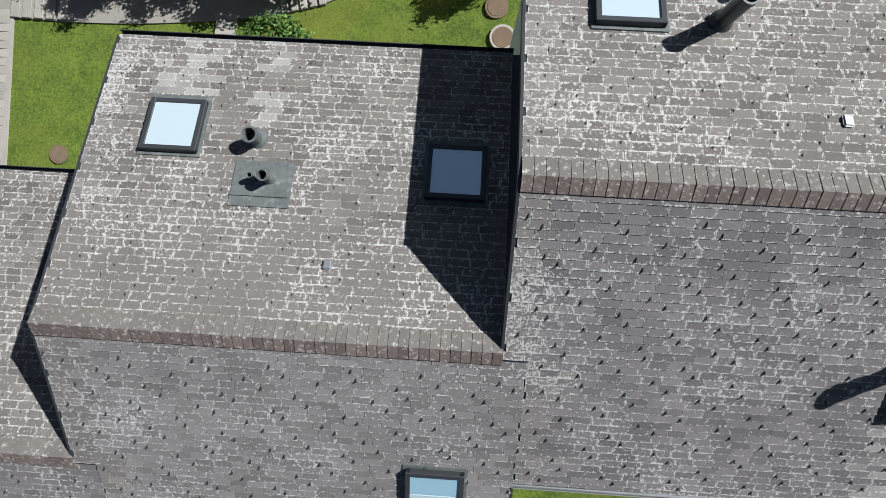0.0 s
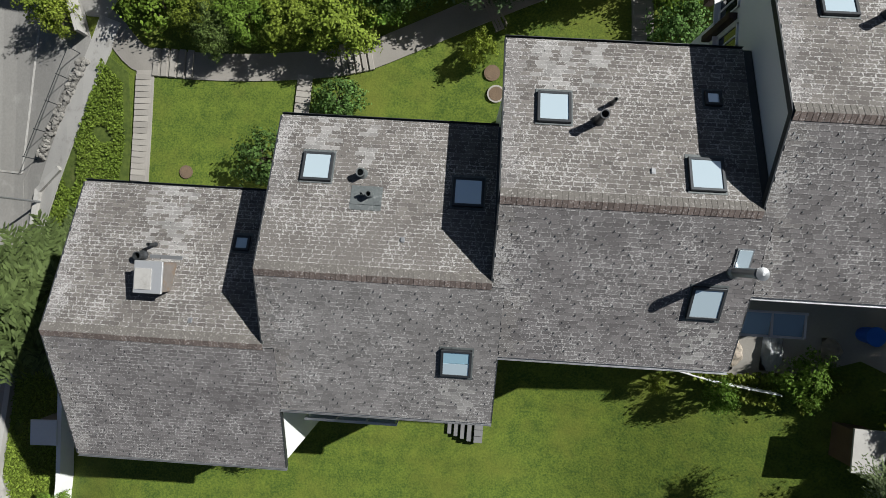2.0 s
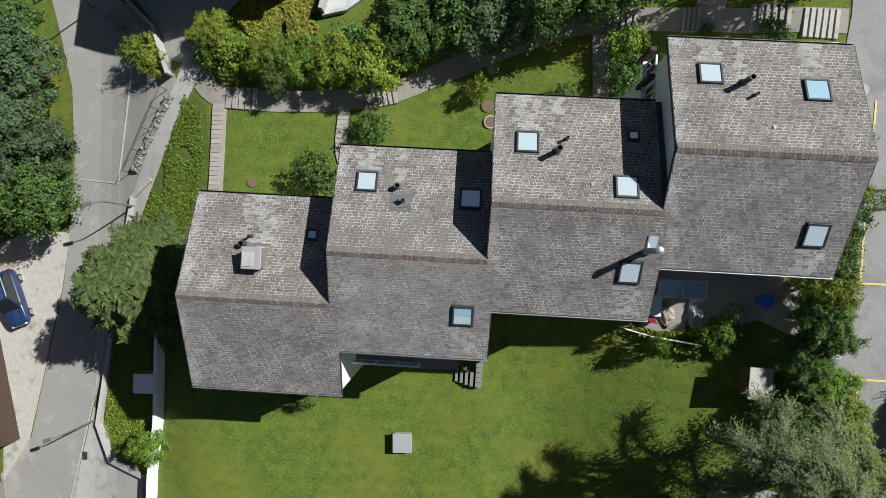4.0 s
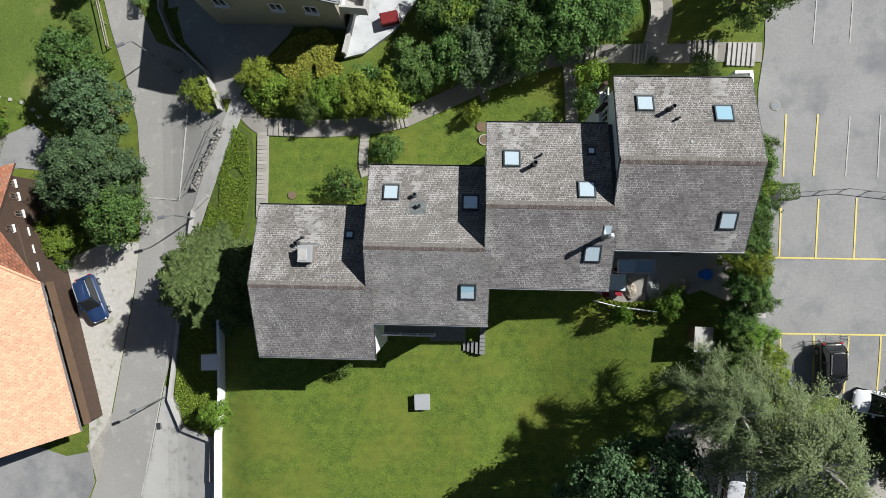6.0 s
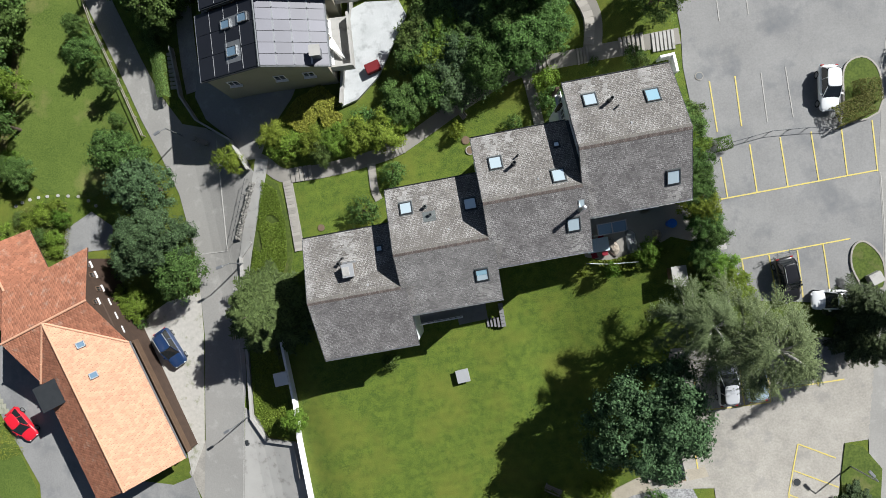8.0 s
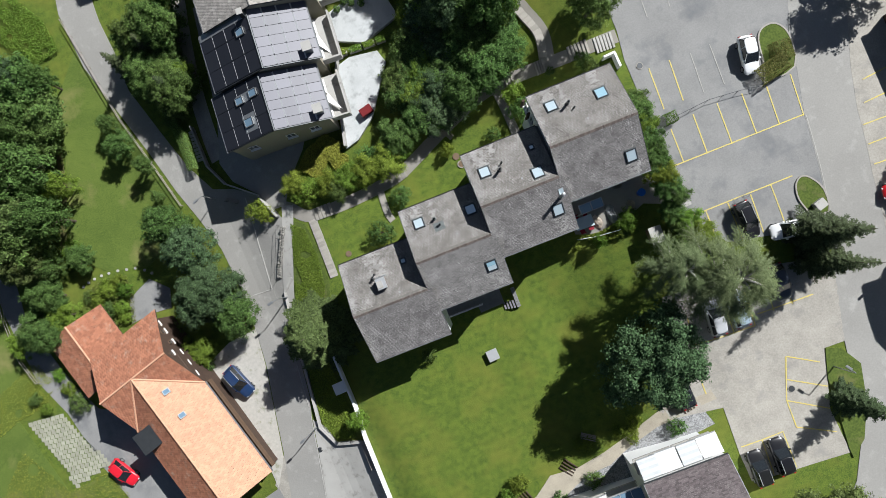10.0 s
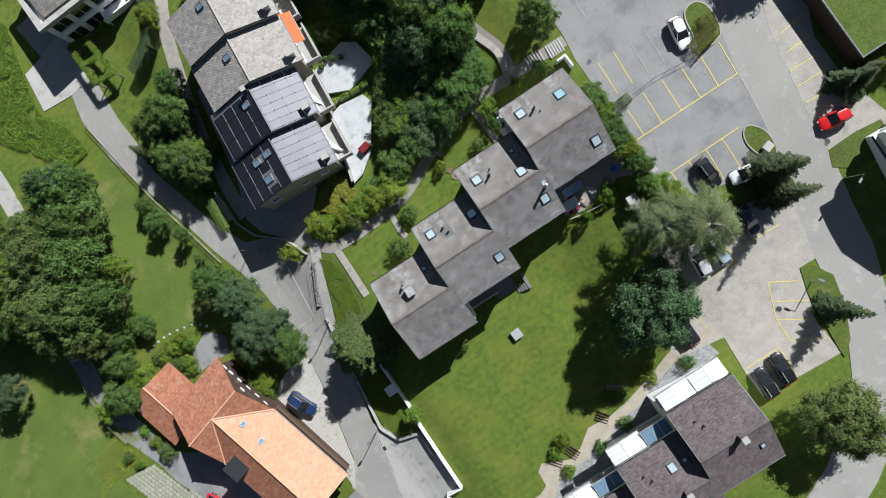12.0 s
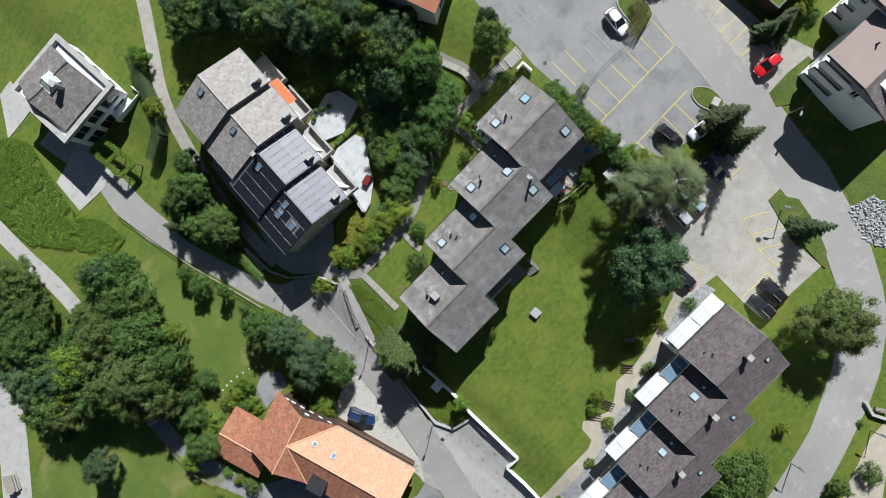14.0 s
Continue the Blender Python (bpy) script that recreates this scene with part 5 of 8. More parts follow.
def birch(name, seed, r, h, twigs, label):
    """A leaning fan of pale limbs, each hung with feathery strands that point outwards and down."""
    rng = random.Random(seed)
    tree = thing(name, Matrix(), label, "tree")
    wood, bm = bmesh.new(), bmesh.new()
    tr = 0.02 * h
    spine = [Vector((0, 0, -0.4)), Vector((0.1, 0.0, h * 0.3)), Vector((-0.1, 0.15, h * 0.6)), Vector((0.1, 0.0, h * 0.93))]
    limb(wood, spine, tr, tr * 0.2, 8)
    boughs = []
    for i in range(34):
        a = i * 2.39996 + rng.uniform(-.3, .3)
        f = (i + 0.5) / 34
        z = h * (0.22 + 0.62 * f)
        L = r * (1.02 - 0.66 * f) * rng.uniform(0.78, 1.1)
        d = Vector((math.cos(a), math.sin(a), 0))
        pts = [Vector((0, 0, z)), Vector((0, 0, z)) + d * L * 0.4 + Vector((0, 0, h * 0.085)), Vector((0, 0, z)) + d * L * 0.75 + Vector((0, 0, h * 0.11)), Vector((0, 0, z)) + d * L * 0.98 + Vector((0, 0, h * 0.085))]
        limb(wood, pts, tr * 0.42, tr * 0.12, 6)
        boughs.append((pts, d, L))
    for i in range(twigs):
        pts, d, L = boughs[rng.randrange(len(boughs))]
        k = rng.random() ** 0.75 * 2.999
        j = int(k)
        at = pts[j].lerp(pts[j + 1], k - j)
        turn = rng.gauss(0, 0.75)
        w = Matrix.Rotation(turn, 3, "Z") @ d
        strand(bm, at + Vector((0, 0, rng.uniform(0, 0.25))), Vector((w.x, w.y, rng.uniform(-0.1, 0.55))).normalized(), rng.uniform(0.6, 1.4) * r / 4, rng.uniform(0.4, 1.2), 0.095, rng, 0.075)
    part("trunk", wood, BIRCHBARK, tree)
    part("crown", bm, LEAF_BIRCH, tree)
    return tree


def spruce(name, seed, r, h, mat, label, levels=19, most=9, full=0.9, spray=1.0):
    """Whorls of separate drooping boughs round one straight trunk, each a flat fan of needle sprays."""
    rng = random.Random(seed)
    tree = thing(name, Matrix(), label, "tree")
    bm = bmesh.new()
    limb(bm, [Vector((0, 0, -0.4)), Vector((0, 0, h * 0.5)), Vector((0, 0, h))], 0.02 * h, 0.02, 8)
    part("trunk", bm, BARK, tree)
    bm = bmesh.new()
    for k in range(levels):
        z = h * (0.07 + 0.91 * k / levels)
        rr = r * (1 - k / levels) ** full + 0.15
        m = max(4, round(most * (1 - 0.45 * k / levels)))
        for i in range(m):
            a = (i + 0.5 * (k % 2) + rng.uniform(-0.25, 0.25)) / m * math.tau
            L = rr * rng.uniform(0.72, 1.12)
            d = Vector((math.cos(a), math.sin(a), 0))
            side = Vector((-d.y, d.x, 0))
            tilt = rng.uniform(0.12, 0.34)
            steps = max(3, int(L / 0.16))
            for s in range(steps):
                f = (s + 0.6) / steps
                p = d * (L * f) + Vector((0, 0, z - tilt * L * f + 0.16 * L * f * f * f))
                reach = (0.34 * L * (1.05 - f) ** 0.7 * min(1, f * 4) + 0.14)
                for sg in (-1, 1):
                    w = (d * 0.8 + side * sg).normalized()
                    for q in range(max(1, int(reach / 0.15))):
                        c = p + w * (q * 0.15 + 0.07) + Vector((rng.gauss(0, 0.02), rng.gauss(0, 0.02), -0.10 * (q * 0.15) + rng.gauss(0, 0.025)))
                        l, wd = 0.17 * spray * rng.uniform(.8, 1.3), 0.068 * spray
                        n = Vector((rng.uniform(-.35, .35), rng.uniform(-.35, .35), 1)) + d * 0.25
                        b = w.cross(n).normalized()
                        v = [bm.verts.new(x) for x in (c - w * l * 0.8, c + b * wd, c + w * l, c - b * wd)]
                        bm.faces.new(v)
    part("needles", bm, mat, tree)
    return tree


LEAF_OLIVE_TREE = leafy("olive_tree_leaf", (0.128, 0.176, 0.056), (0.076, 0.112, 0.032), 0.55, 0.10)
NEEDLE_PALE = leafy("fir_needle", (0.115, 0.148, 0.052), (0.070, 0.098, 0.032), 0.4, 0.1)
TREES = {
    "B": [broad_tree("tree", 1, 3.0, 8.0, 13000, 0.22, LEAF, BARK, "leafy green deciduous tree", 0.08, 46), broad_tree("tree", 2, 3.0, 7.5, 13000, 0.21, LEAF, BARK, "leafy green deciduous tree", 0.06, 62), broad_tree("tree", 3, 3.0, 8.5, 12000, 0.23, LEAF, BARK, "leafy green deciduous tree", 0.1, 36)],
    "D": [broad_tree("tree", 4, 3.0, 9.0, 14000, 0.20, LEAF_DARK, BARK, "dense dark green deciduous tree", 0.08, 70)],
    "L": [broad_tree("tree", 5, 2.0, 5.0, 8500, 0.155, LEAF_LIGHT, BARK, "light green bushy tree", 0.05, 36)],
    "W": [birch("birch_tree", 6, 4.0, 13.0, 4000, "tall birch with pale limbs and hanging grey-green leaves")],
    "S": [broad_tree("shrub", 7, 1.0, 1.5, 2400, 0.11, LEAF, BARK, "rounded green garden shrub", 0.02, 26), broad_tree("shrub", 8, 1.0, 1.4, 2400, 0.11, LEAF_LIGHT, BARK, "light green garden shrub", 0.02, 26)],
    "M": [broad_tree("maple_tree", 10, 5.8, 12.5, 46000, 0.25, LEAF_DARK, BARK, "broad dark green maple with a dense crown", 0.10, 120)],
    "G": [broad_tree("tree", 11, 4.8, 9.5, 32000, 0.23, LEAF, BARK, "broad green deciduous tree with a full crown", 0.07, 100)],
    "O": [broad_tree("tree", 13, 4.8, 10.0, 38000, 0.21, LEAF_OLIVE_TREE, BARK, "tall olive green deciduous tree with a feathery crown", 0.07, 76)],
    "C": [spruce("spruce_tree", 9, 2.8, 12.0, NEEDLE, "dark green spruce with drooping boughs")],
    "F": [spruce("fir_tree", 12, 4.0, 8.6, NEEDLE_PALE, "pale green fir with broad layered boughs", 16, 15, 0.62, 1.12)],
}
SIZE = {"B": (3.0, 8.0), "D": (3.0, 9.0), "L": (2.0, 5.0), "W": (4.0, 13.0), "S": (1.0, 1.5), "C": (2.8, 12.0), "M": (5.8, 12.5), "G": (4.8, 9.5), "O": (4.8, 10.0), "F": (4.0, 8.6)}
USED = set()


def plant(rows, group, seed):
    rng = random.Random(seed)
    for kind, x, y, r, h in rows:
        if h <= 2.5 and kind in "BL":
            src, kind = TREES["S"][1 if kind == "L" else 0], "S"
        else:
            src = rng.choice(TREES[kind])
        r0, h0 = SIZE[kind]
        k = 1.0 if kind in "BDLWMGO" else 0.95
        m = Matrix.Translation((x, y, land(x, y))) @ Matrix.Rotation(rng.uniform(0, math.tau), 4, "Z") @ Matrix.Diagonal((k * r / r0, k * r / r0, h / h0, 1))
        if src.name in USED:
            ob = copy_thing(src, m @ Matrix.Diagonal((*(1 / q for q in src.scale), 1)))
        else:
            ob = src
            ob.matrix_basis = m
            USED.add(src.name)
        tagged(ob, group=group)



def grove(outline, spacing, kinds, tall, group, seed):
    """Trees standing close together within an outline."""
    rng = random.Random(seed)
    x0, x1 = min(p[0] for p in outline), max(p[0] for p in outline)
    y0, y1 = min(p[1] for p in outline), max(p[1] for p in outline)
    rows = []
    y, k = y0, 0
    while y < y1:
        x = x0 + (spacing / 2 if k % 2 else 0)
        while x < x1:
            p = (x + rng.uniform(-.35, .35) * spacing, y + rng.uniform(-.35, .35) * spacing)
            if inside(p, outline):
                rows.append((rng.choice(kinds), p[0], p[1], spacing * rng.uniform(0.66, 0.98), tall * rng.uniform(0.7, 1.15)))
            x += spacing
        y += spacing * 0.87
        k += 1
    plant(rows, group, seed + 1)


def hedge(pts, wide, tall, label, mat, seed):
    """A clipped hedge: stems inside, leaves over a rounded box."""
    rng = random.Random(seed)
    ob = thing("hedge", Matrix(), label, "hedge")
    bm, stems = bmesh.new(), bmesh.new()
    for a, b in zip(pts, pts[1:]):
        a, b = Vector(a), Vector(b)
        L = (b - a).length
        d = (b - a).normalized()
        s = Vector((-d.y, d.x))
        for i in range(max(2, int(L / 0.5))):
            p = a + d * (i * 0.5)
            z = land(*p)
            tube(stems, (p.x, p.y, z - 0.1), (p.x + rng.uniform(-.1, .1), p.y, z + tall * 0.8), 0.025, 0.012, 5)
        for _ in range(int(L * (wide + 2 * tall) * 150)):
            u, v, w = rng.random() * L, rng.uniform(-1, 1), rng.random()
            if rng.random() < 0.5:
                w = 1 - 0.1 * rng.random()
            else:
                v = math.copysign(1 - 0.12 * rng.random(), v)
            p = a + d * u + s * v * wide / 2 * (1 - 0.12 * w)
            n = Vector((s.x * v, s.y * v, w * 1.2)) + Vector((rng.uniform(-.7, .7), rng.uniform(-.7, .7), rng.uniform(-.2, .7)))
            leaf(bm, Vector((p.x, p.y, land(p.x, p.y) + tall * w + rng.uniform(-.06, .06))), n, 0.13, rng)
    part("stems", stems, BARK, ob)
    part("foliage", bm, mat, ob)
    return ob


def ground_cover(outline, count, size, tall, mats, label, seed, name="ground_cover"):
    """Low leafy plants scattered over a bed."""
    rng = random.Random(seed)
    x0, x1 = min(p[0] for p in outline), max(p[0] for p in outline)
    y0, y1 = min(p[1] for p in outline), max(p[1] for p in outline)
    bm = bmesh.new()
    n = 0
    while n < count:
        p = (rng.uniform(x0, x1), rng.uniform(y0, y1))
        if not inside(p, outline):
            continue
        if noise.noise(Vector((p[0] * 0.7 + 9, p[1] * 0.7, seed))) < -0.36:
            n += 0.5
            continue
        hgt = tall * (0.35 + 0.65 * (0.5 + 0.5 * noise.noise(Vector((p[0] * 0.9, p[1] * 0.9, seed)))))
        c = Vector((p[0], p[1], land(*p) + hgt * rng.uniform(0.3, 1.0)))
        leaf(bm, c, Vector((rng.uniform(-.9, .9), rng.uniform(-.9, .9), 1)), size * rng.uniform(0.6, 1.4), rng)
        n += 1
    ob = mesh_ob(name, bm, mats)
    return tagged(ob, label, "plants", kind="stuff")


grove([(-4.5, 11.4), (1.5, 13.2), (7.0, 14.2), (10.6, 15.6), (11.2, 20), (9.6, 28), (7.5, 34), (3, 37), (1.6, 30.5), (2.8, 26), (2.2, 22), (0.0, 18.5), (-3.0, 14.6)], 3.5, "BBDBLB", 4.7, "trees of the northern grove", 401)
grove([(-17.8, 13.4), (-15.2, 12.0), (-9.4, 11.2), (-5.0, 12.6), (-4.0, 11.0), (-10.5, 9.7), (-15, 10.3), (-18.2, 12.2)], 2.1, "LBLB", 3.0, "bushes below the terrace", 402)
grove([(-43.1, 38.4), (-39.5, 35.6), (-43.0, 28.3), (-44.5, 23.2), (-47.6, 17.2), (-49.7, 17.1), (-56.7, 22.7), (-61.6, 29.1), (-62, 33.3), (-55.2, 34.1), (-50.5, 33.4), (-46.7, 33.6)], 3.9, "BODBOB", 8.5, "trees of the western grove", 403)
grove([(-53.4, 50), (-53.4, 44), (-54.3, 38), (-54.6, 35), (-59.2, 36.6), (-64.4, 35.9), (-62, 44.7)], 3.9, "BBDB", 7.5, "trees of the western grove", 404)
grove([(-24.5, 36.5), (-21.8, 36), (-23.4, 30), (-24.6, 27), (-26.6, 27.5), (-28.0, 32), (-27.8, 36)], 3.0, "BBLB", 6.0, "trees behind the villas", 405)
grove([(2, 52), (16, 44), (14, 34), (4, 38), (-4, 44), (-6, 52)], 3.9, "DBBD", 8.5, "trees of the northern grove", 413)
hedge([(30.3, 1.9), (33.3, 2.5), (33.5, 4.4)], 1.9, 1.2, "clipped olive-green hedge on an island", LEAF_OLIVE, 421)
hedge([(20.7, 1.9), (22.0, 1.9)], 1.2, 1.0, "small clipped box hedge beside parking bays", LEAF, 422)
hedge([(-27.4, 27.0), (-27.2, 23.4), (-27.4, 19.6)], 1.2, 1.3, "clipped hedge along the lane", LEAF, 423)
hedge([(-15.2, 54.7), (-16.8, 51.5), (-18.1, 48.6), (-19.7, 45.9), (-21.4, 44.3), (-25.2, 43.4)], 1.7, 2.2, "tall clipped hedge beside a gravel path", LEAF_DARK, 424)
ground_cover([(-18.9, 8.9), (-17.6, 7.6), (-17.4, 4.5), (-18.0, 1.0), (-19.6, -2.0), (-22.2, -1.8), (-22.6, -0.5), (-20.9, 3.6), (-19.6, 6.8)], 12000, 0.12, 0.34, [LEAF_LIGHT], "dense light green ground cover on a bank", 431)
ground_cover([(-24.2, -7), (-21.2, -7), (-21.2, -12.6), (-21.8, -16), (-24.2, -15.6), (-25.2, -13.4), (-24.8, -10.5)], 9000, 0.12, 0.4, [LEAF_LIGHT], "dense light green ground cover behind a low wall", 432)
ground_cover([(-40.3, 67.1), (-36.4, 61.7), (-38.4, 54.4), (-39.9, 48.3), (-37.6, 44.2), (-37.2, 40.0), (-40.5, 39.6), (-48.7, 51.0), (-48.7, 57.6), (-49.3, 60.0)], 36000, 0.16, 0.8, [LEAF_LIGHT], "tangled green plants on a rough slope", 433)
ground_cover([(-15.6, 14.0), (-13.6, 15.6), (-11.2, 16.2), (-9.2, 13.8), (-10.2, 12.0), (-14.0, 12.2)], 9000, 0.20, 0.7, [LEAF_YELLOW], "yellowish tall grass below the villas", 434)
plant([("L", -43.6, 11.4, 1.2, 1.8), ("S", -42.0, 11.8, 1.0, 1.4), ("L", -45.3, 10.8, 1.1, 1.6), ("S", -44.6, 9.2, 1.0, 1.3), ("L", -42.9, 8.8, 1.0, 1.5), ("S", -46.4, 11.6, 0.8, 1.0), ("L", -41.4, 10.4, 1.0, 2.2), ("S", -43.0, 7.4, 0.9, 1.2), ("S", -45.9, 9.2, 0.9, 1.1), ("L", -45.7, 17.4, 1.5, 2.0), ("S", -45.0, 16.2, 0.8, 1.0)], "shrubs of the flower bed", 116)
plant([("S", -37.5, 3.4, 0.9, 1.4), ("S", -36.9, 1.6, 0.9, 1.3), ("B", -35.9, -1.9, 1.0, 1.8), ("S", -53.9, 4.4, 0.9, 1.3), ("S", -53.3, 2.4, 1.0, 1.5), ("B", -52.5, 0.2, 1.3, 2.2), ("S", -58.0, 2.8, 0.8, 1.3), ("S", -57.2, 1.2, 0.8, 1.3)], "shrubs round the farmhouse", 117)
ground_cover([(9.3, -5.3), (10.6, -6.6), (14, -7), (15.5, -5.8), (13, -5.4), (11, -5.6)], 2200, 0.16, 0.9, [LEAF_LIGHT], "light green garden plants round a patio", 436)
ground_cover([(-62.5, 5.2), (-56.5, 7.3), (-54.9, 3.5), (-57.5, 1.5), (-61.4, 1.3), (-65.5, 0)], 3500, 0.13, 0.4, [LEAF_YELLOW], "tufts of tall meadow grass", 437)
ground_cover([(-62.5, -2.4), (-58.6, -9.2), (-52.8, -8.8), (-51.5, -12.6), (-60.5, -14), (-70, -9)], 6500, 0.13, 0.4, [LEAF_YELLOW], "tufts of tall meadow grass", 438)
ground_cover([(-47.4, 12.4), (-44.2, 12.8), (-40.2, 12.0), (-41.4, 9.0), (-42.2, 6.4), (-44.8, 7.0), (-47.6, 10.4)], 2600, 0.14, 0.5, [LEAF_OLIVE], "flower bed of mixed garden plants", 439)
plant([("B", -54.6, 47.9, 2.3, 8.0), ("B", -55.9, 41.3, 3.0, 9.0), ("B", -49.2, 36.0, 2.0, 6.0), ("B", -57.1, 38.3, 3.1, 10.0), ("D", -41.5, 36.8, 2.3, 10.0), ("B", -39.0, 35.8, 1.6, 8.0), ("B", -43.6, 31.5, 2.3, 10.0), ("O", -48.1, 30.0, 3.8, 12.0), ("B", -44.6, 26.2, 3.4, 12.0), ("L", -54.3, 31.1, 3.1, 11.0), ("O", -48.1, 21.8, 4.2, 13.0)], "trees of the western grove", 101)
plant([("B", -53.6, 24.9, 3.1, 11.0), ("L", -60.3, 28.5, 2.4, 9.0), ("B", -44.4, 20.8, 2.3, 10.0), ("B", -58.9, 34.1, 2.7, 10.0), ("D", -65.9, 19.4, 2.6, 7.0), ("L", -42.4, 24.2, 1.6, 6.0), ("B", -47.8, 16.1, 1.4, 5.0), ("B", -49.4, 13.1, 1.8, 6.0), ("B", -51.7, 9.4, 2.4, 6.0), ("B", -65.9, 26.4, 1.4, 5.0), ("B", -53.7, 45.7, 2.3, 8.0)], "trees of the western grove", 102)
plant([("D", -30.4, 10.9, 3.0, 7.5), ("M", -30.4, 5.4, 3.7, 8.0), ("B", -28.5, 2.1, 2.4, 6.0), ("B", -32.2, 14.5, 2.4, 6.5), ("B", -29.1, 4.8, 2.0, 5.0), ("L", -35.4, 0.1, 1.9, 3.2), ("B", -44.5, 16.0, 1.6, 3.5), ("B", -49.9, 13.0, 2.0, 5.0), ("B", -52.6, 9.9, 2.2, 5.5), ("L", -49.2, 10.5, 1.8, 4.0), ("L", -55.6, 9.5, 1.6, 4.0), ("B", -32.6, 18.5, 0.7, 3.0), ("B", -34.6, 28.7, 1.2, 4.0), ("B", -34.3, 25.8, 1.6, 4.0), ("B", -32.4, 22.4, 1.0, 4.0)], "trees along the lane", 103)
plant([("B", -26.2, 35.4, 2.2, 6.5), ("B", -23.0, 34.5, 2.3, 7.0), ("B", -25.1, 29.9, 2.0, 6.0), ("B", -21.1, 37.2, 1.9, 6.0), ("B", -25.6, 26.6, 1.6, 4.0), ("L", -18.6, 46.7, 1.5, 4.0), ("S", -27.6, 26.0, 0.9, 1.4), ("L", -14.4, 52.9, 1.5, 4.0)], "trees behind the villas", 104)
plant([("B", 6.3, 31.5, 2.2, 9.0), ("L", 7.6, 27.6, 2.0, 9.0), ("L", 3.4, 26.3, 1.8, 4.0), ("B", 7.7, 23.6, 2.3, 10.0), ("B", 9.7, 19.4, 2.6, 10.0), ("D", 5.6, 20.8, 2.5, 10.0), ("B", 7.3, 17.4, 2.5, 5.8), ("B", 9.7, 14.7, 2.0, 5.2), ("B", 7.2, 14.3, 2.5, 5.8), ("D", 3.9, 18.3, 2.1, 5.8), ("B", 0.4, 19.0, 2.0, 4.0), ("L", 1.6, 17.6, 2.0, 4.6)], "trees of the northern grove", 105)
plant([("D", 2.2, 15.0, 2.2, 5.2), ("B", 3.9, 13.5, 2.2, 5.2), ("B", -0.9, 15.5, 2.2, 4.6), ("B", -0.5, 12.8, 2.2, 4.6), ("B", -3.8, 12.1, 2.0, 4.1), ("L", -6.0, 10.2, 1.9, 3.5), ("L", -12.6, 10.8, 1.5, 2.8), ("L", -16.4, 12.4, 1.4, 2.6), ("L", -10.8, 10.6, 1.5, 3.0), ("L", -21.9, 11.9, 1.3, 2.2), ("L", -20.9, 10.9, 1.0, 1.8), ("D", 8.8, 31.6, 2.1, 9.0), ("B", 6.0, 34.6, 1.8, 8.0), ("L", 10.6, 29.1, 1.8, 9.0)], "trees of the northern grove", 106)
plant([("L", -3.9, 30.8, 1.1, 2.6), ("B", -1.4, 31.0, 1.4, 2.8), ("L", 1.5, 30.6, 1.4, 2.8), ("D", 4.0, 36.7, 1.8, 9.0), ("B", 18.1, 14.5, 2.1, 7.0), ("D", 19.7, 16.7, 1.4, 6.0), ("L", 9.0, 11.0, 1.3, 2.0), ("B", 8.9, 9.3, 1.3, 2.0), ("B", 16.1, 10.8, 0.9, 2.0), ("B", 16.5, 9.7, 0.9, 2.0), ("B", 13.1, 11.4, 0.5, 1.0)], "garden trees", 107)
plant([("B", 18.0, 3.5, 1.7, 4.8), ("B", 17.6, 0.8, 1.6, 5.0), ("B", 17.8, -1.5, 1.6, 4.6), ("B", 18.0, -4.0, 1.5, 4.0), ("L", 13.9, -5.5, 1.2, 1.9), ("L", 10.7, -6.4, 0.75, 2.4), ("L", 8.4, -6.2, 0.45, 1.6), ("B", 17.6, -6.5, 1.3, 3.0), ("B", 18.0, -8.4, 1.3, 2.8), ("L", 0.3, 8.8, 0.8, 2.0), ("B", 5.5, 8.2, 0.8, 1.5), ("B", -9.6, 3.6, 1.5, 2.5), ("B", -6.2, 6.4, 1.2, 2.0)], "garden shrubs", 108)
plant([("W", 18.0, -13.4, 4.4, 12.5), ("W", 14.9, -11.3, 3.2, 10.5), ("M", 9.9, -18.4, 4.9, 12.0), ("C", 28.8, -13.7, 2.7, 10.8), ("C", 28.4, -16.5, 2.0, 11.0), ("C", 26.3, -30.3, 1.9, 9.5), ("O", 19.6, -40.0, 4.4, 9.0), ("B", -2.2, -45.8, 3.5, 7.0), ("L", 6.2, -46.2, 0.8, 2.0), ("F", -20.1, -3.5, 4.5, 9.1), ("L", -20.3, -14.0, 1.1, 3.0), ("B", -10.2, -10.5, 0.8, 2.0)], "large trees round the lots", 109)
plant([("C", 40.9, -10.2, 1.7, 4.4), ("C", 42.6, -11.0, 1.6, 4.6), ("C", 43.9, -10.9, 1.3, 4.0), ("D", 41.2, -12.2, 1.1, 2.4), ("L", 47.1, -11.3, 1.3, 3.0), ("L", 48.4, -11.0, 1.2, 2.6), ("L", 45.6, -11.6, 1.0, 2.6), ("S", 46.6, -13.2, 0.9, 1.2), ("D", 43.6, 7.2, 3.4, 9.0), ("B", 5.3, -56.0, 1.1, 3.0), ("B", 9.2, -57.7, 1.5, 2.0)], "shrubs along the path", 110)
plant([("B", 18.3, 4.6, 1.3, 4.2), ("L", 18.1, 2.2, 1.5, 4.6), ("B", 17.9, -0.3, 1.5, 4.8), ("L", 18.0, -2.8, 1.4, 4.4), ("B", 18.4, -5.2, 1.2, 3.4), ("L", 18.7, -7.8, 1.3, 2.8), ("L", 19.4, -9.6, 1.5, 3.0), ("B", 17.2, -9.8, 1.2, 2.6)], "hedge trees between house and lot", 111)
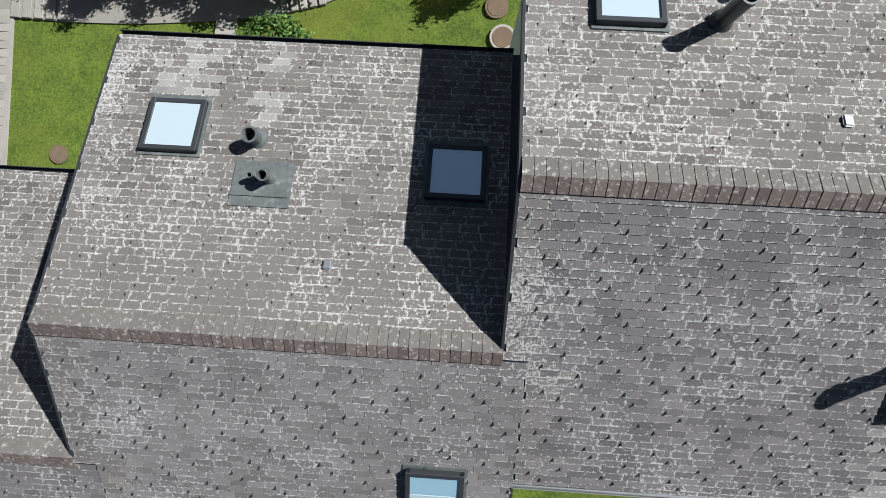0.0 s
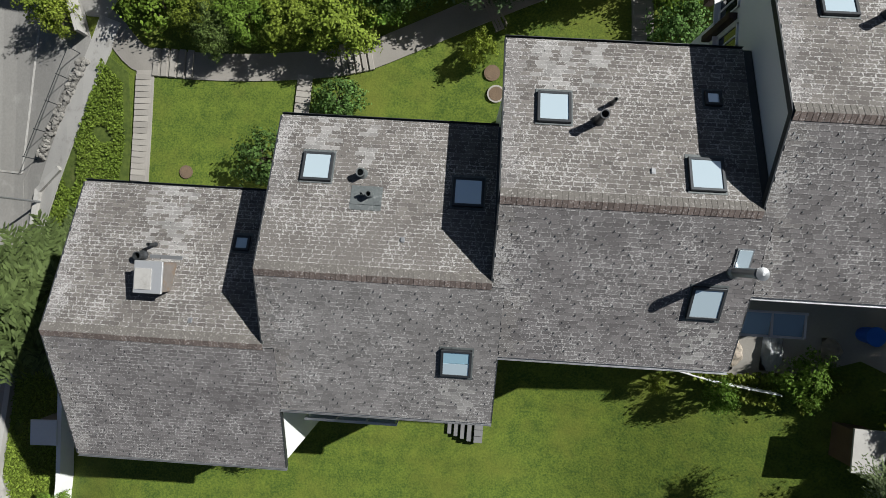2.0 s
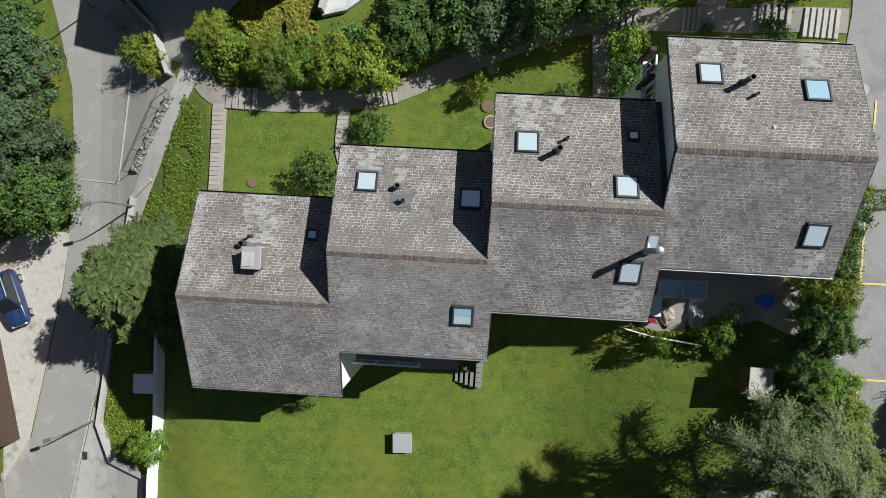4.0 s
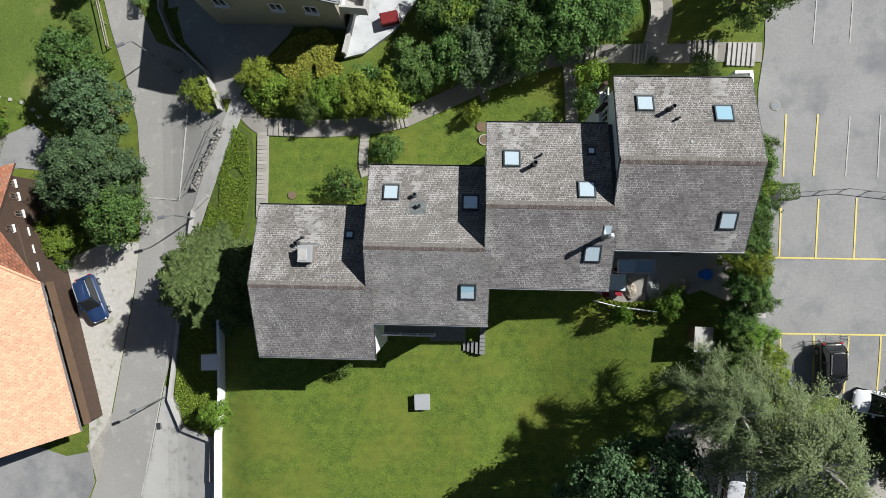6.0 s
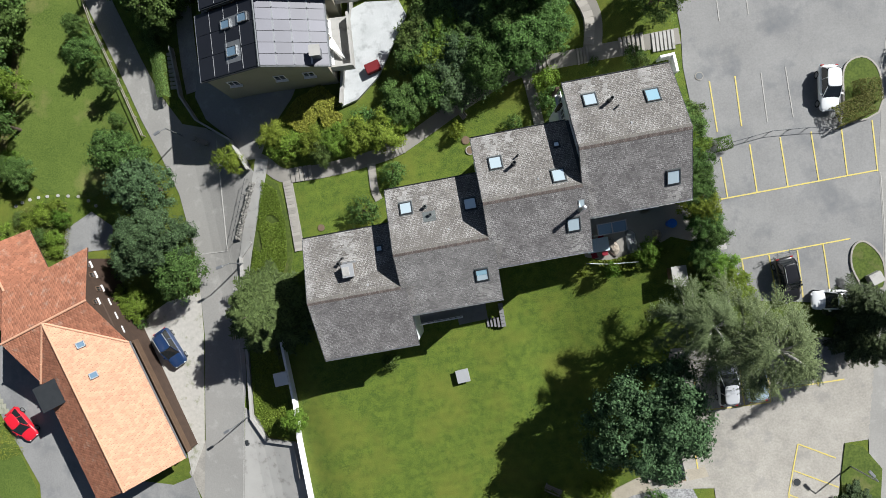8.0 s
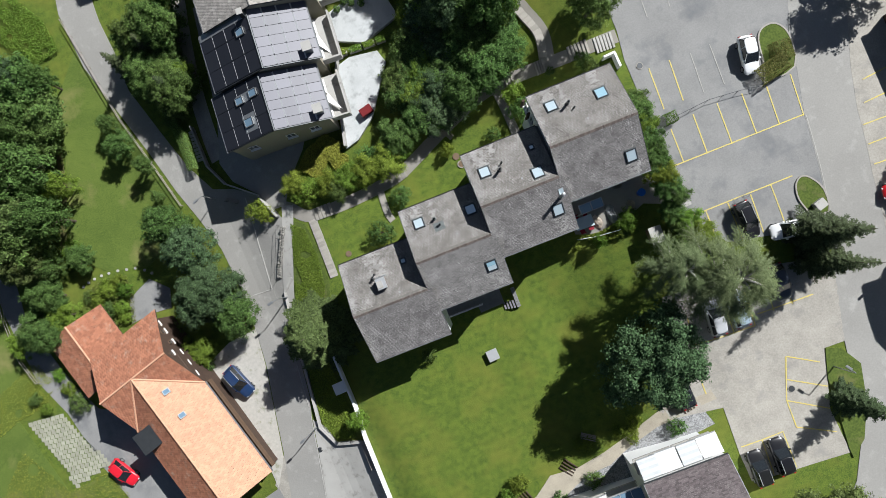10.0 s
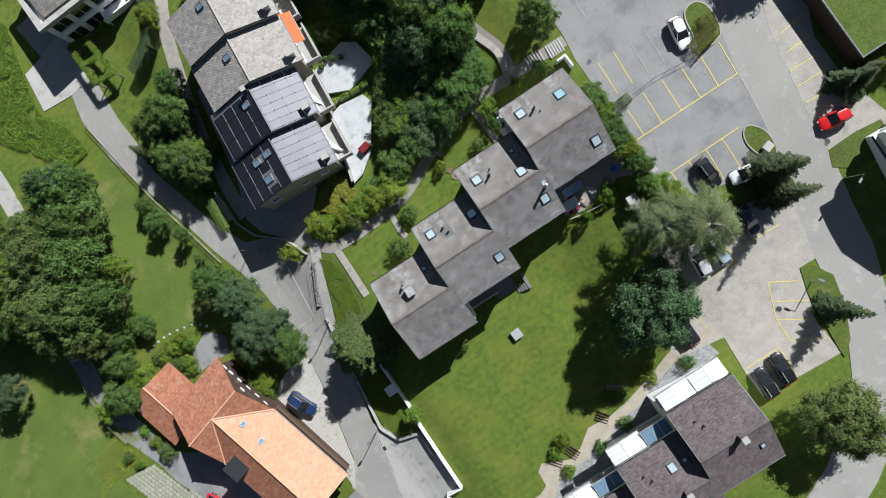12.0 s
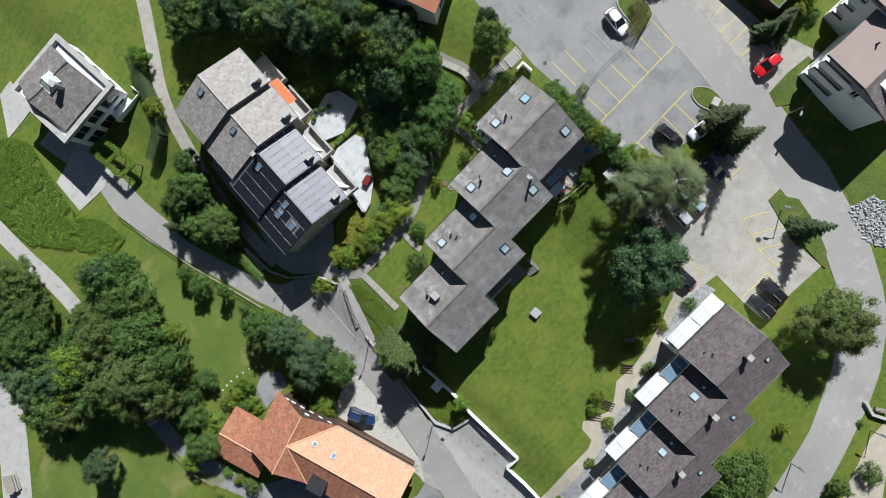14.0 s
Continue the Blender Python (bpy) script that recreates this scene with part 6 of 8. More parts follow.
plant([("G", -52.5, 46.6, 3.78, 8.0), ("G", -55.4, 42.4, 4.14, 9.0), ("G", -60.6, 40.6, 4.05, 9.0), ("M", -61.8, 34.5, 4.05, 10.0), ("G", -42.5, 35.5, 3.42, 8.0), ("G", -42.4, 31.6, 3.06, 7.0), ("B", -43.5, 38.5, 2.7, 7.0), ("G", -45.8, 29.9, 3.42, 8.0), ("G", -49.8, 30.1, 3.96, 9.0), ("O", -50.5, 25.6, 5.04, 11.0), ("G", -54.8, 30.5, 4.14, 9.0), ("M", -58.1, 31.8, 4.14, 10.0), ("O", -47.7, 22.9, 3.24, 9.0), ("O", -51.8, 21.2, 4.05, 9.0), ("G", -56.3, 26.0, 3.96, 9.0), ("O", -61.3, 27.6, 3.24, 9.0), ("B", -64.2, 30.5, 2.88, 8.0)], "trees of the western grove", 112)
plant([("G", -5.5, 49.2, 3.6, 8.0), ("M", -0.8, 45.3, 4, 9.0), ("G", 2.1, 40.4, 4, 9.0), ("M", 4.4, 35.0, 4, 9.0), ("L", -2.4, 31.6, 1.3, 2.6), ("L", -0.6, 30.6, 1.4, 2.8), ("S", -3.2, 33.4, 0.8, 1.2), ("S", -2.6, 36.0, 0.9, 1.4), ("L", 1.6, 30.4, 1.6, 3.4), ("B", 2.6, 32.8, 2.2, 4.4), ("G", 6.3, 30.7, 3.8, 8.0), ("G", 7.1, 35.5, 3.8, 8.0), ("G", 6.0, 26.0, 3.4, 6.0), ("M", 10.4, 24.9, 4, 9.0), ("G", 6.7, 21.0, 3.6, 8.0), ("G", 4.6, 16.8, 3.4, 4.6), ("M", 10.2, 29.7, 4, 9.0)], "trees of the northern grove", 113)
plant([("S", 10.3, -26.9, 1.0, 1.3), ("S", 5.9, -26.6, 0.8, 1.1), ("S", 0.5, -29.2, 1.0, 1.3), ("S", -3.6, -30.0, 0.9, 1.2), ("S", -8.6, -30.3, 0.95, 1.2), ("S", -14.3, -32.2, 0.75, 1.0), ("L", -8.7, -27.6, 0.9, 1.3), ("L", -6.9, -26.8, 1.1, 1.6), ("S", 1.0, -25.4, 1.0, 1.0), ("L", 6.6, -25.2, 0.9, 1.2), ("S", 4.9, -25.6, 0.8, 1.1), ("S", 13.2, -52.9, 0.5, 0.8)], "round shrubs in the stone bed", 114)
plant([("L", 4.6, 22.2, 2.2, 4.6), ("L", 11.0, 20.0, 2.2, 8.0), ("L", 5.5, 18.2, 2.0, 4.6), ("L", 0.2, 15.6, 2.2, 4.6), ("C", 7.0, 28.5, 2.2, 10.0), ("L", 2.7, 23.6, 1.7, 3.4), ("L", 0.5, 30.8, 1.6, 2.6), ("C", 1.4, 37.9, 2.4, 10.0), ("L", 7.7, 22.7, 1.8, 8.0), ("C", -25.4, 33.5, 1.8, 7.0), ("C", -29.7, 33.7, 1.6, 6.5), ("C", -25.0, 28.3, 1.8, 7.0)], "trees of the northern grove", 115)

# ---- cars ----
GLASS_CAR = glass("car_glass", (0.015, 0.018, 0.02), 0.04)
RUBBER = material("tyre_rubber", (0.025, 0.025, 0.025), (0.02, 0.02, 0.02), rough=0.9)
RIM = material("alloy_rim", (0.45, 0.46, 0.47), (0.38, 0.39, 0.40), rough=0.35, metal=0.8)
LAMPGLASS = glass("headlight_glass", (0.6, 0.62, 0.65), 0.1)
REDLAMP = glass("tail_light_glass", (0.35, 0.02, 0.02), 0.15)


def paint(name, c):
    m = bpy.data.materials.new(name)
    m.use_nodes = True
    b = m.node_tree.nodes["Principled BSDF"]
    b.inputs["Base Color"].default_value = (*c, 1)
    b.inputs["Roughness"].default_value = 0.3
    b.inputs["Coat Weight"].default_value = 0.8
    return m


def loft(bm, rows, caps=True):
    """Skins closed rings of points."""
    rings = [[bm.verts.new(p) for p in r] for r in rows]
    n = len(rings[0])
    for a, b in zip(rings, rings[1:]):
        for i in range(n):
            bm.faces.new((a[i], a[(i + 1) % n], b[(i + 1) % n], b[i]))
    if caps:
        bm.faces.new(rings[0][::-1])
        bm.faces.new(rings[-1])


def ring(x, w, z0, z1, k=0.78):
    return [(x, -w, z0), (x, -w * 1.02, (z0 + z1) / 2), (x, -w * 0.97, z1 - 0.08), (x, -w * k, z1), (x, 0, z1 + 0.025), (x, w * k, z1), (x, w * 0.97, z1 - 0.08), (x, w * 1.02, (z0 + z1) / 2), (x, w, z0)]


def rounded(ob, levels=2):
    """Smooth pressed metal."""
    for p in ob.data.polygons:
        p.use_smooth = True
    sub = ob.modifiers.new("smooth", "SUBSURF")
    sub.levels = sub.render_levels = levels


def car(x, y, heading, colour, label, length=4.3, width=1.78, tall=1.45, estate=True, roof_rails=False, rack=False):
    """A parked car facing its heading (degrees from +x)."""
    z = land(x, y) + 0.07
    ax, ay = math.cos(radians(heading)), math.sin(radians(heading))
    sx = land(x + ax * 1.3, y + ay * 1.3) - land(x - ax * 1.3, y - ay * 1.3)
    c = thing("car", pose(x, y, z, 0, -math.degrees(math.atan2(sx, 2.6)), heading), label, "car", "parked cars")
    col = paint("car_paint", colour)
    L, W = length * 0.46, width * 0.465
    deck_z = tall * 0.60
    bm = bmesh.new()
    loft(bm, [ring(-L, W * 0.72, 0.42, deck_z - 0.14), ring(-L + 0.12, W * 0.90, 0.28, deck_z - 0.02), ring(-L * 0.8, W * 0.98, 0.22, deck_z), ring(-L * 0.3, W, 0.2, deck_z), ring(L * 0.3, W, 0.2, deck_z), ring(L * 0.45, W * 0.99, 0.2, deck_z - 0.04), ring(L * 0.8, W * 0.95, 0.22, deck_z - 0.16), ring(L - 0.12, W * 0.84, 0.28, deck_z - 0.26), ring(L, W * 0.62, 0.40, deck_z - 0.36)])
    rounded(part("body", bm, col, c))
    rear = -L + (0.22 if estate else 0.75)
    rr = rear + (0.30 if estate else 0.75)
    fr, fw = L * 0.06, L * 0.46
    bm = bmesh.new()
    b = [(rear, W * 0.84, deck_z - 0.03), (fw, W * 0.86, deck_z - 0.06)]
    t = [(rr, W * 0.70, tall - 0.02), (fr, W * 0.72, tall - 0.01)]
    low = [bm.verts.new(p) for p in ((b[0][0], -b[0][1], b[0][2]), (b[1][0], -b[1][1], b[1][2]), (b[1][0], b[1][1], b[1][2]), (b[0][0], b[0][1], b[0][2]))]
    up = [bm.verts.new(p) for p in ((t[0][0], -t[0][1], t[0][2]), (t[1][0], -t[1][1], t[1][2]), (t[1][0], t[1][1], t[1][2]), (t[0][0], t[0][1], t[0][2]))]
    for i in range(4):
        j = (i + 1) % 4
        bm.faces.new((low[i], low[j], up[j], up[i]))
    bm.faces.new(up)
    bmesh.ops.bevel(bm, geom=[e for e in bm.edges if not e.is_boundary], offset=0.06, segments=2, affect="EDGES")
    part("window_glass", bm, GLASS_CAR, c, "dark tinted glass")
    bm = bmesh.new()
    loft(bm, [[(xx, -w, tall - 0.055), (xx, -w, tall - 0.01), (xx, -w * 0.6, tall + 0.022), (xx, w * 0.6, tall + 0.022), (xx, w, tall - 0.01), (xx, w, tall - 0.055)] for xx, w in ((rr - 0.06, W * 0.66), (rr + 0.2, W * 0.74), (fr - 0.2, W * 0.75), (fr + 0.03, W * 0.70))])
    rounded(part("car_roof", bm, col, c), 1)
    for s in (-1, 1):
        for pa, pb in (((fw - 0.02, s * W * 0.86, deck_z - 0.04), (fr + 0.02, s * W * 0.73, tall - 0.02)), ((rear, s * W * 0.84, deck_z), (rr, s * W * 0.70, tall - 0.02)), (((fr + rr) / 2, s * W * 0.865, deck_z - 0.02), ((fr + rr) / 2, s * W * 0.72, tall - 0.02))):
            bm = bmesh.new()
            tube(bm, pa, pb, 0.036, n=6)
            part("window_pillar", bm, col, c)
    for s in (-1, 1):
        part("mirror", boxes(((fw - 0.38, s * W * 1.0 - 0.1, deck_z - 0.02), (fw - 0.24, s * W * 1.0 + 0.1, deck_z + 0.12))), col, c)
        bm = bmesh.new()
        tube(bm, (L - 0.22, s * W * 0.6, deck_z - 0.36), (L - 0.02, s * W * 0.56, deck_z - 0.42), 0.09, 0.1, 8)
        part("headlight", bm, LAMPGLASS, c)
        part("tail_light", boxes(((-L + 0.02, s * W * 0.72 - 0.1, deck_z - 0.22), (-L + 0.1, s * W * 0.72 + 0.1, deck_z - 0.05))), REDLAMP, c)
        for wx in (-L * 0.62, L * 0.64):
            wh_ = new("wheel")
            wh_.parent = c
            wh_.matrix_basis = Matrix.Translation((wx, s * (W - 0.1), 0.31))
            bm = bmesh.new()
            tube(bm, (0, -0.11, 0), (0, 0.11, 0), 0.31, n=16)
            part("tyre", bm, RUBBER, wh_)
            bm = bmesh.new()
            tube(bm, (0, s * 0.09, 0), (0, s * 0.118, 0), 0.21, n=12)
            part("rim", bm, RIM, wh_)
        if roof_rails:
            bm = bmesh.new()
            tube(bm, (rr + 0.1, s * W * 0.66, tall + 0.06), (fr - 0.1, s * W * 0.68, tall + 0.06), 0.025, n=6)
            for xx in (rr + 0.12, fr - 0.12):
                tube(bm, (xx, s * W * 0.66, tall - 0.02), (xx, s * W * 0.66, tall + 0.06), 0.025, n=6)
            part("roof_rail", bm, ALU, c)
    if rack:
        bm = bmesh.new()
        for k in range(3):
            tube(bm, (-L - 0.15 - 0.16 * k, -0.75, 0.9), (-L - 0.15 - 0.16 * k, 0.75, 0.95), 0.02, n=6)
        for s in (-0.5, 0.5):
            tube(bm, (-L + 0.1, s, 0.8), (-L - 0.55, s, 0.85), 0.025, n=6)
            for k in range(2):
                for i in range(12):
                    a0, a1 = i * math.tau / 12, (i + 1) * math.tau / 12
                    q = -L - 0.2 - 0.2 * k
                    tube(bm, (q, s + 0.32 * math.cos(a0), 1.15 + 0.32 * math.sin(a0)), (q, s + 0.32 * math.cos(a1), 1.15 + 0.32 * math.sin(a1)), 0.015, n=4)
        part("bicycle_rack", bm, METAL, c, "rear rack with bicycles")
    return c


car(30.5, 4.4, -101, (0.72, 0.73, 0.74), "white car parked beside a hedge", 4.1, 1.72)
car(24.0, -10.1, -88, (0.012, 0.012, 0.014), "black estate car with a rear bicycle rack", 4.2, 1.7, 1.5, True, True, True)
car(27.3, -12.6, 169, (0.7, 0.71, 0.72), "white car half under a spruce", 3.7)
car(24.8, -17.0, -89, (0.02, 0.024, 0.035), "dark blue car in tree shade", 4.2)
car(17.9, -17.7, 84, (0.45, 0.46, 0.48), "silver car under a birch", 4.4, 1.8, 1.5)
car(20.2, -17.9, 88, (0.30, 0.38, 0.45), "pale blue car under a birch", 4.2)
car(18.4, -33.2, 86, (0.010, 0.010, 0.012), "black car with roof rails on the lower lot", 4.2, 1.8, 1.5, True, True)
car(16.0, -33.6, 87, (0.012, 0.012, 0.013), "black car with roof rails on the lower lot", 4.1, 1.8, 1.5, True, True)
car(38.5, -13.3, 171, (0.50, 0.008, 0.012), "bright red car on the parking strip", 3.9, 1.72)
car(-32.6, -5.1, -68, (0.012, 0.032, 0.09), "dark blue van with roof rails on gravel", 4.5, 1.85, 1.75, True, True)

car(-50.7, -9.6, -60, (0.60, 0.015, 0.03), "bright red car on the farmhouse lane", 4.2)
car(12.3, -23.6, 90, (0.015, 0.016, 0.02), "dark car under a maple", 4.3)

# ---- lot lines ----


def line_on(parent_name, segs, mat, width=0.11, rise=0.075):
    par = bpy.data.objects[parent_name]
    for a, b in segs:
        n = max(2, int(math.hypot(b[0] - a[0], b[1] - a[1])))
        bm = bmesh.new()
        d = Vector((b[0] - a[0], b[1] - a[1])).normalized()
        s = Vector((-d.y, d.x)) * width / 2
        prev = None
        for i in range(n + 1):
            x, y = a[0] + (b[0] - a[0]) * i / n, a[1] + (b[1] - a[1]) * i / n
            v = [bm.verts.new((x + q * s.x, y + q * s.y, land(x, y) + rise)) for q in (1, -1)]
            if prev:
                f = bm.faces.new((prev[0], prev[1], v[1], v[0]))
            prev = v
        bmesh.ops.recalc_face_normals(bm, faces=bm.faces[:])
        for f in bm.faces:
            if f.normal.z < 0:
                f.normal_flip()
        part("bay_line", bm, mat, par)


line_on("parking_lot", [((19.6, -2.5), (33.1, -3.0)), ((21.2, 0.9), (21.0, -2.5)), ((23.7, 1.4), (23.4, -2.6)), ((26.2, 1.4), (25.9, -2.8)), ((28.7, 1.3), (28.4, -2.8)), ((31.1, 1.0), (30.7, -2.9)), ((33.6, 1.1), (33.1, -3.1))], YELLOW)
line_on("parking_lot", [((19.3, -7.7), (29.8, -8.0)), ((21.0, -7.8), (20.9, -11)), ((23.2, -7.9), (23.2, -12.0)), ((25.5, -8.0), (25.3, -12.0)), ((27.6, -8.0), (27.5, -12.1)), ((21.7, 7.3), (21.4, 3.0)), ((23.8, 7.2), (23.4, 3.0))], YELLOW)
line_on("parking_lot", [((25.9, 7.0), (25.5, 2.9)), ((27.9, 7.0), (27.6, 2.8)), ((24, 16), (23.6, 12)), ((26.4, 16), (26.0, 12)), ((33.3, -3.2), (31.9, -12.6)), ((35.8, 6.4), (33.7, 1.4))], WHITEPAINT, 0.08)
line_on("parking_strip", [((38.6, -4.3), (41.6, -4.2)), ((37.7, -6.2), (41.3, -6.4)), ((37.4, -8.1), (41.2, -8.3)), ((37.2, -10.1), (40.9, -10.4)), ((39.4, -2.2), (42.3, -2.0))], YELLOW, rise=0.095)
line_on("lower_parking_lot", [((15.4, -20.0), (21.4, -20.4)), ((22.0, -19.4), (27.7, -19.7)), ((21.4, -20.4), (21.6, -16.8)), ((23.6, -19.7), (23.7, -16.2)), ((25.5, -19.8), (25.7, -16.5)), ((15.4, -20.0), (15.6, -17.1)), ((19.2, -20.2), (19.3, -16.9)), ((17.3, -20.1), (17.4, -17))], YELLOW, rise=0.085)
line_on("lower_parking_lot", [((23.0, -24.5), (25.8, -26.3)), ((23.0, -24.5), (21.3, -28.6)), ((21.3, -28.6), (21.1, -31.4)), ((22.2, -26.7), (25.5, -28.8)), ((21.3, -28.6), (24.8, -30.9)), ((21.1, -31.4), (24.5, -33.3)), ((15.4, -31.3), (19.7, -31.3)), ((19.7, -31.3), (19.5, -35.1)), ((17.5, -31.3), (17.2, -35.0)), ((14.5, -23.2), (14.4, -25.1))], YELLOW, rise=0.085)
line_on("road_west", [((-24.6, -0.6), (-26.0, -11)), ((-26.2, -12), (-28.6, -22))], WHITEPAINT, 0.1, 0.085)
line_on("road_west", [((-22.9, 14.0), (-23.6, 9.0)), ((-23.6, 9.0), (-24.4, 3.2)), ((-28.1, 3.6), (-24.4, 3.2))], WHITEPAINT, 0.12, 0.085)

# ---- green islands and kerbs ----


def island(pts, label, curb=True):
    if curb:
        pts = curve_pts(list(pts) + [pts[0]], 3)[:-1]
    ob = sheet("planted_island", pts, MEADOW, label, "planting", rise=0.16)
    if curb:
        bm = bmesh.new()
        n = len(pts)
        for i in range(n):
            a, b = Vector(pts[i]), Vector(pts[(i + 1) % n])
            d = (b - a).normalized()
            s = Vector((-d.y, d.x)) * 0.07
            za, zb = land(*a) + 0.19, land(*b) + 0.19
            v = [(a.x - s.x, a.y - s.y, za), (b.x - s.x, b.y - s.y, zb), (b.x + s.x, b.y + s.y, zb), (a.x + s.x, a.y + s.y, za)]
            slab(bm, v, 0.3)
        k = mesh_ob("kerb", bm, SLAB)
        tagged(k, "grey concrete kerb round a planted island", "kerb", kind="structure")
    return ob


island([(30.0, -12.0), (29.5, -10.4), (29.7, -9.0), (30.4, -8.4), (31.2, -8.8), (32.0, -10.4), (31.7, -12.6)], "grass island with a stone block")
island([(31.0, 1.3), (34.2, 1.6), (35.0, 4.6), (34.3, 6.2), (33.0, 6.3), (32.2, 5.4), (31.7, 3.0)], "grass island beside the road")
island([(26.8, -25.2), (28.2, -25.8), (29.3, -27.9), (28.3, -31.5), (26.6, -34.9), (24.9, -36.3), (24.9, -35.2), (25.8, -28.1)], "rough grass verge with a spruce", False)
sheet("bank", [(-18.7, 9.2), (-17.3, 8.1), (-17.0, 4.5), (-17.4, 1.0), (-18.8, -2.4), (-22.2, -2.0), (-22.9, -0.3), (-21.2, 3.3), (-19.9, 7.0)], MEADOW, "bank with dense ground cover", "planting", rise=0.04)
sheet("meadow", [(-35.0, 40), (-34.4, 34), (-33.7, 28.8), (-32.3, 22.8), (-31.0, 16.7), (-33, 14), (-38, 12), (-43, 13.5), (-47, 17), (-43, 26), (-40, 35)], material("dry_meadow", (0.118, 0.162, 0.030), (0.060, 0.098, 0.016), bite=2.2, scale=0.25, grain=7.0, rough=0.95, bump=0.8, spot=(0.20, 0.19, 0.07), spot_scale=0.16, spot_cut=(0.52, 0.72)), "grassy orchard meadow with bare streaks", "meadow", rise=0.03)

# ---- walls, steps, fences ----


def wall_run(name, pts, wide, tall, mat, label, category="wall", sink=0.6):
    bm = bmesh.new()
    for a, b in zip(pts, pts[1:]):
        a, b = Vector(a), Vector(b)
        d = (b - a).normalized()
        s = Vector((-d.y, d.x)) * wide / 2
        n = max(1, int((b - a).length / 1.5))
        for i in range(n):
            p, q = a.lerp(b, i / n) - d * (0.0 if i else 0.05), a.lerp(b, (i + 1) / n) + d * (0.05 if i == n - 1 else 0)
            zp, zq = land(*p) + tall, land(*q) + tall
            slab(bm, [(p.x - s.x, p.y - s.y, zp), (q.x - s.x, q.y - s.y, zq), (q.x + s.x, q.y + s.y, zq), (p.x + s.x, p.y + s.y, zp)], tall + sink)
    return tagged(mesh_ob(name, bm, mat), label, category, kind="structure")


wall_run("garden_wall", [(-20.2, -6.6), (-20.2, -12.6), (-20.6, -16), (-20.8, -25.0), (-23.0, -25.0), (-23.0, -28.5), (-23.6, -36)], 0.22, 1.1, RENDERWALL, "white rendered garden wall along the driveway", sink=2.5)
wall_run("kerb_wall", [(-24.0, -2.5), (-24.5, -6.9), (-25.2, -11.2), (-25.6, -13.6), (-24.4, -16.0), (-21.4, -16.6)], 0.30, 0.45, CONCRETE, "low concrete wall round a planted bank")
wall_run("kerb_wall", [(-21.4, 3.3), (-22.9, 2.2), (-23.5, -0.7), (-22.9, -2.6)], 0.28, 0.35, CONCRETE, "low pale concrete kerb wall")
wall_run("yard_wall", [(-25.6, 24.3), (-25.7, 19.3), (-24.5, 16.5), (-21.1, 13.4), (-19.9, 10.2)], 0.16, 0.9, CONCRETE, "thin concrete wall along the villa yard")
wall_run("terrace_wall", [(-9.5, 13.9), (-8.1, 19.0), (-6.2, 24.0)], 0.25, 1.2, CONCRETE, "pale concrete edge of the terrace")

# dry stone wall of single stones
sw = thing("stone_wall", Matrix(), "low wall of rough pale stones beside the footway", "wall", kind="structure")
rng = random.Random(77)
STONE = material("rough_stone", (0.24, 0.23, 0.21), (0.14, 0.135, 0.125), scale=4.0, grain=20.0, rough=0.9, bump=0.6, per_object=0.3)


def stone_mesh(seed, r, mat=None):
    g = random.Random(seed)
    bm = bmesh.new()
    bmesh.ops.create_icosphere(bm, subdivisions=1, radius=r)
    for v in bm.verts:
        v.co = Vector((v.co.x * g.uniform(0.8, 1.3), v.co.y * g.uniform(0.7, 1.2), v.co.z * g.uniform(0.6, 0.9)))
    me = bpy.data.meshes.new("stone")
    bm.to_mesh(me)
    bm.free()
    me.materials.append(mat or STONE)
    return me


STONES = [stone_mesh(500 + i, 0.15) for i in range(5)]
for i in range(110):
    f = (i // 2 + rng.random() * 0.6) / 55
    p = Vector((-19.9, 8.9)).lerp(Vector((-22.9, 4.0)), f)
    s = 0.13 if i % 2 else -0.13
    ob = new("stone", rng.choice(STONES))
    ob.parent = sw
    x, y = p.x + s * 0.85, p.y - s * 0.5
    ob.matrix_basis = Matrix.Translation((x, y, land(x, y) + 0.24 + rng.uniform(-0.05, 0.06))) @ Euler((rng.random(), rng.random(), rng.random() * 6)).to_matrix().to_4x4() @ Matrix.Diagonal((*(rng.uniform(0.8, 1.25),) * 3, 1))
for i in range(80):
    f = rng.random()
    p = Vector((-19.9, 8.9)).lerp(Vector((-22.9, 4.0)), f)
    s = rng.uniform(-0.24, 0.24)
    ob = new("stone", rng.choice(STONES))
    ob.parent = sw
    x, y = p.x + s * 0.85, p.y - s * 0.5
    ob.matrix_basis = Matrix.Translation((x, y, land(x, y) + rng.uniform(0.02, 0.2))) @ Matrix.Rotation(rng.random() * 6, 4, "Z")


def stairs(a, b, wide, n, up, label):
    """A short flight from a to b on the ground, n treads."""
    a, b = Vector(a), Vector(b)
    d = (b - a).normalized()
    L = (b - a).length
    ob = thing("garden_steps", pose(a.x, a.y, land(*a), 0, 0, math.degrees(math.atan2(d.y, d.x))), label, "steps", "flights of the footpath")
    h = land(*b) - land(*a)
    for i in range(n):
        z = h * (i + 1) / n + 0.13
        bm = boxes(((L * i / n, -wide / 2, z - 0.30), (L * i / n + min(0.36, L / n * 0.72), wide / 2, z)))
        bmesh.ops.bevel(bm, geom=bm.edges[:], offset=0.015, segments=1, affect="EDGES")
        part("tread", bm, CONCRETE if "pale" in label else SLAB, ob)
    return ob


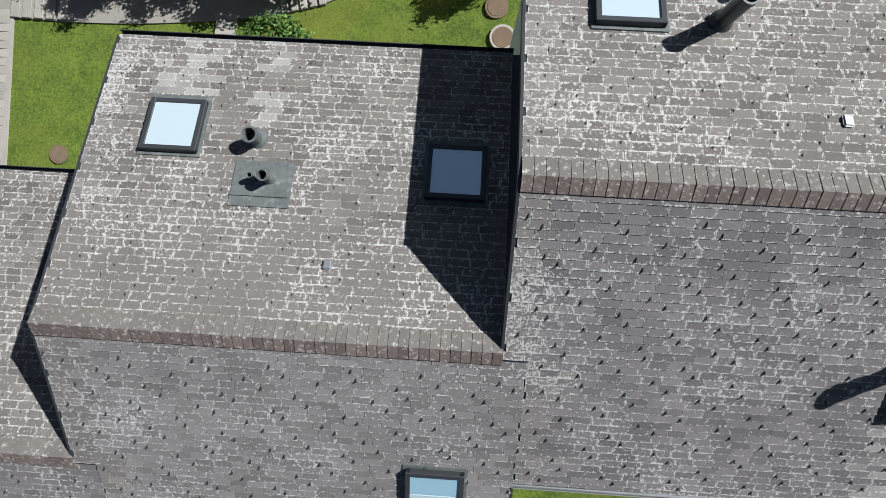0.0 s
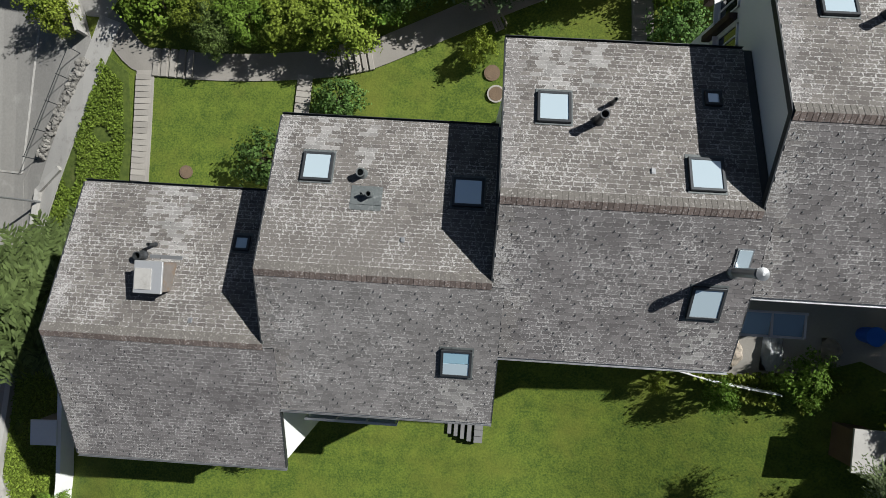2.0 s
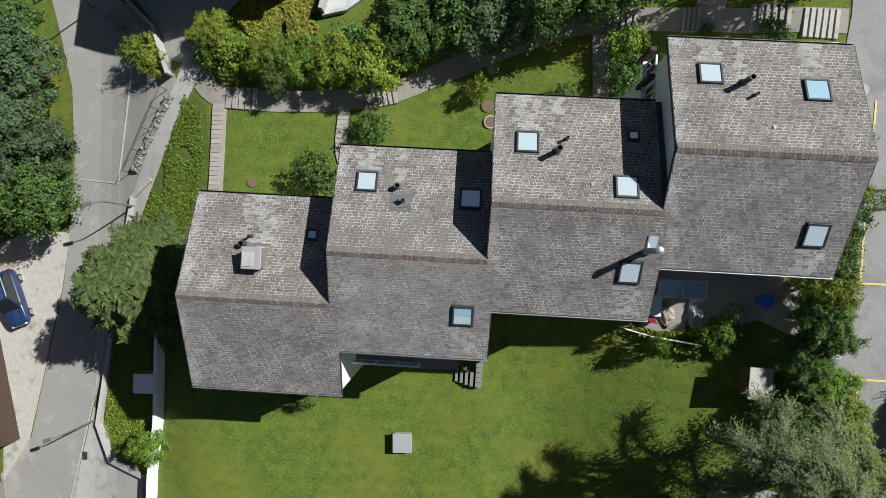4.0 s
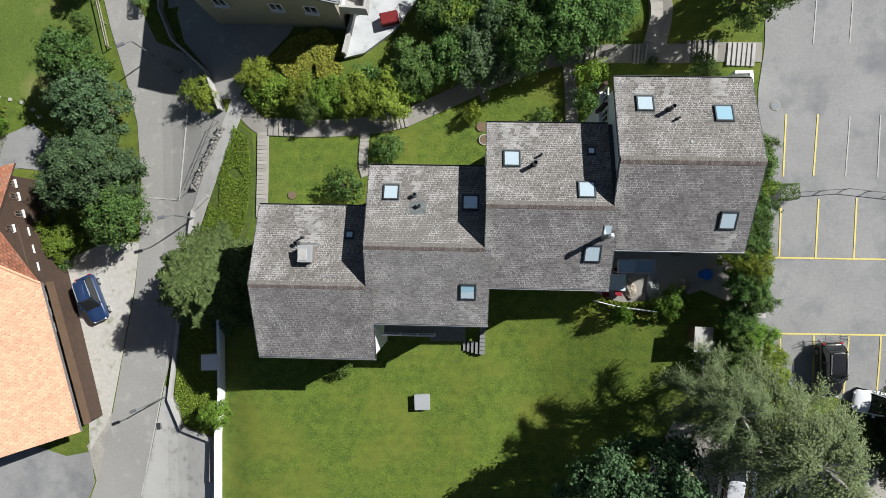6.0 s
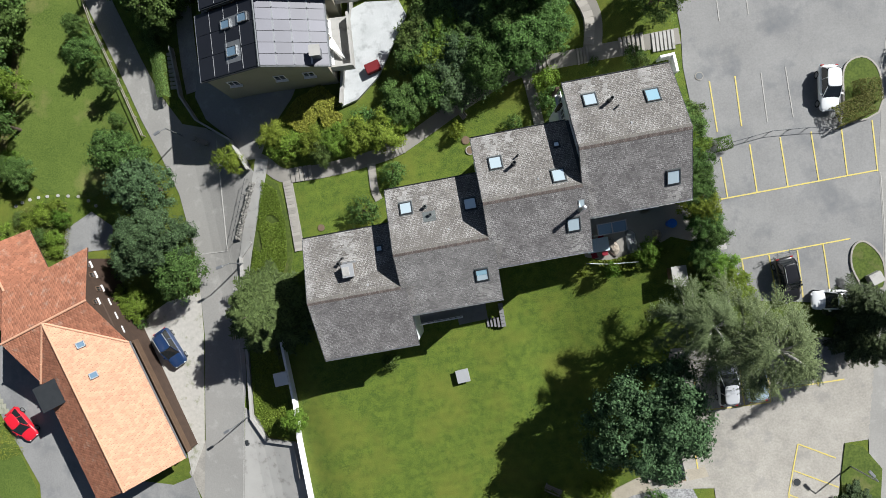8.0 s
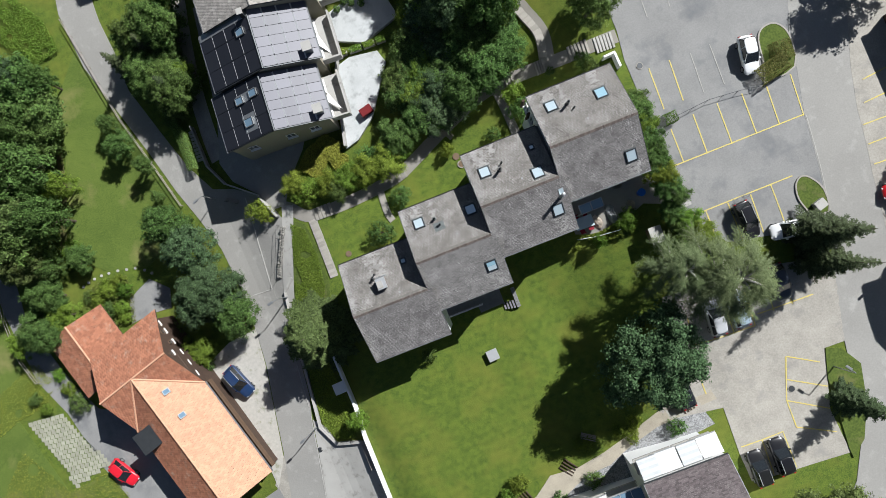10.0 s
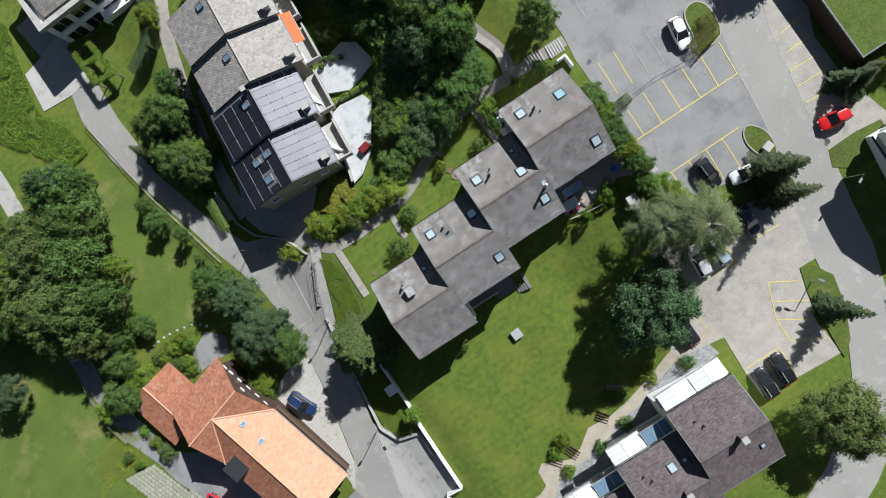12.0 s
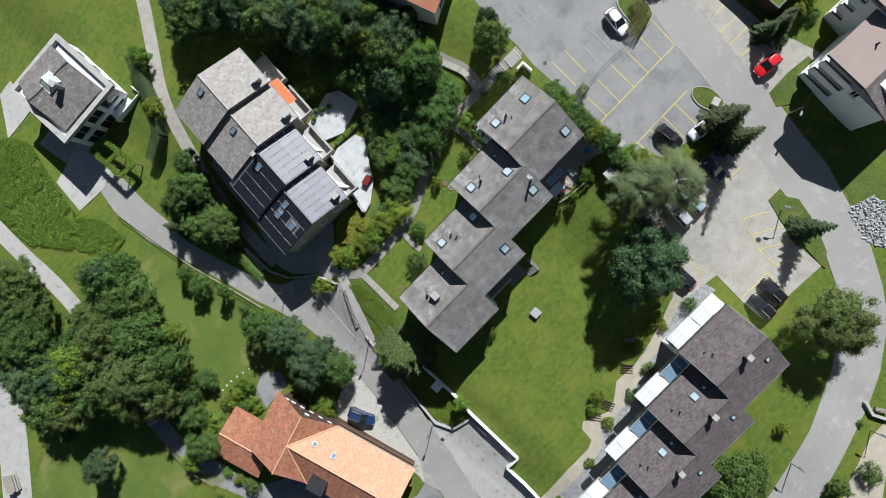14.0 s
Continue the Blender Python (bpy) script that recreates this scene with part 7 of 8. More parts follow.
stairs((-15.9, 8.6), (-13.7, 8.45), 1.4, 5, 1, "dark concrete steps of the footpath")
stairs((-6.3, 8.6), (-4.7, 8.9), 1.5, 5, 1, "concrete garden steps beside a shrub")
stairs((8.4, 12.8), (9.8, 12.6), 1.4, 4, 1, "concrete steps of the footpath")
stairs((12.0, 12.4), (13.0, 12.3), 1.4, 4, 1, "concrete steps of the footpath")
stairs((15.4, 12.1), (17.4, 11.9), 1.5, 6, 1, "concrete steps up to the parking lot")
stairs((-26.3, 20.4), (-25.9, 24.2), 0.9, 9, 1, "pale concrete steps beside a clipped hedge")
stairs((17.9, 11.6), (19.8, 11.4), 1.6, 6, 1, "pale concrete steps at the lot's edge")


def fence(pts, label, step=2.0, tall=1.0, mat=None, rails=2, r=0.05):
    """Posts and rails."""
    mat = mat or WOODGREY
    ob = thing("fence", Matrix(), label, "fence")
    q = []
    for a, b in zip(pts, pts[1:]):
        a, b = Vector(a), Vector(b)
        n = max(1, round((b - a).length / step))
        q += [a.lerp(b, i / n) for i in range(n)]
    q.append(Vector(pts[-1]))
    for p in q:
        bm = bmesh.new()
        tube(bm, (p.x, p.y, land(*p) - 0.3), (p.x, p.y, land(*p) + tall), r, r * 0.9, 7)
        part("post", bm, mat, ob)
    for a, b in zip(q, q[1:]):
        for k in range(rails):
            z = tall * (0.92 - 0.42 * k)
            bm = bmesh.new()
            tube(bm, (a.x, a.y, land(*a) + z), (b.x, b.y, land(*b) + z), r * 0.8, n=6)
            part("rail", bm, mat, ob)
    return ob


fence([(-35.4, 43), (-34.3, 34.4), (-33.6, 29.1), (-32.2, 23.1), (-30.8, 16.7)], "weathered timber fence along the lane", 2.2, 0.9)
fence([(-56.0, 21.6), (-57.9, 13.3), (-58.0, 8.0), (-57.0, 4.6)], "weathered timber fence along the lane", 2.2, 0.9)
fence([(22.2, 1.85), (25.4, 2.0), (28.3, 1.6), (30.2, 1.2)], "thin metal rail between parking rows", 1.7, 0.7, DARKMETAL, 1, 0.03)
fence([(-20.3, 9.3), (-21.7, 6.7), (-23.3, 3.9)], "thin metal handrail over the stone wall", 1.6, 1.1, DARKMETAL, 1, 0.025)
fence([(9.0, -5.5), (10.6, -5.9), (12.9, -6.2)], "white garden fence round a patio", 1.2, 1.0, WHITE, 3, 0.04)


def street_lamp(x, y, turn, tall=3.6):
    ob = thing("street_lamp", pose(x, y, land(x, y), 0, 0, turn), "grey metal street lamp with a flat head", "street lamp", "street lamps")
    bm = bmesh.new()
    tube(bm, (0, 0, -0.3), (0, 0, tall), 0.07, 0.045, 10)
    part("pole", bm, METAL, ob)
    bm = bmesh.new()
    tube(bm, (0, 0, tall - 0.02), (0.7, 0, tall + 0.12), 0.035, 0.03, 8)
    part("arm", bm, METAL, ob)
    bm = boxes(((0.55, -0.13, tall + 0.08), (1.2, 0.13, tall + 0.2)))
    bmesh.ops.bevel(bm, geom=bm.edges[:], offset=0.03, segments=2, affect="EDGES")
    part("lamp_head", bm, METAL, ob)
    return ob


for x, y, t in ((-26.0, -13.4, 200), (-22.9, 1.6, 190), (-26.6, 15.6, 200), (36.4, -19.6, 200), (26.8, -27.2, 120), (3.6, -50.6, 90), (13.4, -54.6, 100)):
    street_lamp(x, y, t)

# ---- small things of the site ----


def manhole(x, y, r, label, rise=0.06):
    ob = thing("manhole_cover", pose(x, y, land(x, y)), label, "manhole cover", "manhole covers")
    bm = bmesh.new()
    tube(bm, (0, 0, -0.1), (0, 0, rise + 0.03), r, n=24)
    part("rim", bm, DIRT if rise < 0.035 else SLAB, ob)
    bm = bmesh.new()
    tube(bm, (0, 0, 0), (0, 0, rise + 0.045), r * 0.8, n=24)
    part("lid", bm, DIRT if rise < 0.05 else DARKMETAL, ob)
    return ob


manhole(-14.1, 3.1, 0.33, "round brownish manhole cover in the lawn", 0.03)
manhole(1.0, 7.9, 0.38, "round brownish manhole cover in the lawn", 0.03)
manhole(1.2, 6.9, 0.42, "round concrete manhole with a planted lid", 0.04)
manhole(21.0, 7.9, 0.35, "round iron manhole cover in asphalt", 0.06)
manhole(22.2, -27.7, 0.38, "round iron manhole cover in asphalt", 0.07)
manhole(36.9, -15.0, 0.38, "round iron manhole cover in asphalt", 0.08)
dr = thing("drain_grate", pose(-26.7, -16.0, land(-26.7, -16.0) + 0.06), "square iron drain grate in the driveway", "drain")
part("frame", boxes(((-0.28, -0.28, -0.1), (0.28, 0.28, 0.02))), DARKMETAL, dr)
for i in range(6):
    part("bar", boxes(((-0.24 + i * 0.085, -0.24, 0.02), (-0.20 + i * 0.085, 0.24, 0.035))), DARKMETAL, dr)

hx = thing("inspection_hatch", pose(-4.0, -13.2, land(-4.0, -13.2), 0, 0, 1), "pale metal box hatch standing in the lawn", "hatch")
part("body", boxes(((-0.52, -0.52, -0.3), (0.52, 0.52, 0.5))), CONCRETE, hx)
bm = boxes(((-0.6, -0.6, 0.5), (0.6, 0.6, 0.6)))
bmesh.ops.bevel(bm, geom=bm.edges[:], offset=0.02, segments=1, affect="EDGES")
part("lid", bm, ALU, hx, "pale sheet metal lid")

gb = thing("garden_shed", pose(-20.8, -10.0, land(-20.8, -10.0)), "small flat-roofed bin shelter beside the wall", "shed")
part("wall", boxes(((-0.6, -0.55, -1.5), (0.5, 0.5, 1.4))), RENDERGREY, gb)
part("roof", boxes(((-0.72, -0.65, 1.4), (0.6, 0.6, 1.5))), WHITE, gb)
mb = thing("garden_bench", pose(-21.2, -18.2, land(-21.2, -18.2) + 0.07, 0, 0, 88), "long pale bench beside the driveway wall", "bench")
part("seat", boxes(((-1.7, -0.25, 0.42), (1.7, 0.25, 0.48))), WOODGREY, mb)
for s in (-1.4, 1.4):
    part("leg", boxes(((s - 0.05, -0.2, -0.1), (s + 0.05, 0.2, 0.42))), WOODGREY, mb)


def bench(x, y, turn, label):
    ob = thing("bench", pose(x, y, land(x, y) + 0.03, 0, 0, turn), label, "bench", "benches")
    for i in range(3):
        part("slat", boxes(((-0.8, -0.22 + 0.15 * i, 0.42), (0.8, -0.10 + 0.15 * i, 0.46))), WOODGREY, ob)
    for i in range(2):
        part("back_slat", boxes(((-0.8, 0.26, 0.6 + 0.17 * i), (0.8, 0.3, 0.72 + 0.17 * i))), WOODGREY, ob)
    for s in (-0.65, 0.65):
        part("leg", boxes(((s - 0.03, -0.2, -0.1), (s + 0.03, 0.24, 0.42)), ((s - 0.03, 0.22, 0.42), (s + 0.03, 0.27, 0.92))), DARKMETAL, ob)
    return ob


bench(1.0, 10.5, -65, "grey slatted bench beside the footpath")
bench(-24.5, 14.4, 145, "pale bench beside the lane")
bench(1.8, -24.9, 145, "dark slatted bench at the edge of the lawn")
bench(16.2, -53.6, 120, "dark slatted bench on a stone bed")

sh = thing("garden_shed", pose(15.6, -8.0, land(15.6, -8.0), 0, 0, -4), "small shed with a pale flat roof", "shed")
part("wall", boxes(((-0.5, -0.7, -0.5), (0.5, 0.7, 1.35))), WOOD, sh)
part("roof", boxes(((-0.62, -0.85, 1.35), (0.62, 0.85, 1.44))), CONCRETE, sh)
pt = thing("water_tub", pose(16.1, -3.6, land(16.1, -3.6)), "bright blue plastic water tub", "tub")
bm = bmesh.new()
tube(bm, (0, 0, -0.1), (0, 0, 0.75), 0.30, 0.36, 18)
part("tub", bm, material("blue_plastic", (0.02, 0.13, 0.62), (0.02, 0.10, 0.5), rough=0.4), pt)
bm = bmesh.new()
tube(bm, (0, 0, 0.75), (0, 0, 0.79), 0.39, n=18)
part("lid", bm, material("blue_lid", (0.03, 0.16, 0.66), (0.02, 0.13, 0.55), rough=0.45), pt)
sheet("garden_patio", [(9.2, -1.6), (9.0, -4.9), (10.6, -5.6), (13.2, -5.8), (16.0, -4.7), (18.2, -5.8), (19.2, -6.0), (19.0, -4.8), (17.6, -2.6), (16.0, -1.4)], SLAB, "shaded slab patio behind the end house", "patio", rise=0.08)
stx = thing("garden_gate_slab", pose(19.4, -6.3, land(19.4, -6.3)), "pale stone slab at the garden entrance", "slab")
part("slab", boxes(((-0.7, -0.35, -0.2), (0.6, 0.35, 0.16))), CONCRETE, stx)
gate = thing("entrance_sign", pose(18.8, 9.4, land(18.8, 9.4)), "white angular entrance wall with two wings", "sign wall")
part("wing", boxes(((0.1, -0.9, -0.5), (0.32, 0.5, 1.1))), WHITE, gate)
part("wing", boxes(((-0.9, 0.5, -0.5), (0.3, 0.7, 1.1))), WHITE, gate)

pg = thing("conservatory_roof", HROW @ Matrix.Translation((9.35, -1.95, 0)) @ Matrix.Diagonal((1.2, 1, 1, 1)), "lean-to glass roof over a patio door", "glass roof")
part("frame", boxes(((0, -0.95, 2.9), (1.95, -0.87, 3.0)), ((0, -0.1, 3.1), (1.95, -0.02, 3.2)), ((0, -0.9, 2.9), (0.07, -0.05, 3.1)), ((0.94, -0.9, 2.9), (1.01, -0.05, 3.1)), ((1.88, -0.9, 2.9), (1.95, -0.05, 3.1))), METAL, pg)
for i in range(2):
    bm = bmesh.new()
    slab(bm, [(0.07 + 0.94 * i, -0.88, 2.97), (0.94 + 0.94 * i, -0.88, 2.97), (0.94 + 0.94 * i, -0.08, 3.13), (0.07 + 0.94 * i, -0.08, 3.13)], 0.02)
    part("pane", bm, GLASS_BLUE, pg)
for s in (0.04, 1.9):
    part("post", boxes(((s - 0.04, -0.93, -4.5), (s + 0.04, -0.85, 2.9))), METAL, pg)

# balcony in the notch of the second house: glazed rail
bl = thing("balcony", HROW @ Matrix.Translation((-6.0, -6.6, 0)), "narrow balcony with a bluish glass rail", "balcony")
part("floor", boxes(((0, -0.95, -0.6), (3.6, 0.6, -0.45))), DECKGREY, bl)
for i in range(3):
    part("pane", boxes(((0.05 + 1.2 * i, -0.95, -0.38), (1.15 + 1.2 * i, -0.92, 0.45))), GLASS_SKY, bl)
for i in range(4):
    part("post", boxes(((1.2 * i - 0.03, -0.98, -0.6), (1.2 * i + 0.03, -0.915, 0.5))), ALU, bl)
for z in (-0.42, 0.5):
    part("handrail" if z > 0 else "bottom_rail", boxes(((-0.03, -1.0, z), (3.63, -0.9, z + 0.05))), ALU, bl)
sheet("house_terrace", [(-3.4, -6.6), (-3.3, -8.6), (-0.6, -8.6), (-0.5, -6.6)], DECKGREY, "grey paved terrace beneath the eaves", "terrace", rise=0.1)
bs = thing("garden_steps", pose(-0.75, -8.75, land(-0.2, -8.9), 0, 0, -3), "short flight of grey timber steps on the lawn", "steps")
for i in range(4):
    part("tread", boxes(((0.31 * i, -0.55 - 0.05 * i, -0.2), (0.31 * i + 0.2, 0.25 - 0.03 * i, 0.12 + 0.15 * i))), DECKGREY, bs)
for i in range(7):
    part("plank", boxes(((1.26, -0.72 + 0.31 * i, -0.2), (1.66, -0.44 + 0.31 * i, 0.62 + 0.01 * i))), DECKGREY, bs)

# ---- roof fittings ----
CH_METAL = material("streaked_chimney_metal", (0.33, 0.31, 0.29), (0.22, 0.19, 0.17), scale=1.5, grain=6.0, rough=0.5, metal=0.4, spot=(0.30, 0.19, 0.11), spot_scale=1.6, spot_cut=(0.5, 0.7))
c1 = new("chimney")
c1.parent = h1
c1.matrix_basis = Matrix.Translation((3.6, 1.96, -0.72))
part("stack", boxes(((-0.42, -0.48, -0.4), (0.42, 0.48, 0.85))), CH_METAL, c1, "streaked sheet metal chimney casing")
bm = boxes(((-0.47, -0.53, 0.85), (0.47, 0.53, 0.94)))
bmesh.ops.bevel(bm, geom=bm.edges[:], offset=0.015, segments=1, affect="EDGES")
part("cap", bm, ALU, c1, "pale metal chimney cap")
part("cap_slab", boxes(((-0.42, -0.40, 0.94), (0.12, 0.28, 0.975))), CONCRETE, c1)
part("flashing", boxes(((-0.56, -0.6, -0.3), (0.56, 0.7, -0.19))), METAL, c1)
pl = new("vent_plate")
pl.parent = h2
pl.matrix_basis = Matrix.Translation((3.17, 2.40, -2.40 * SLOPE_N)) @ slope_frame(True)
bm = boxes(((-0.50, -0.42, 0.0), (0.50, 0.42, 0.03)), ((-0.50, -0.24, 0.03), (0.46, -0.20, 0.055)))
part("plate", bm, LEAD, pl, "mottled grey lead plate")
flue(h2, True, 3.28, 2.52, 0.088, 0.42, mat=LEAD)
flue(h2, True, 3.03, 2.52, 0.045, 0.30, mat=LEAD)
ht = new("roof_hatch")
ht.parent = h3
ht.matrix_basis = Matrix.Translation((7.1, -1.35, -1.35 * SLOPE_S)) @ slope_frame(False)
part("frame", boxes(((-0.24, -0.36, 0), (0.24, 0.36, 0.05))), METAL, ht)
part("lid", boxes(((-0.19, -0.31, 0.05), (0.19, 0.31, 0.07))), GLASS_SKY, ht)
for hh, x, d in ((h2, 4.45, 1.15), (h3, 4.3, 1.0), (h4, 4.0, 1.1), (h1, 4.9, 0.6)):
    vt = new("vent_slate")
    vt.parent = hh
    vt.matrix_basis = Matrix.Translation((x, d, -d * SLOPE_N)) @ slope_frame(True)
    bm = boxes(((-0.07, -0.1, 0.0), (0.07, 0.08, 0.06)))
    bmesh.ops.bevel(bm, geom=bm.edges[:], offset=0.02, segments=2, affect="EDGES")
    part("hood", bm, METAL, vt)

# facade windows of the row houses
for hh, n in ((h1, 2), (h2, 2), (h3, 2), (h4, 2)):
    for i in range(n):
        window(hh, Matrix.Translation((2.2 + 3.2 * i, -DEEP_S + 0.10, -5.2)) @ Matrix.Rotation(math.pi, 4, "Z"), 1.8, 2.1)
        window(hh, Matrix.Translation((2.2 + 3.2 * i, DEEP_N - 0.42, -4.6)), 1.2, 1.3)
for i in range(3):
    window(h4, Matrix.Translation((0.28, 2.2 + 1.3 * i, -5.6)) @ Matrix.Rotation(math.pi / 2, 4, "Z"), 0.8, 1.5)
    part("facade_pier", boxes(((-0.02, 2.75 + 1.3 * i, -6.4), (0.26, 2.95 + 1.3 * i, -4.2))), DARKWOOD, h4)

# ---- terraces of the lower row ----
AWN_GREY = material("pale_ribbed_sheet", (0.58, 0.60, 0.61), (0.50, 0.52, 0.53), scale=1.5, grain=6.0, rough=0.6)
AWN = material("white_awning_cloth", (0.80, 0.80, 0.79), (0.72, 0.72, 0.72), scale=1.5, grain=6.0, rough=0.8)
for i in range(4):
    ox, oy, oz = LX - 7.4 * i, LY - 2.5 * i, LZ - 1.23 * i
    spans = ((0.2, 1.8, 1), (2.0, 1.9, 0), (4.0, 1.8, 1), (5.9, 1.9, 0)) if i == 0 else ((0.0, 1.75, 1), (1.8, 2.2, 0))
    for x0, wide, ribbed in spans:
        t = thing("terrace_awning", LROW @ Matrix.Translation((ox + x0, oy + DEEP_N, oz - 2.35)), "pale ribbed sheet roof over a terrace" if ribbed else "taut white cloth awning over a terrace", "awning", "terrace awnings")
        bm = bmesh.new()
        dz = -0.30 if ribbed else -0.42
        n, m = 12, 12
        prev = None
        for j in range(n + 1):
            y = 0.12 + 1.75 * j / n
            z = dz * j / n - (0.05 * math.sin(math.pi * j / n) if not ribbed else 0.03 * math.sin(j * 1.57))
            row = [bm.verts.new((wide * c / m, y, z - (0.0 if ribbed else 0.03 * math.sin(math.pi * c / m)))) for c in range(m + 1)]
            if prev:
                for a in range(m):
                    bm.faces.new((prev[a], prev[a + 1], row[a + 1], row[a]))
            prev = row
        bmesh.ops.recalc_face_normals(bm, faces=bm.faces[:])
        bmesh.ops.solidify(bm, geom=bm.faces[:], thickness=0.02)
        part("roof_sheet" if ribbed else "cloth", bm, AWN_GREY if ribbed else AWN, t)
        part("front_bar", boxes(((0.0, 1.87, -0.1 + dz), (wide, 1.95, 0.0 + dz))), ALU, t)
        for s in (0.03, wide - 0.05):
            bm = bmesh.new()
            tube(bm, (s, 1.1, -2.5), (s, 1.86, -0.08 + dz), 0.035, n=8)
            part("post", bm, ALU, t)
        part("terrace_floor", boxes(((0.0, -0.3, -2.7), (wide, 1.2, -2.5))), CONCRETE, t)
    if i:
        t = thing("glass_canopy", LROW @ Matrix.Translation((ox + 4.15, oy + DEEP_N, oz - 2.45)), "bluish glass canopy between two terraces", "glass roof", "glass canopies")
        for k in range(3):
            part("pane", boxes(((0.04 + 1.05 * k, 0.1, -0.02), (1.03 + 1.05 * k, 1.6, 0.01))), GLASS_BLUE, t)
        for k in range(4):
            part("glazing_bar", boxes(((1.05 * k - 0.03, 0.05, -0.05), (1.05 * k + 0.03, 1.65, 0.05))), ALU, t)
        part("front_bar", boxes(((-0.03, 1.65, -0.1), (3.2, 1.73, 0.03))), ALU, t)
        part("terrace_floor", boxes(((-0.03, -0.3, -2.7), (3.2, 1.2, -2.5))), CONCRETE, t)
        for s in (0.03, 3.1):
            part("post", boxes(((s - 0.03, 1.1, -2.5), (s + 0.03, 1.16, -0.02))), ALU, t)
    cw = bpy.data.objects["row_house" if i < 0 else "row_house.%03d" % (4 + i)]
    chimney(cw, 4.7, 0.15, -0.5, 1.1, 0.46, 0.5, CH_METAL, CONCRETE)
    skylight(cw, True, 4.9, 2.6, 0.9, 1.0) if i else None
    skylight(cw, False, 6.3, 2.2, 0.6, 0.7)
    skylight(cw, True, 6.4, 2.6, 0.5, 0.5) if i else None
    flue(cw, True, 2.4, 2.6, 0.07, 0.5)
    flue(cw, True, 1.9, 3.3, 0.06, 0.4)

# terrace handrails of the lower path
for x, y, t in ((-1.9, -27.6, 35), (-9.6, -28.9, 35), (-7.4, -29.0, 20), (11.6, -25.4, 10)):
    ob = thing("step_rail", pose(x, y, land(x, y), 0, 0, t), "dark timber step rails at the path", "steps", "path steps")
    for i in range(4):
        part("tread", boxes(((0.35 * i, -0.8, -0.1), (0.35 * i + 0.09, 0.8, 0.16 + 0.03 * i))), DARKWOOD, ob)

# ---- meadows, stones and other outlying things ----
DRY = bpy.data.materials["dry_meadow"]
sheet("meadow_south", [(-59, 24), (-58.6, 14), (-58.2, 5.4), (-61.6, 1.2), (-58.8, -9.4), (-53, -9), (-51, -17), (-60, -26), (-84, -10), (-86, 18), (-78, 27), (-68, 30)], DRY, "sunlit dry meadow with worn patches", "meadow", rise=0.03)
sheet("lawn_strip", [(35.9, -17.8), (36.5, -15.9), (39.9, -15.9), (43.0, -16.4), (43.0, -19.5), (38.9, -20)], MEADOW, "strip of grass in front of the apartment block", "grass", rise=0.09)
sheet("verge_east", [(30.9, -39), (33.0, -33.8), (35.2, -27.8), (36.6, -19.2), (40, -26.5), (38, -34), (34, -42)], MEADOW, "rough grass verge above the road", "verge", rise=0.03)
BOULDERSTONE = material("pale_boulder", (0.40, 0.41, 0.42), (0.24, 0.245, 0.25), scale=3.0, grain=14.0, rough=0.9, bump=0.6, per_object=0.35)
BOULDER = [stone_mesh(600 + i, 0.19, BOULDERSTONE) for i in range(5)]
rb = thing("boulder_bed", Matrix(), "bed of grey boulders beside the road", "rock bed", kind="structure")
rng = random.Random(88)
RB = [(32.3, -33.2), (35.6, -34.3), (35.8, -36.2), (31.7, -40.0), (30.5, -37.1)]
sheet("stone_bed", RB, PEBBLE, "bed of grey gravel under boulders", "stone bed", rise=0.05)
for i in range(520):
    p = (rng.uniform(30.4, 35.9), rng.uniform(-40.0, -33.0))
    if inside(p, RB):
        ob = new("stone", rng.choice(BOULDER))
        ob.parent = rb
        ob.matrix_basis = Matrix.Translation((*p, land(*p) + 0.08)) @ Euler((rng.random() * 3, rng.random() * 3, rng.random() * 6)).to_matrix().to_4x4() @ Matrix.Diagonal((rng.uniform(0.5, 1.7), rng.uniform(0.5, 1.3), rng.uniform(0.5, 1.1), 1))
st = thing("stepping_stones", Matrix(), "arc of pale stepping stones in the grass", "stones", kind="structure")
for x, y in ((-46.8, 13.1), (-46.0, 13.3), (-45.1, 13.4), (-44.1, 13.4), (-43.1, 13.3), (-41.9, 13.1), (-40.8, 12.8), (-39.7, 12.5), (-38.7, 11.8), (-38.0, 11.1)):
    bm = bmesh.new()
    tube(bm, (x, y, land(x, y) - 0.1), (x, y, land(x, y) + 0.09), 0.20, 0.17, 9)
    part("stone", bm, CONCRETE, st)
pgl = thing("pergola", Matrix(), "timber pergola overgrown with light green vines", "pergola")
for x, y in ((-27.8, 51.0), (-27.5, 47.9), (-27.1, 44.8), (-30.0, 45.2), (-30.1, 48.1), (-30.1, 51.2)):
    bm = bmesh.new()
    tube(bm, (x, y, land(x, y) - 0.3), (x, y, max(land(x, y) + 2.0, -6.0)), 0.09, n=8)
    part("post", bm, WOODGREY, pgl)
rng = random.Random(91)
bm = bmesh.new()
for a, b in (((-27.8, 51.0), (-27.1, 44.8)), ((-30.0, 45.2), (-30.1, 51.2)), ((-27.1, 44.8), (-30.0, 45.2)), ((-27.8, 51.0), (-30.1, 51.2)), ((-27.5, 47.9), (-30.1, 48.1))):
    for _ in range(4500):
        f = rng.random()
        x, y = a[0] + (b[0] - a[0]) * f + rng.gauss(0, 0.17), a[1] + (b[1] - a[1]) * f + rng.gauss(0, 0.15)
        leaf(bm, Vector((x, y, max(land(x, y) + 2.0, -6.0) + rng.uniform(-0.15, 0.2))), Vector((rng.uniform(-1, 1), rng.uniform(-1, 1), 1)), 0.14, rng)
part("vines", bm, LEAF_LIGHT, pgl)
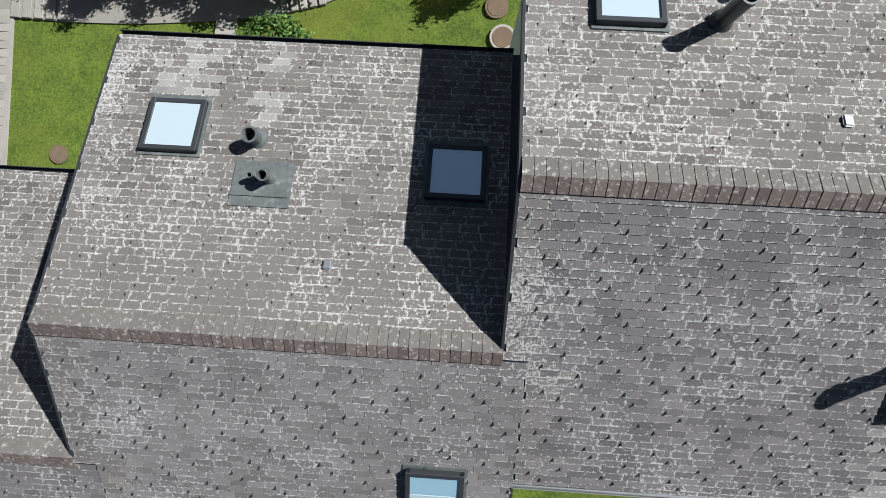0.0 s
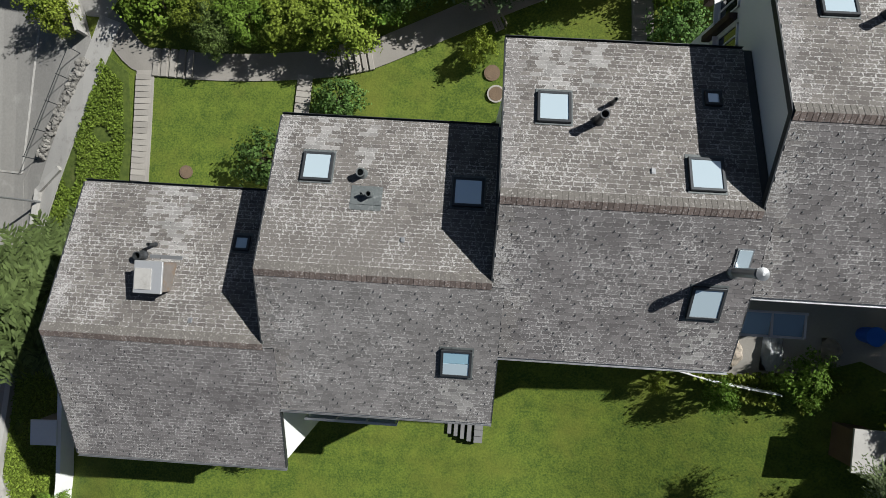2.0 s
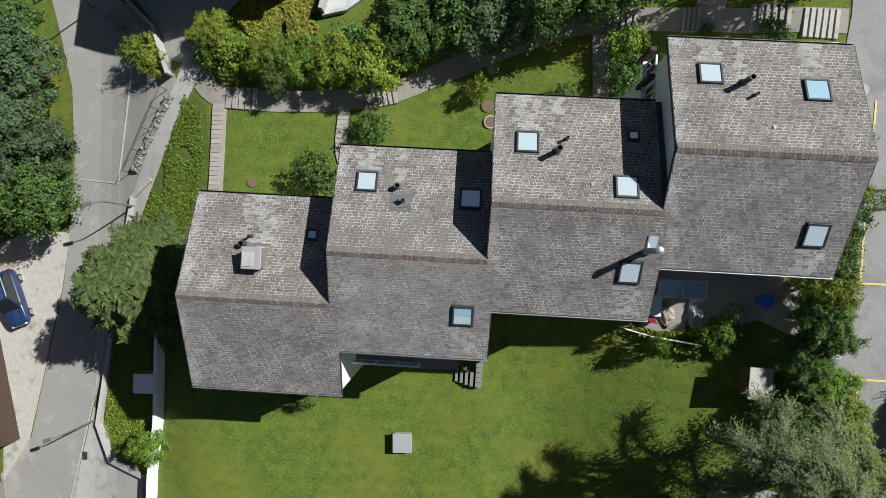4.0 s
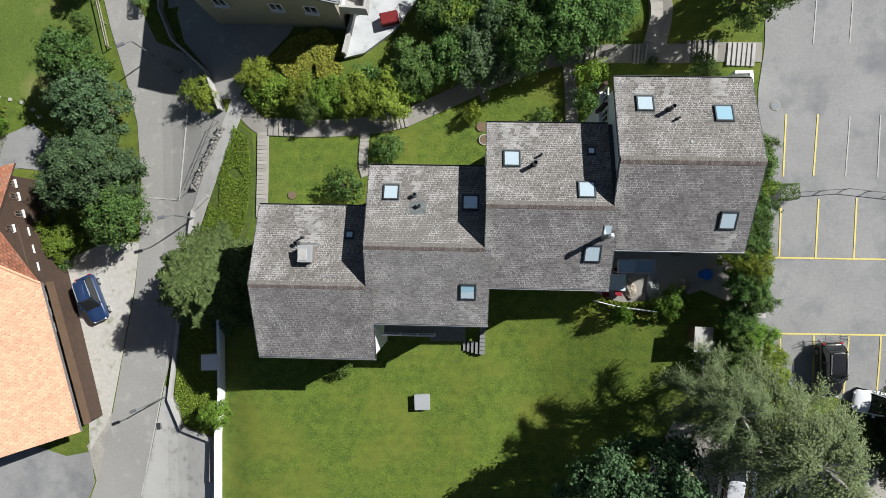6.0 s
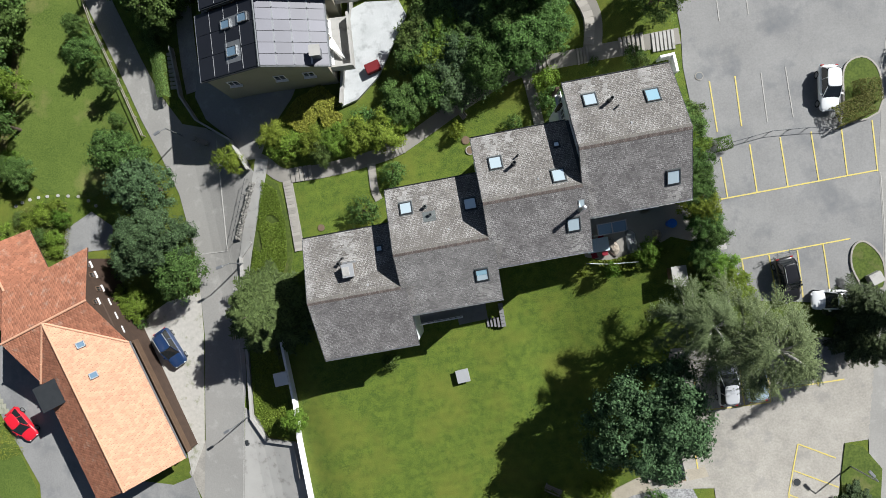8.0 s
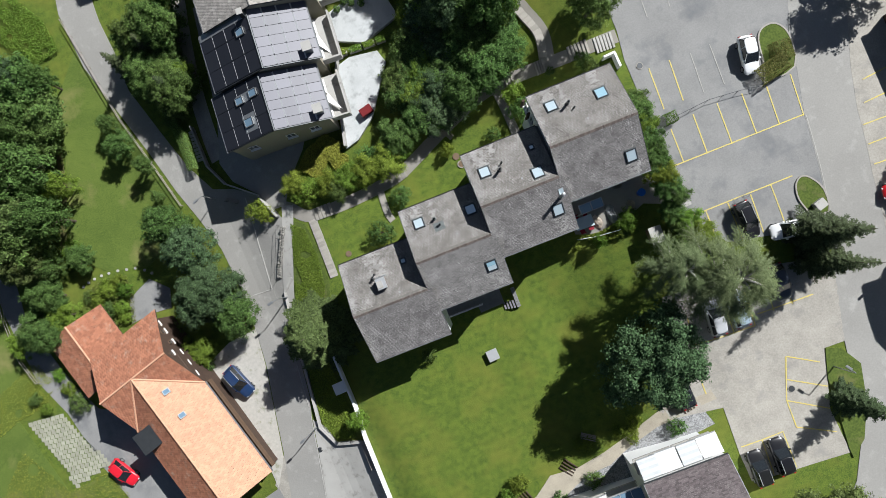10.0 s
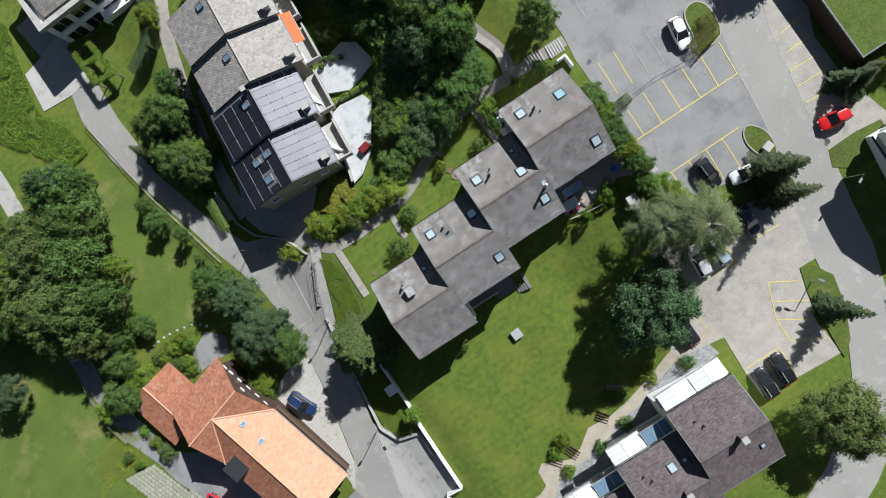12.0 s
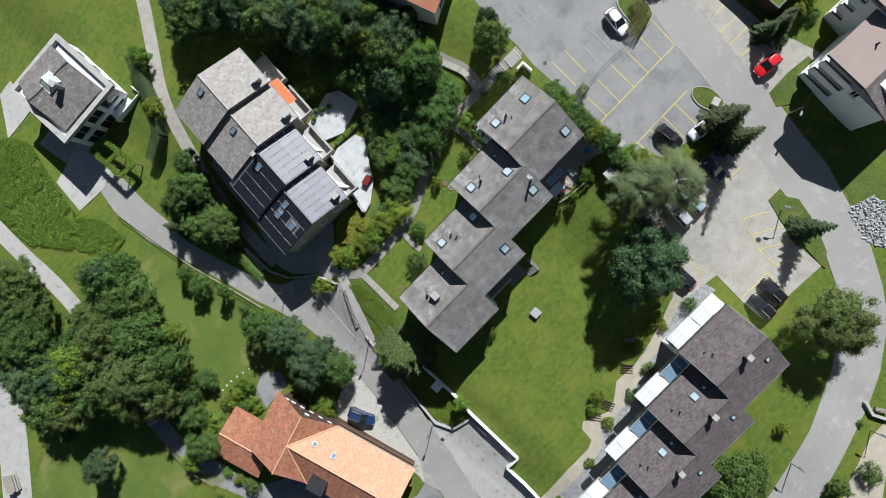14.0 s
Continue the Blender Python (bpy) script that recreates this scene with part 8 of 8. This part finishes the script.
sk = thing("stone_block", pose(31.0, -11.6, land(31.0, -11.6), 0, 0, 15), "pale stone block on a grass island", "stone block")
bm = boxes(((-0.55, -0.45, -0.2), (0.55, 0.45, 0.7)))
bmesh.ops.bevel(bm, geom=bm.edges[:], offset=0.05, segments=2, affect="EDGES")
part("block", bm, CONCRETE, sk)
lg = thing("log_pile", pose(-80.6, 29.2, land(-80.6, 29.2), 0, 0, 60), "pile of pale cut logs at the yard's edge", "log pile")
rng = random.Random(93)
for i in range(14):
    bm = bmesh.new()
    y = (i % 5) * 0.4 - 0.8 + (i // 5) * 0.2
    tube(bm, (-1.4 + rng.uniform(-.2, .2), y, 0.2 + (i // 5) * 0.34), (1.4 + rng.uniform(-.2, .2), y, 0.2 + (i // 5) * 0.34), 0.19, 0.17, 9)
    part("log", bm, WOODGREY, lg)
wt = thing("water_tank", pose(-5.9, 16.4, land(-5.9, 16.4) + 0.5, 0, 0, 10), "dark red parasol box on the terrace", "storage box")
bm = boxes(((-0.7, -0.45, 0), (0.7, 0.45, 0.6)))
bmesh.ops.bevel(bm, geom=bm.edges[:], offset=0.04, segments=2, affect="EDGES")
part("box", bm, material("dark_red_cloth", (0.16, 0.012, 0.015), (0.12, 0.01, 0.012), rough=0.8), wt)

# terrace of the villas: sails, planters, pots
for a, b, c in (((-7.2, 25.4), (-6.7, 23.0), (-7.9, 24.6)), ((-8.7, 19.2), (-8.0, 17.2), (-9.2, 18.4))):
    g = land(*b) + 3.0
    sl = thing("sun_sail", Matrix(), "white triangular sun sail over a villa balcony", "sun sail", "sun sails")
    bm = bmesh.new()
    slab(bm, [(a[0], a[1], g + 0.1), (c[0], c[1], g + 0.5), (b[0], b[1], g - 0.4)], 0.02)
    part("cloth", bm, AWN, sl)
    bm = bmesh.new()
    tube(bm, (b[0], b[1], g - 3.6), (b[0], b[1], g - 0.3), 0.04, n=8)
    part("pole", bm, ALU, sl)
rng = random.Random(97)
for x0, y0, L in ((-6.8, 23.5, 1.5), (-5.0, 23.25, 1.4), (-3.4, 23.05, 1.3), (-1.9, 22.9, 1.0)):
    pb = thing("planter_box", pose(x0, y0, land(x0, y0) + 0.05, 0, 0, -6), "long grey planter box with flowering plants", "planter", "planter boxes")
    part("box", boxes(((0, -0.25, -0.3), (L, 0.25, 0.5))), CONCRETE, pb)
    bm = bmesh.new()
    for _ in range(260):
        leaf(bm, Vector((rng.uniform(0, L), rng.uniform(-0.3, 0.3), 0.5 + rng.uniform(0, 0.4))), Vector((rng.uniform(-1, 1), rng.uniform(-1, 1), 1)), 0.16, rng)
    part("foliage", bm, LEAF_LIGHT, pb)
for x, y in ((-4.4, 27.9), (-2.7, 27.8), (-1.7, 27.3), (-3.4, 28.3)):
    po = thing("plant_pot", pose(x, y, land(x, y)), "round dark pot with a leafy plant", "plant pot", "plant pots")
    bm = bmesh.new()
    tube(bm, (0, 0, 0.0), (0, 0, 0.55), 0.22, 0.3, 14)
    part("pot", bm, DARKMETAL, po)
    bm = bmesh.new()
    for _ in range(150):
        u = Vector((rng.gauss(0, 1), rng.gauss(0, 1), rng.gauss(0.4, 1))).normalized()
        leaf(bm, Vector((0, 0, 0.8)) + u * 0.42, u, 0.18, rng)
    part("foliage", bm, LEAF, po)

# patio of the end house: table, chairs, folded parasol, covered heap
REDCLOTH = material("dark_red_cushion", (0.22, 0.015, 0.03), (0.16, 0.01, 0.02), rough=0.85)
BLUEWHITE = material("pale_blue_cloth", (0.52, 0.62, 0.68), (0.44, 0.54, 0.60), scale=3.0, grain=12.0, rough=0.8)
BEIGE = material("beige_cover", (0.62, 0.55, 0.46), (0.48, 0.42, 0.36), scale=2.5, grain=8.0, rough=0.85, bump=0.4)
PX, PY = 10.1, -4.1
PZ = land(PX, PY) + 0.09
tb = thing("patio_table", pose(PX, PY, PZ, 0, 0, -3), "patio table under a pale blue cloth", "table")
bm = boxes(((-0.95, -0.6, 0.70), (0.95, 0.6, 0.74)))
bmesh.ops.bevel(bm, geom=bm.edges[:], offset=0.015, segments=2, affect="EDGES")
part("tabletop", bm, BLUEWHITE, tb)
for x in (-0.75, 0.75):
    for y in (-0.32, 0.32):
        part("leg", boxes(((x - 0.025, y - 0.025, 0), (x + 0.025, y + 0.025, 0.70))), ALU, tb)
seat0 = thing("patio_chair", pose(PX - 0.5, PY + 0.75, PZ, 0, 0, 180), "metal patio chair with a dark red cushion", "chair", "chairs round the patio table")
part("seat", boxes(((-0.24, -0.24, 0.42), (0.24, 0.24, 0.50))), REDCLOTH, seat0)
part("backrest", boxes(((-0.24, -0.29, 0.46), (0.24, -0.23, 0.92))), REDCLOTH, seat0)
for x in (-0.2, 0.2):
    for y in (-0.2, 0.2):
        part("leg", boxes(((x - 0.018, y - 0.018, 0), (x + 0.018, y + 0.018, 0.42))), DARKMETAL, seat0)
for x, y, t in ((0.45, 0.75, 175), (-0.45, -0.75, 5), (0.5, -0.72, -8)):
    copy_thing(seat0, pose(PX + x, PY + y, PZ, 0, 0, t))


def rumpled(name, x, y, size, mat, label, category, seed):
    """A draped cover: a lumpy mound with folds."""
    g = random.Random(seed)
    ob = thing(name, pose(x, y, land(x, y) + 0.06, 0, 0, g.uniform(0, 180)), label, category)
    bm = bmesh.new()
    n = 14
    v = [[None] * n for _ in range(n)]
    for i in range(n):
        for j in range(n):
            a, b = i / (n - 1) * 2 - 1, j / (n - 1) * 2 - 1
            d = max(0, 1 - (a * a + b * b) ** 0.5)
            hz = size[2] * min(1, d * 1.8) * (0.7 + 0.6 * noise.noise(Vector((a * 2.3, b * 2.3, seed)))) + 0.02
            v[i][j] = bm.verts.new((a * size[0] + 0.08 * noise.noise(Vector((a * 4, b * 4, seed + 5))), b * size[1], hz))
    for i in range(n - 1):
        for j in range(n - 1):
            bm.faces.new((v[i][j], v[i + 1][j], v[i + 1][j + 1], v[i][j + 1]))
    bmesh.ops.solidify(bm, geom=bm.faces[:], thickness=0.015)
    part("cover", bm, mat, ob)


rumpled("covered_heap", 11.5, -4.6, (0.75, 0.5, 0.32), BEIGE, "beige cover thrown over garden furniture", "cover", 5)
rumpled("folded_parasol", 13.0, -4.4, (1.0, 0.5, 0.42), AWN_GREY, "white cloth of a collapsed parasol on the patio", "parasol", 9)
rumpled("covered_heap", 15.0, -4.3, (0.45, 0.4, 0.6), BEIGE, "beige cover thrown over garden furniture", "cover", 12)
rumpled("covered_heap", 14.6, -1.9, (0.5, 0.4, 0.7), WOODGREY, "grey cover over furniture by the house wall", "cover", 15)

sheet("lower_footpath", [(15.4, -55.2), (12.6, -55.2), (10.6, -55.8), (6.4, -57.2), (4.0, -58.4), (0, -62), (4, -64), (10.4, -59.7), (14.5, -57.2)], PATHSAND, "beige gravel path on the lower side of the road", "path", rise=0.06)
wall_run("garden_wall", [(15.6, -51.5), (15.0, -53.2), (15.9, -55.2)], 0.35, 0.6, CONCRETE, "short pale wall at a garden path")


# ---- single paving slabs of the footpaths ----
def slab_run(owner, pts, width, step, seed):
    """Slabs laid one after another along a curve, each a little uneven."""
    g = random.Random(seed)
    shapes = []
    for k in range(4):
        bm = boxes(((-step / 2 + 0.012, -width / 2, 0), (step / 2 - 0.012, width / 2, 0.05)))
        bmesh.ops.bevel(bm, geom=[e for e in bm.edges if min(v.co.z for v in e.verts) > 0.04], offset=0.008, segments=1, affect="EDGES")
        me = bpy.data.meshes.new("slab")
        bm.to_mesh(me)
        bm.free()
        me.materials.append(SLAB)
        shapes.append(me)
    line = [Vector(p) for p in curve_pts(pts, 12)]
    left = step / 2
    for a, b in zip(line, line[1:]):
        L = (b - a).length
        while left <= L:
            p = a.lerp(b, left / L)
            d = (b - a).normalized()
            slope = math.atan2(land(*(p + d * 0.5)) - land(*(p - d * 0.5)), 1.0)
            ob = new("slab", g.choice(shapes))
            ob.parent = owner
            ob.matrix_basis = pose(p.x, p.y, land(*p) + 0.05 + g.uniform(0, 0.012), 0, -math.degrees(slope), math.degrees(math.atan2(d.y, d.x)) + g.uniform(-0.8, 0.8))
            left += step
        left -= L


slab_run(bpy.data.objects["path_to_house"], [(-16.35, 8.0), (-16.45, 5), (-16.6, 1.5)], 0.92, 0.30, 701)
slab_run(bpy.data.objects["path_to_house.001"], [(-8.1, 7.7), (-8.3, 5.5), (-8.1, 4.4)], 0.72, 0.30, 702)
slab_run(bpy.data.objects["path_to_house.002"], [(7.6, 12.0), (7.7, 10), (7.7, 6.5)], 0.86, 0.30, 703)
slab_run(bpy.data.objects["path_north"], [(13.4, 13.0), (13.9, 15.5), (13.1, 18.9), (12.2, 24), (13, 32)], 1.45, 0.60, 704)


# ---- single pavers of the parking square ----
_p = bmesh.new()
box(_p, (-0.26, -0.26, -0.1), (0.26, 0.26, 0.05))
paver_mesh = bpy.data.meshes.new("paver")
_p.to_mesh(paver_mesh)
_p.free()
paver_mesh.materials.append(PAVER)
for i in range(22):
    for j in range(22):
        u = Vector((-60.6, 0.9)) + Vector((0.955, -0.13)).normalized() * (0.62 * i - 3.0) + Vector((0.34, -0.94)).normalized() * (0.62 * j)
        if inside((u.x, u.y), PAVED):
            ob = new("paver", paver_mesh)
            ob.parent = pavers
            ob.matrix_basis = pose(u.x, u.y, land(u.x, u.y) + 0.03, 0, 0, -12)
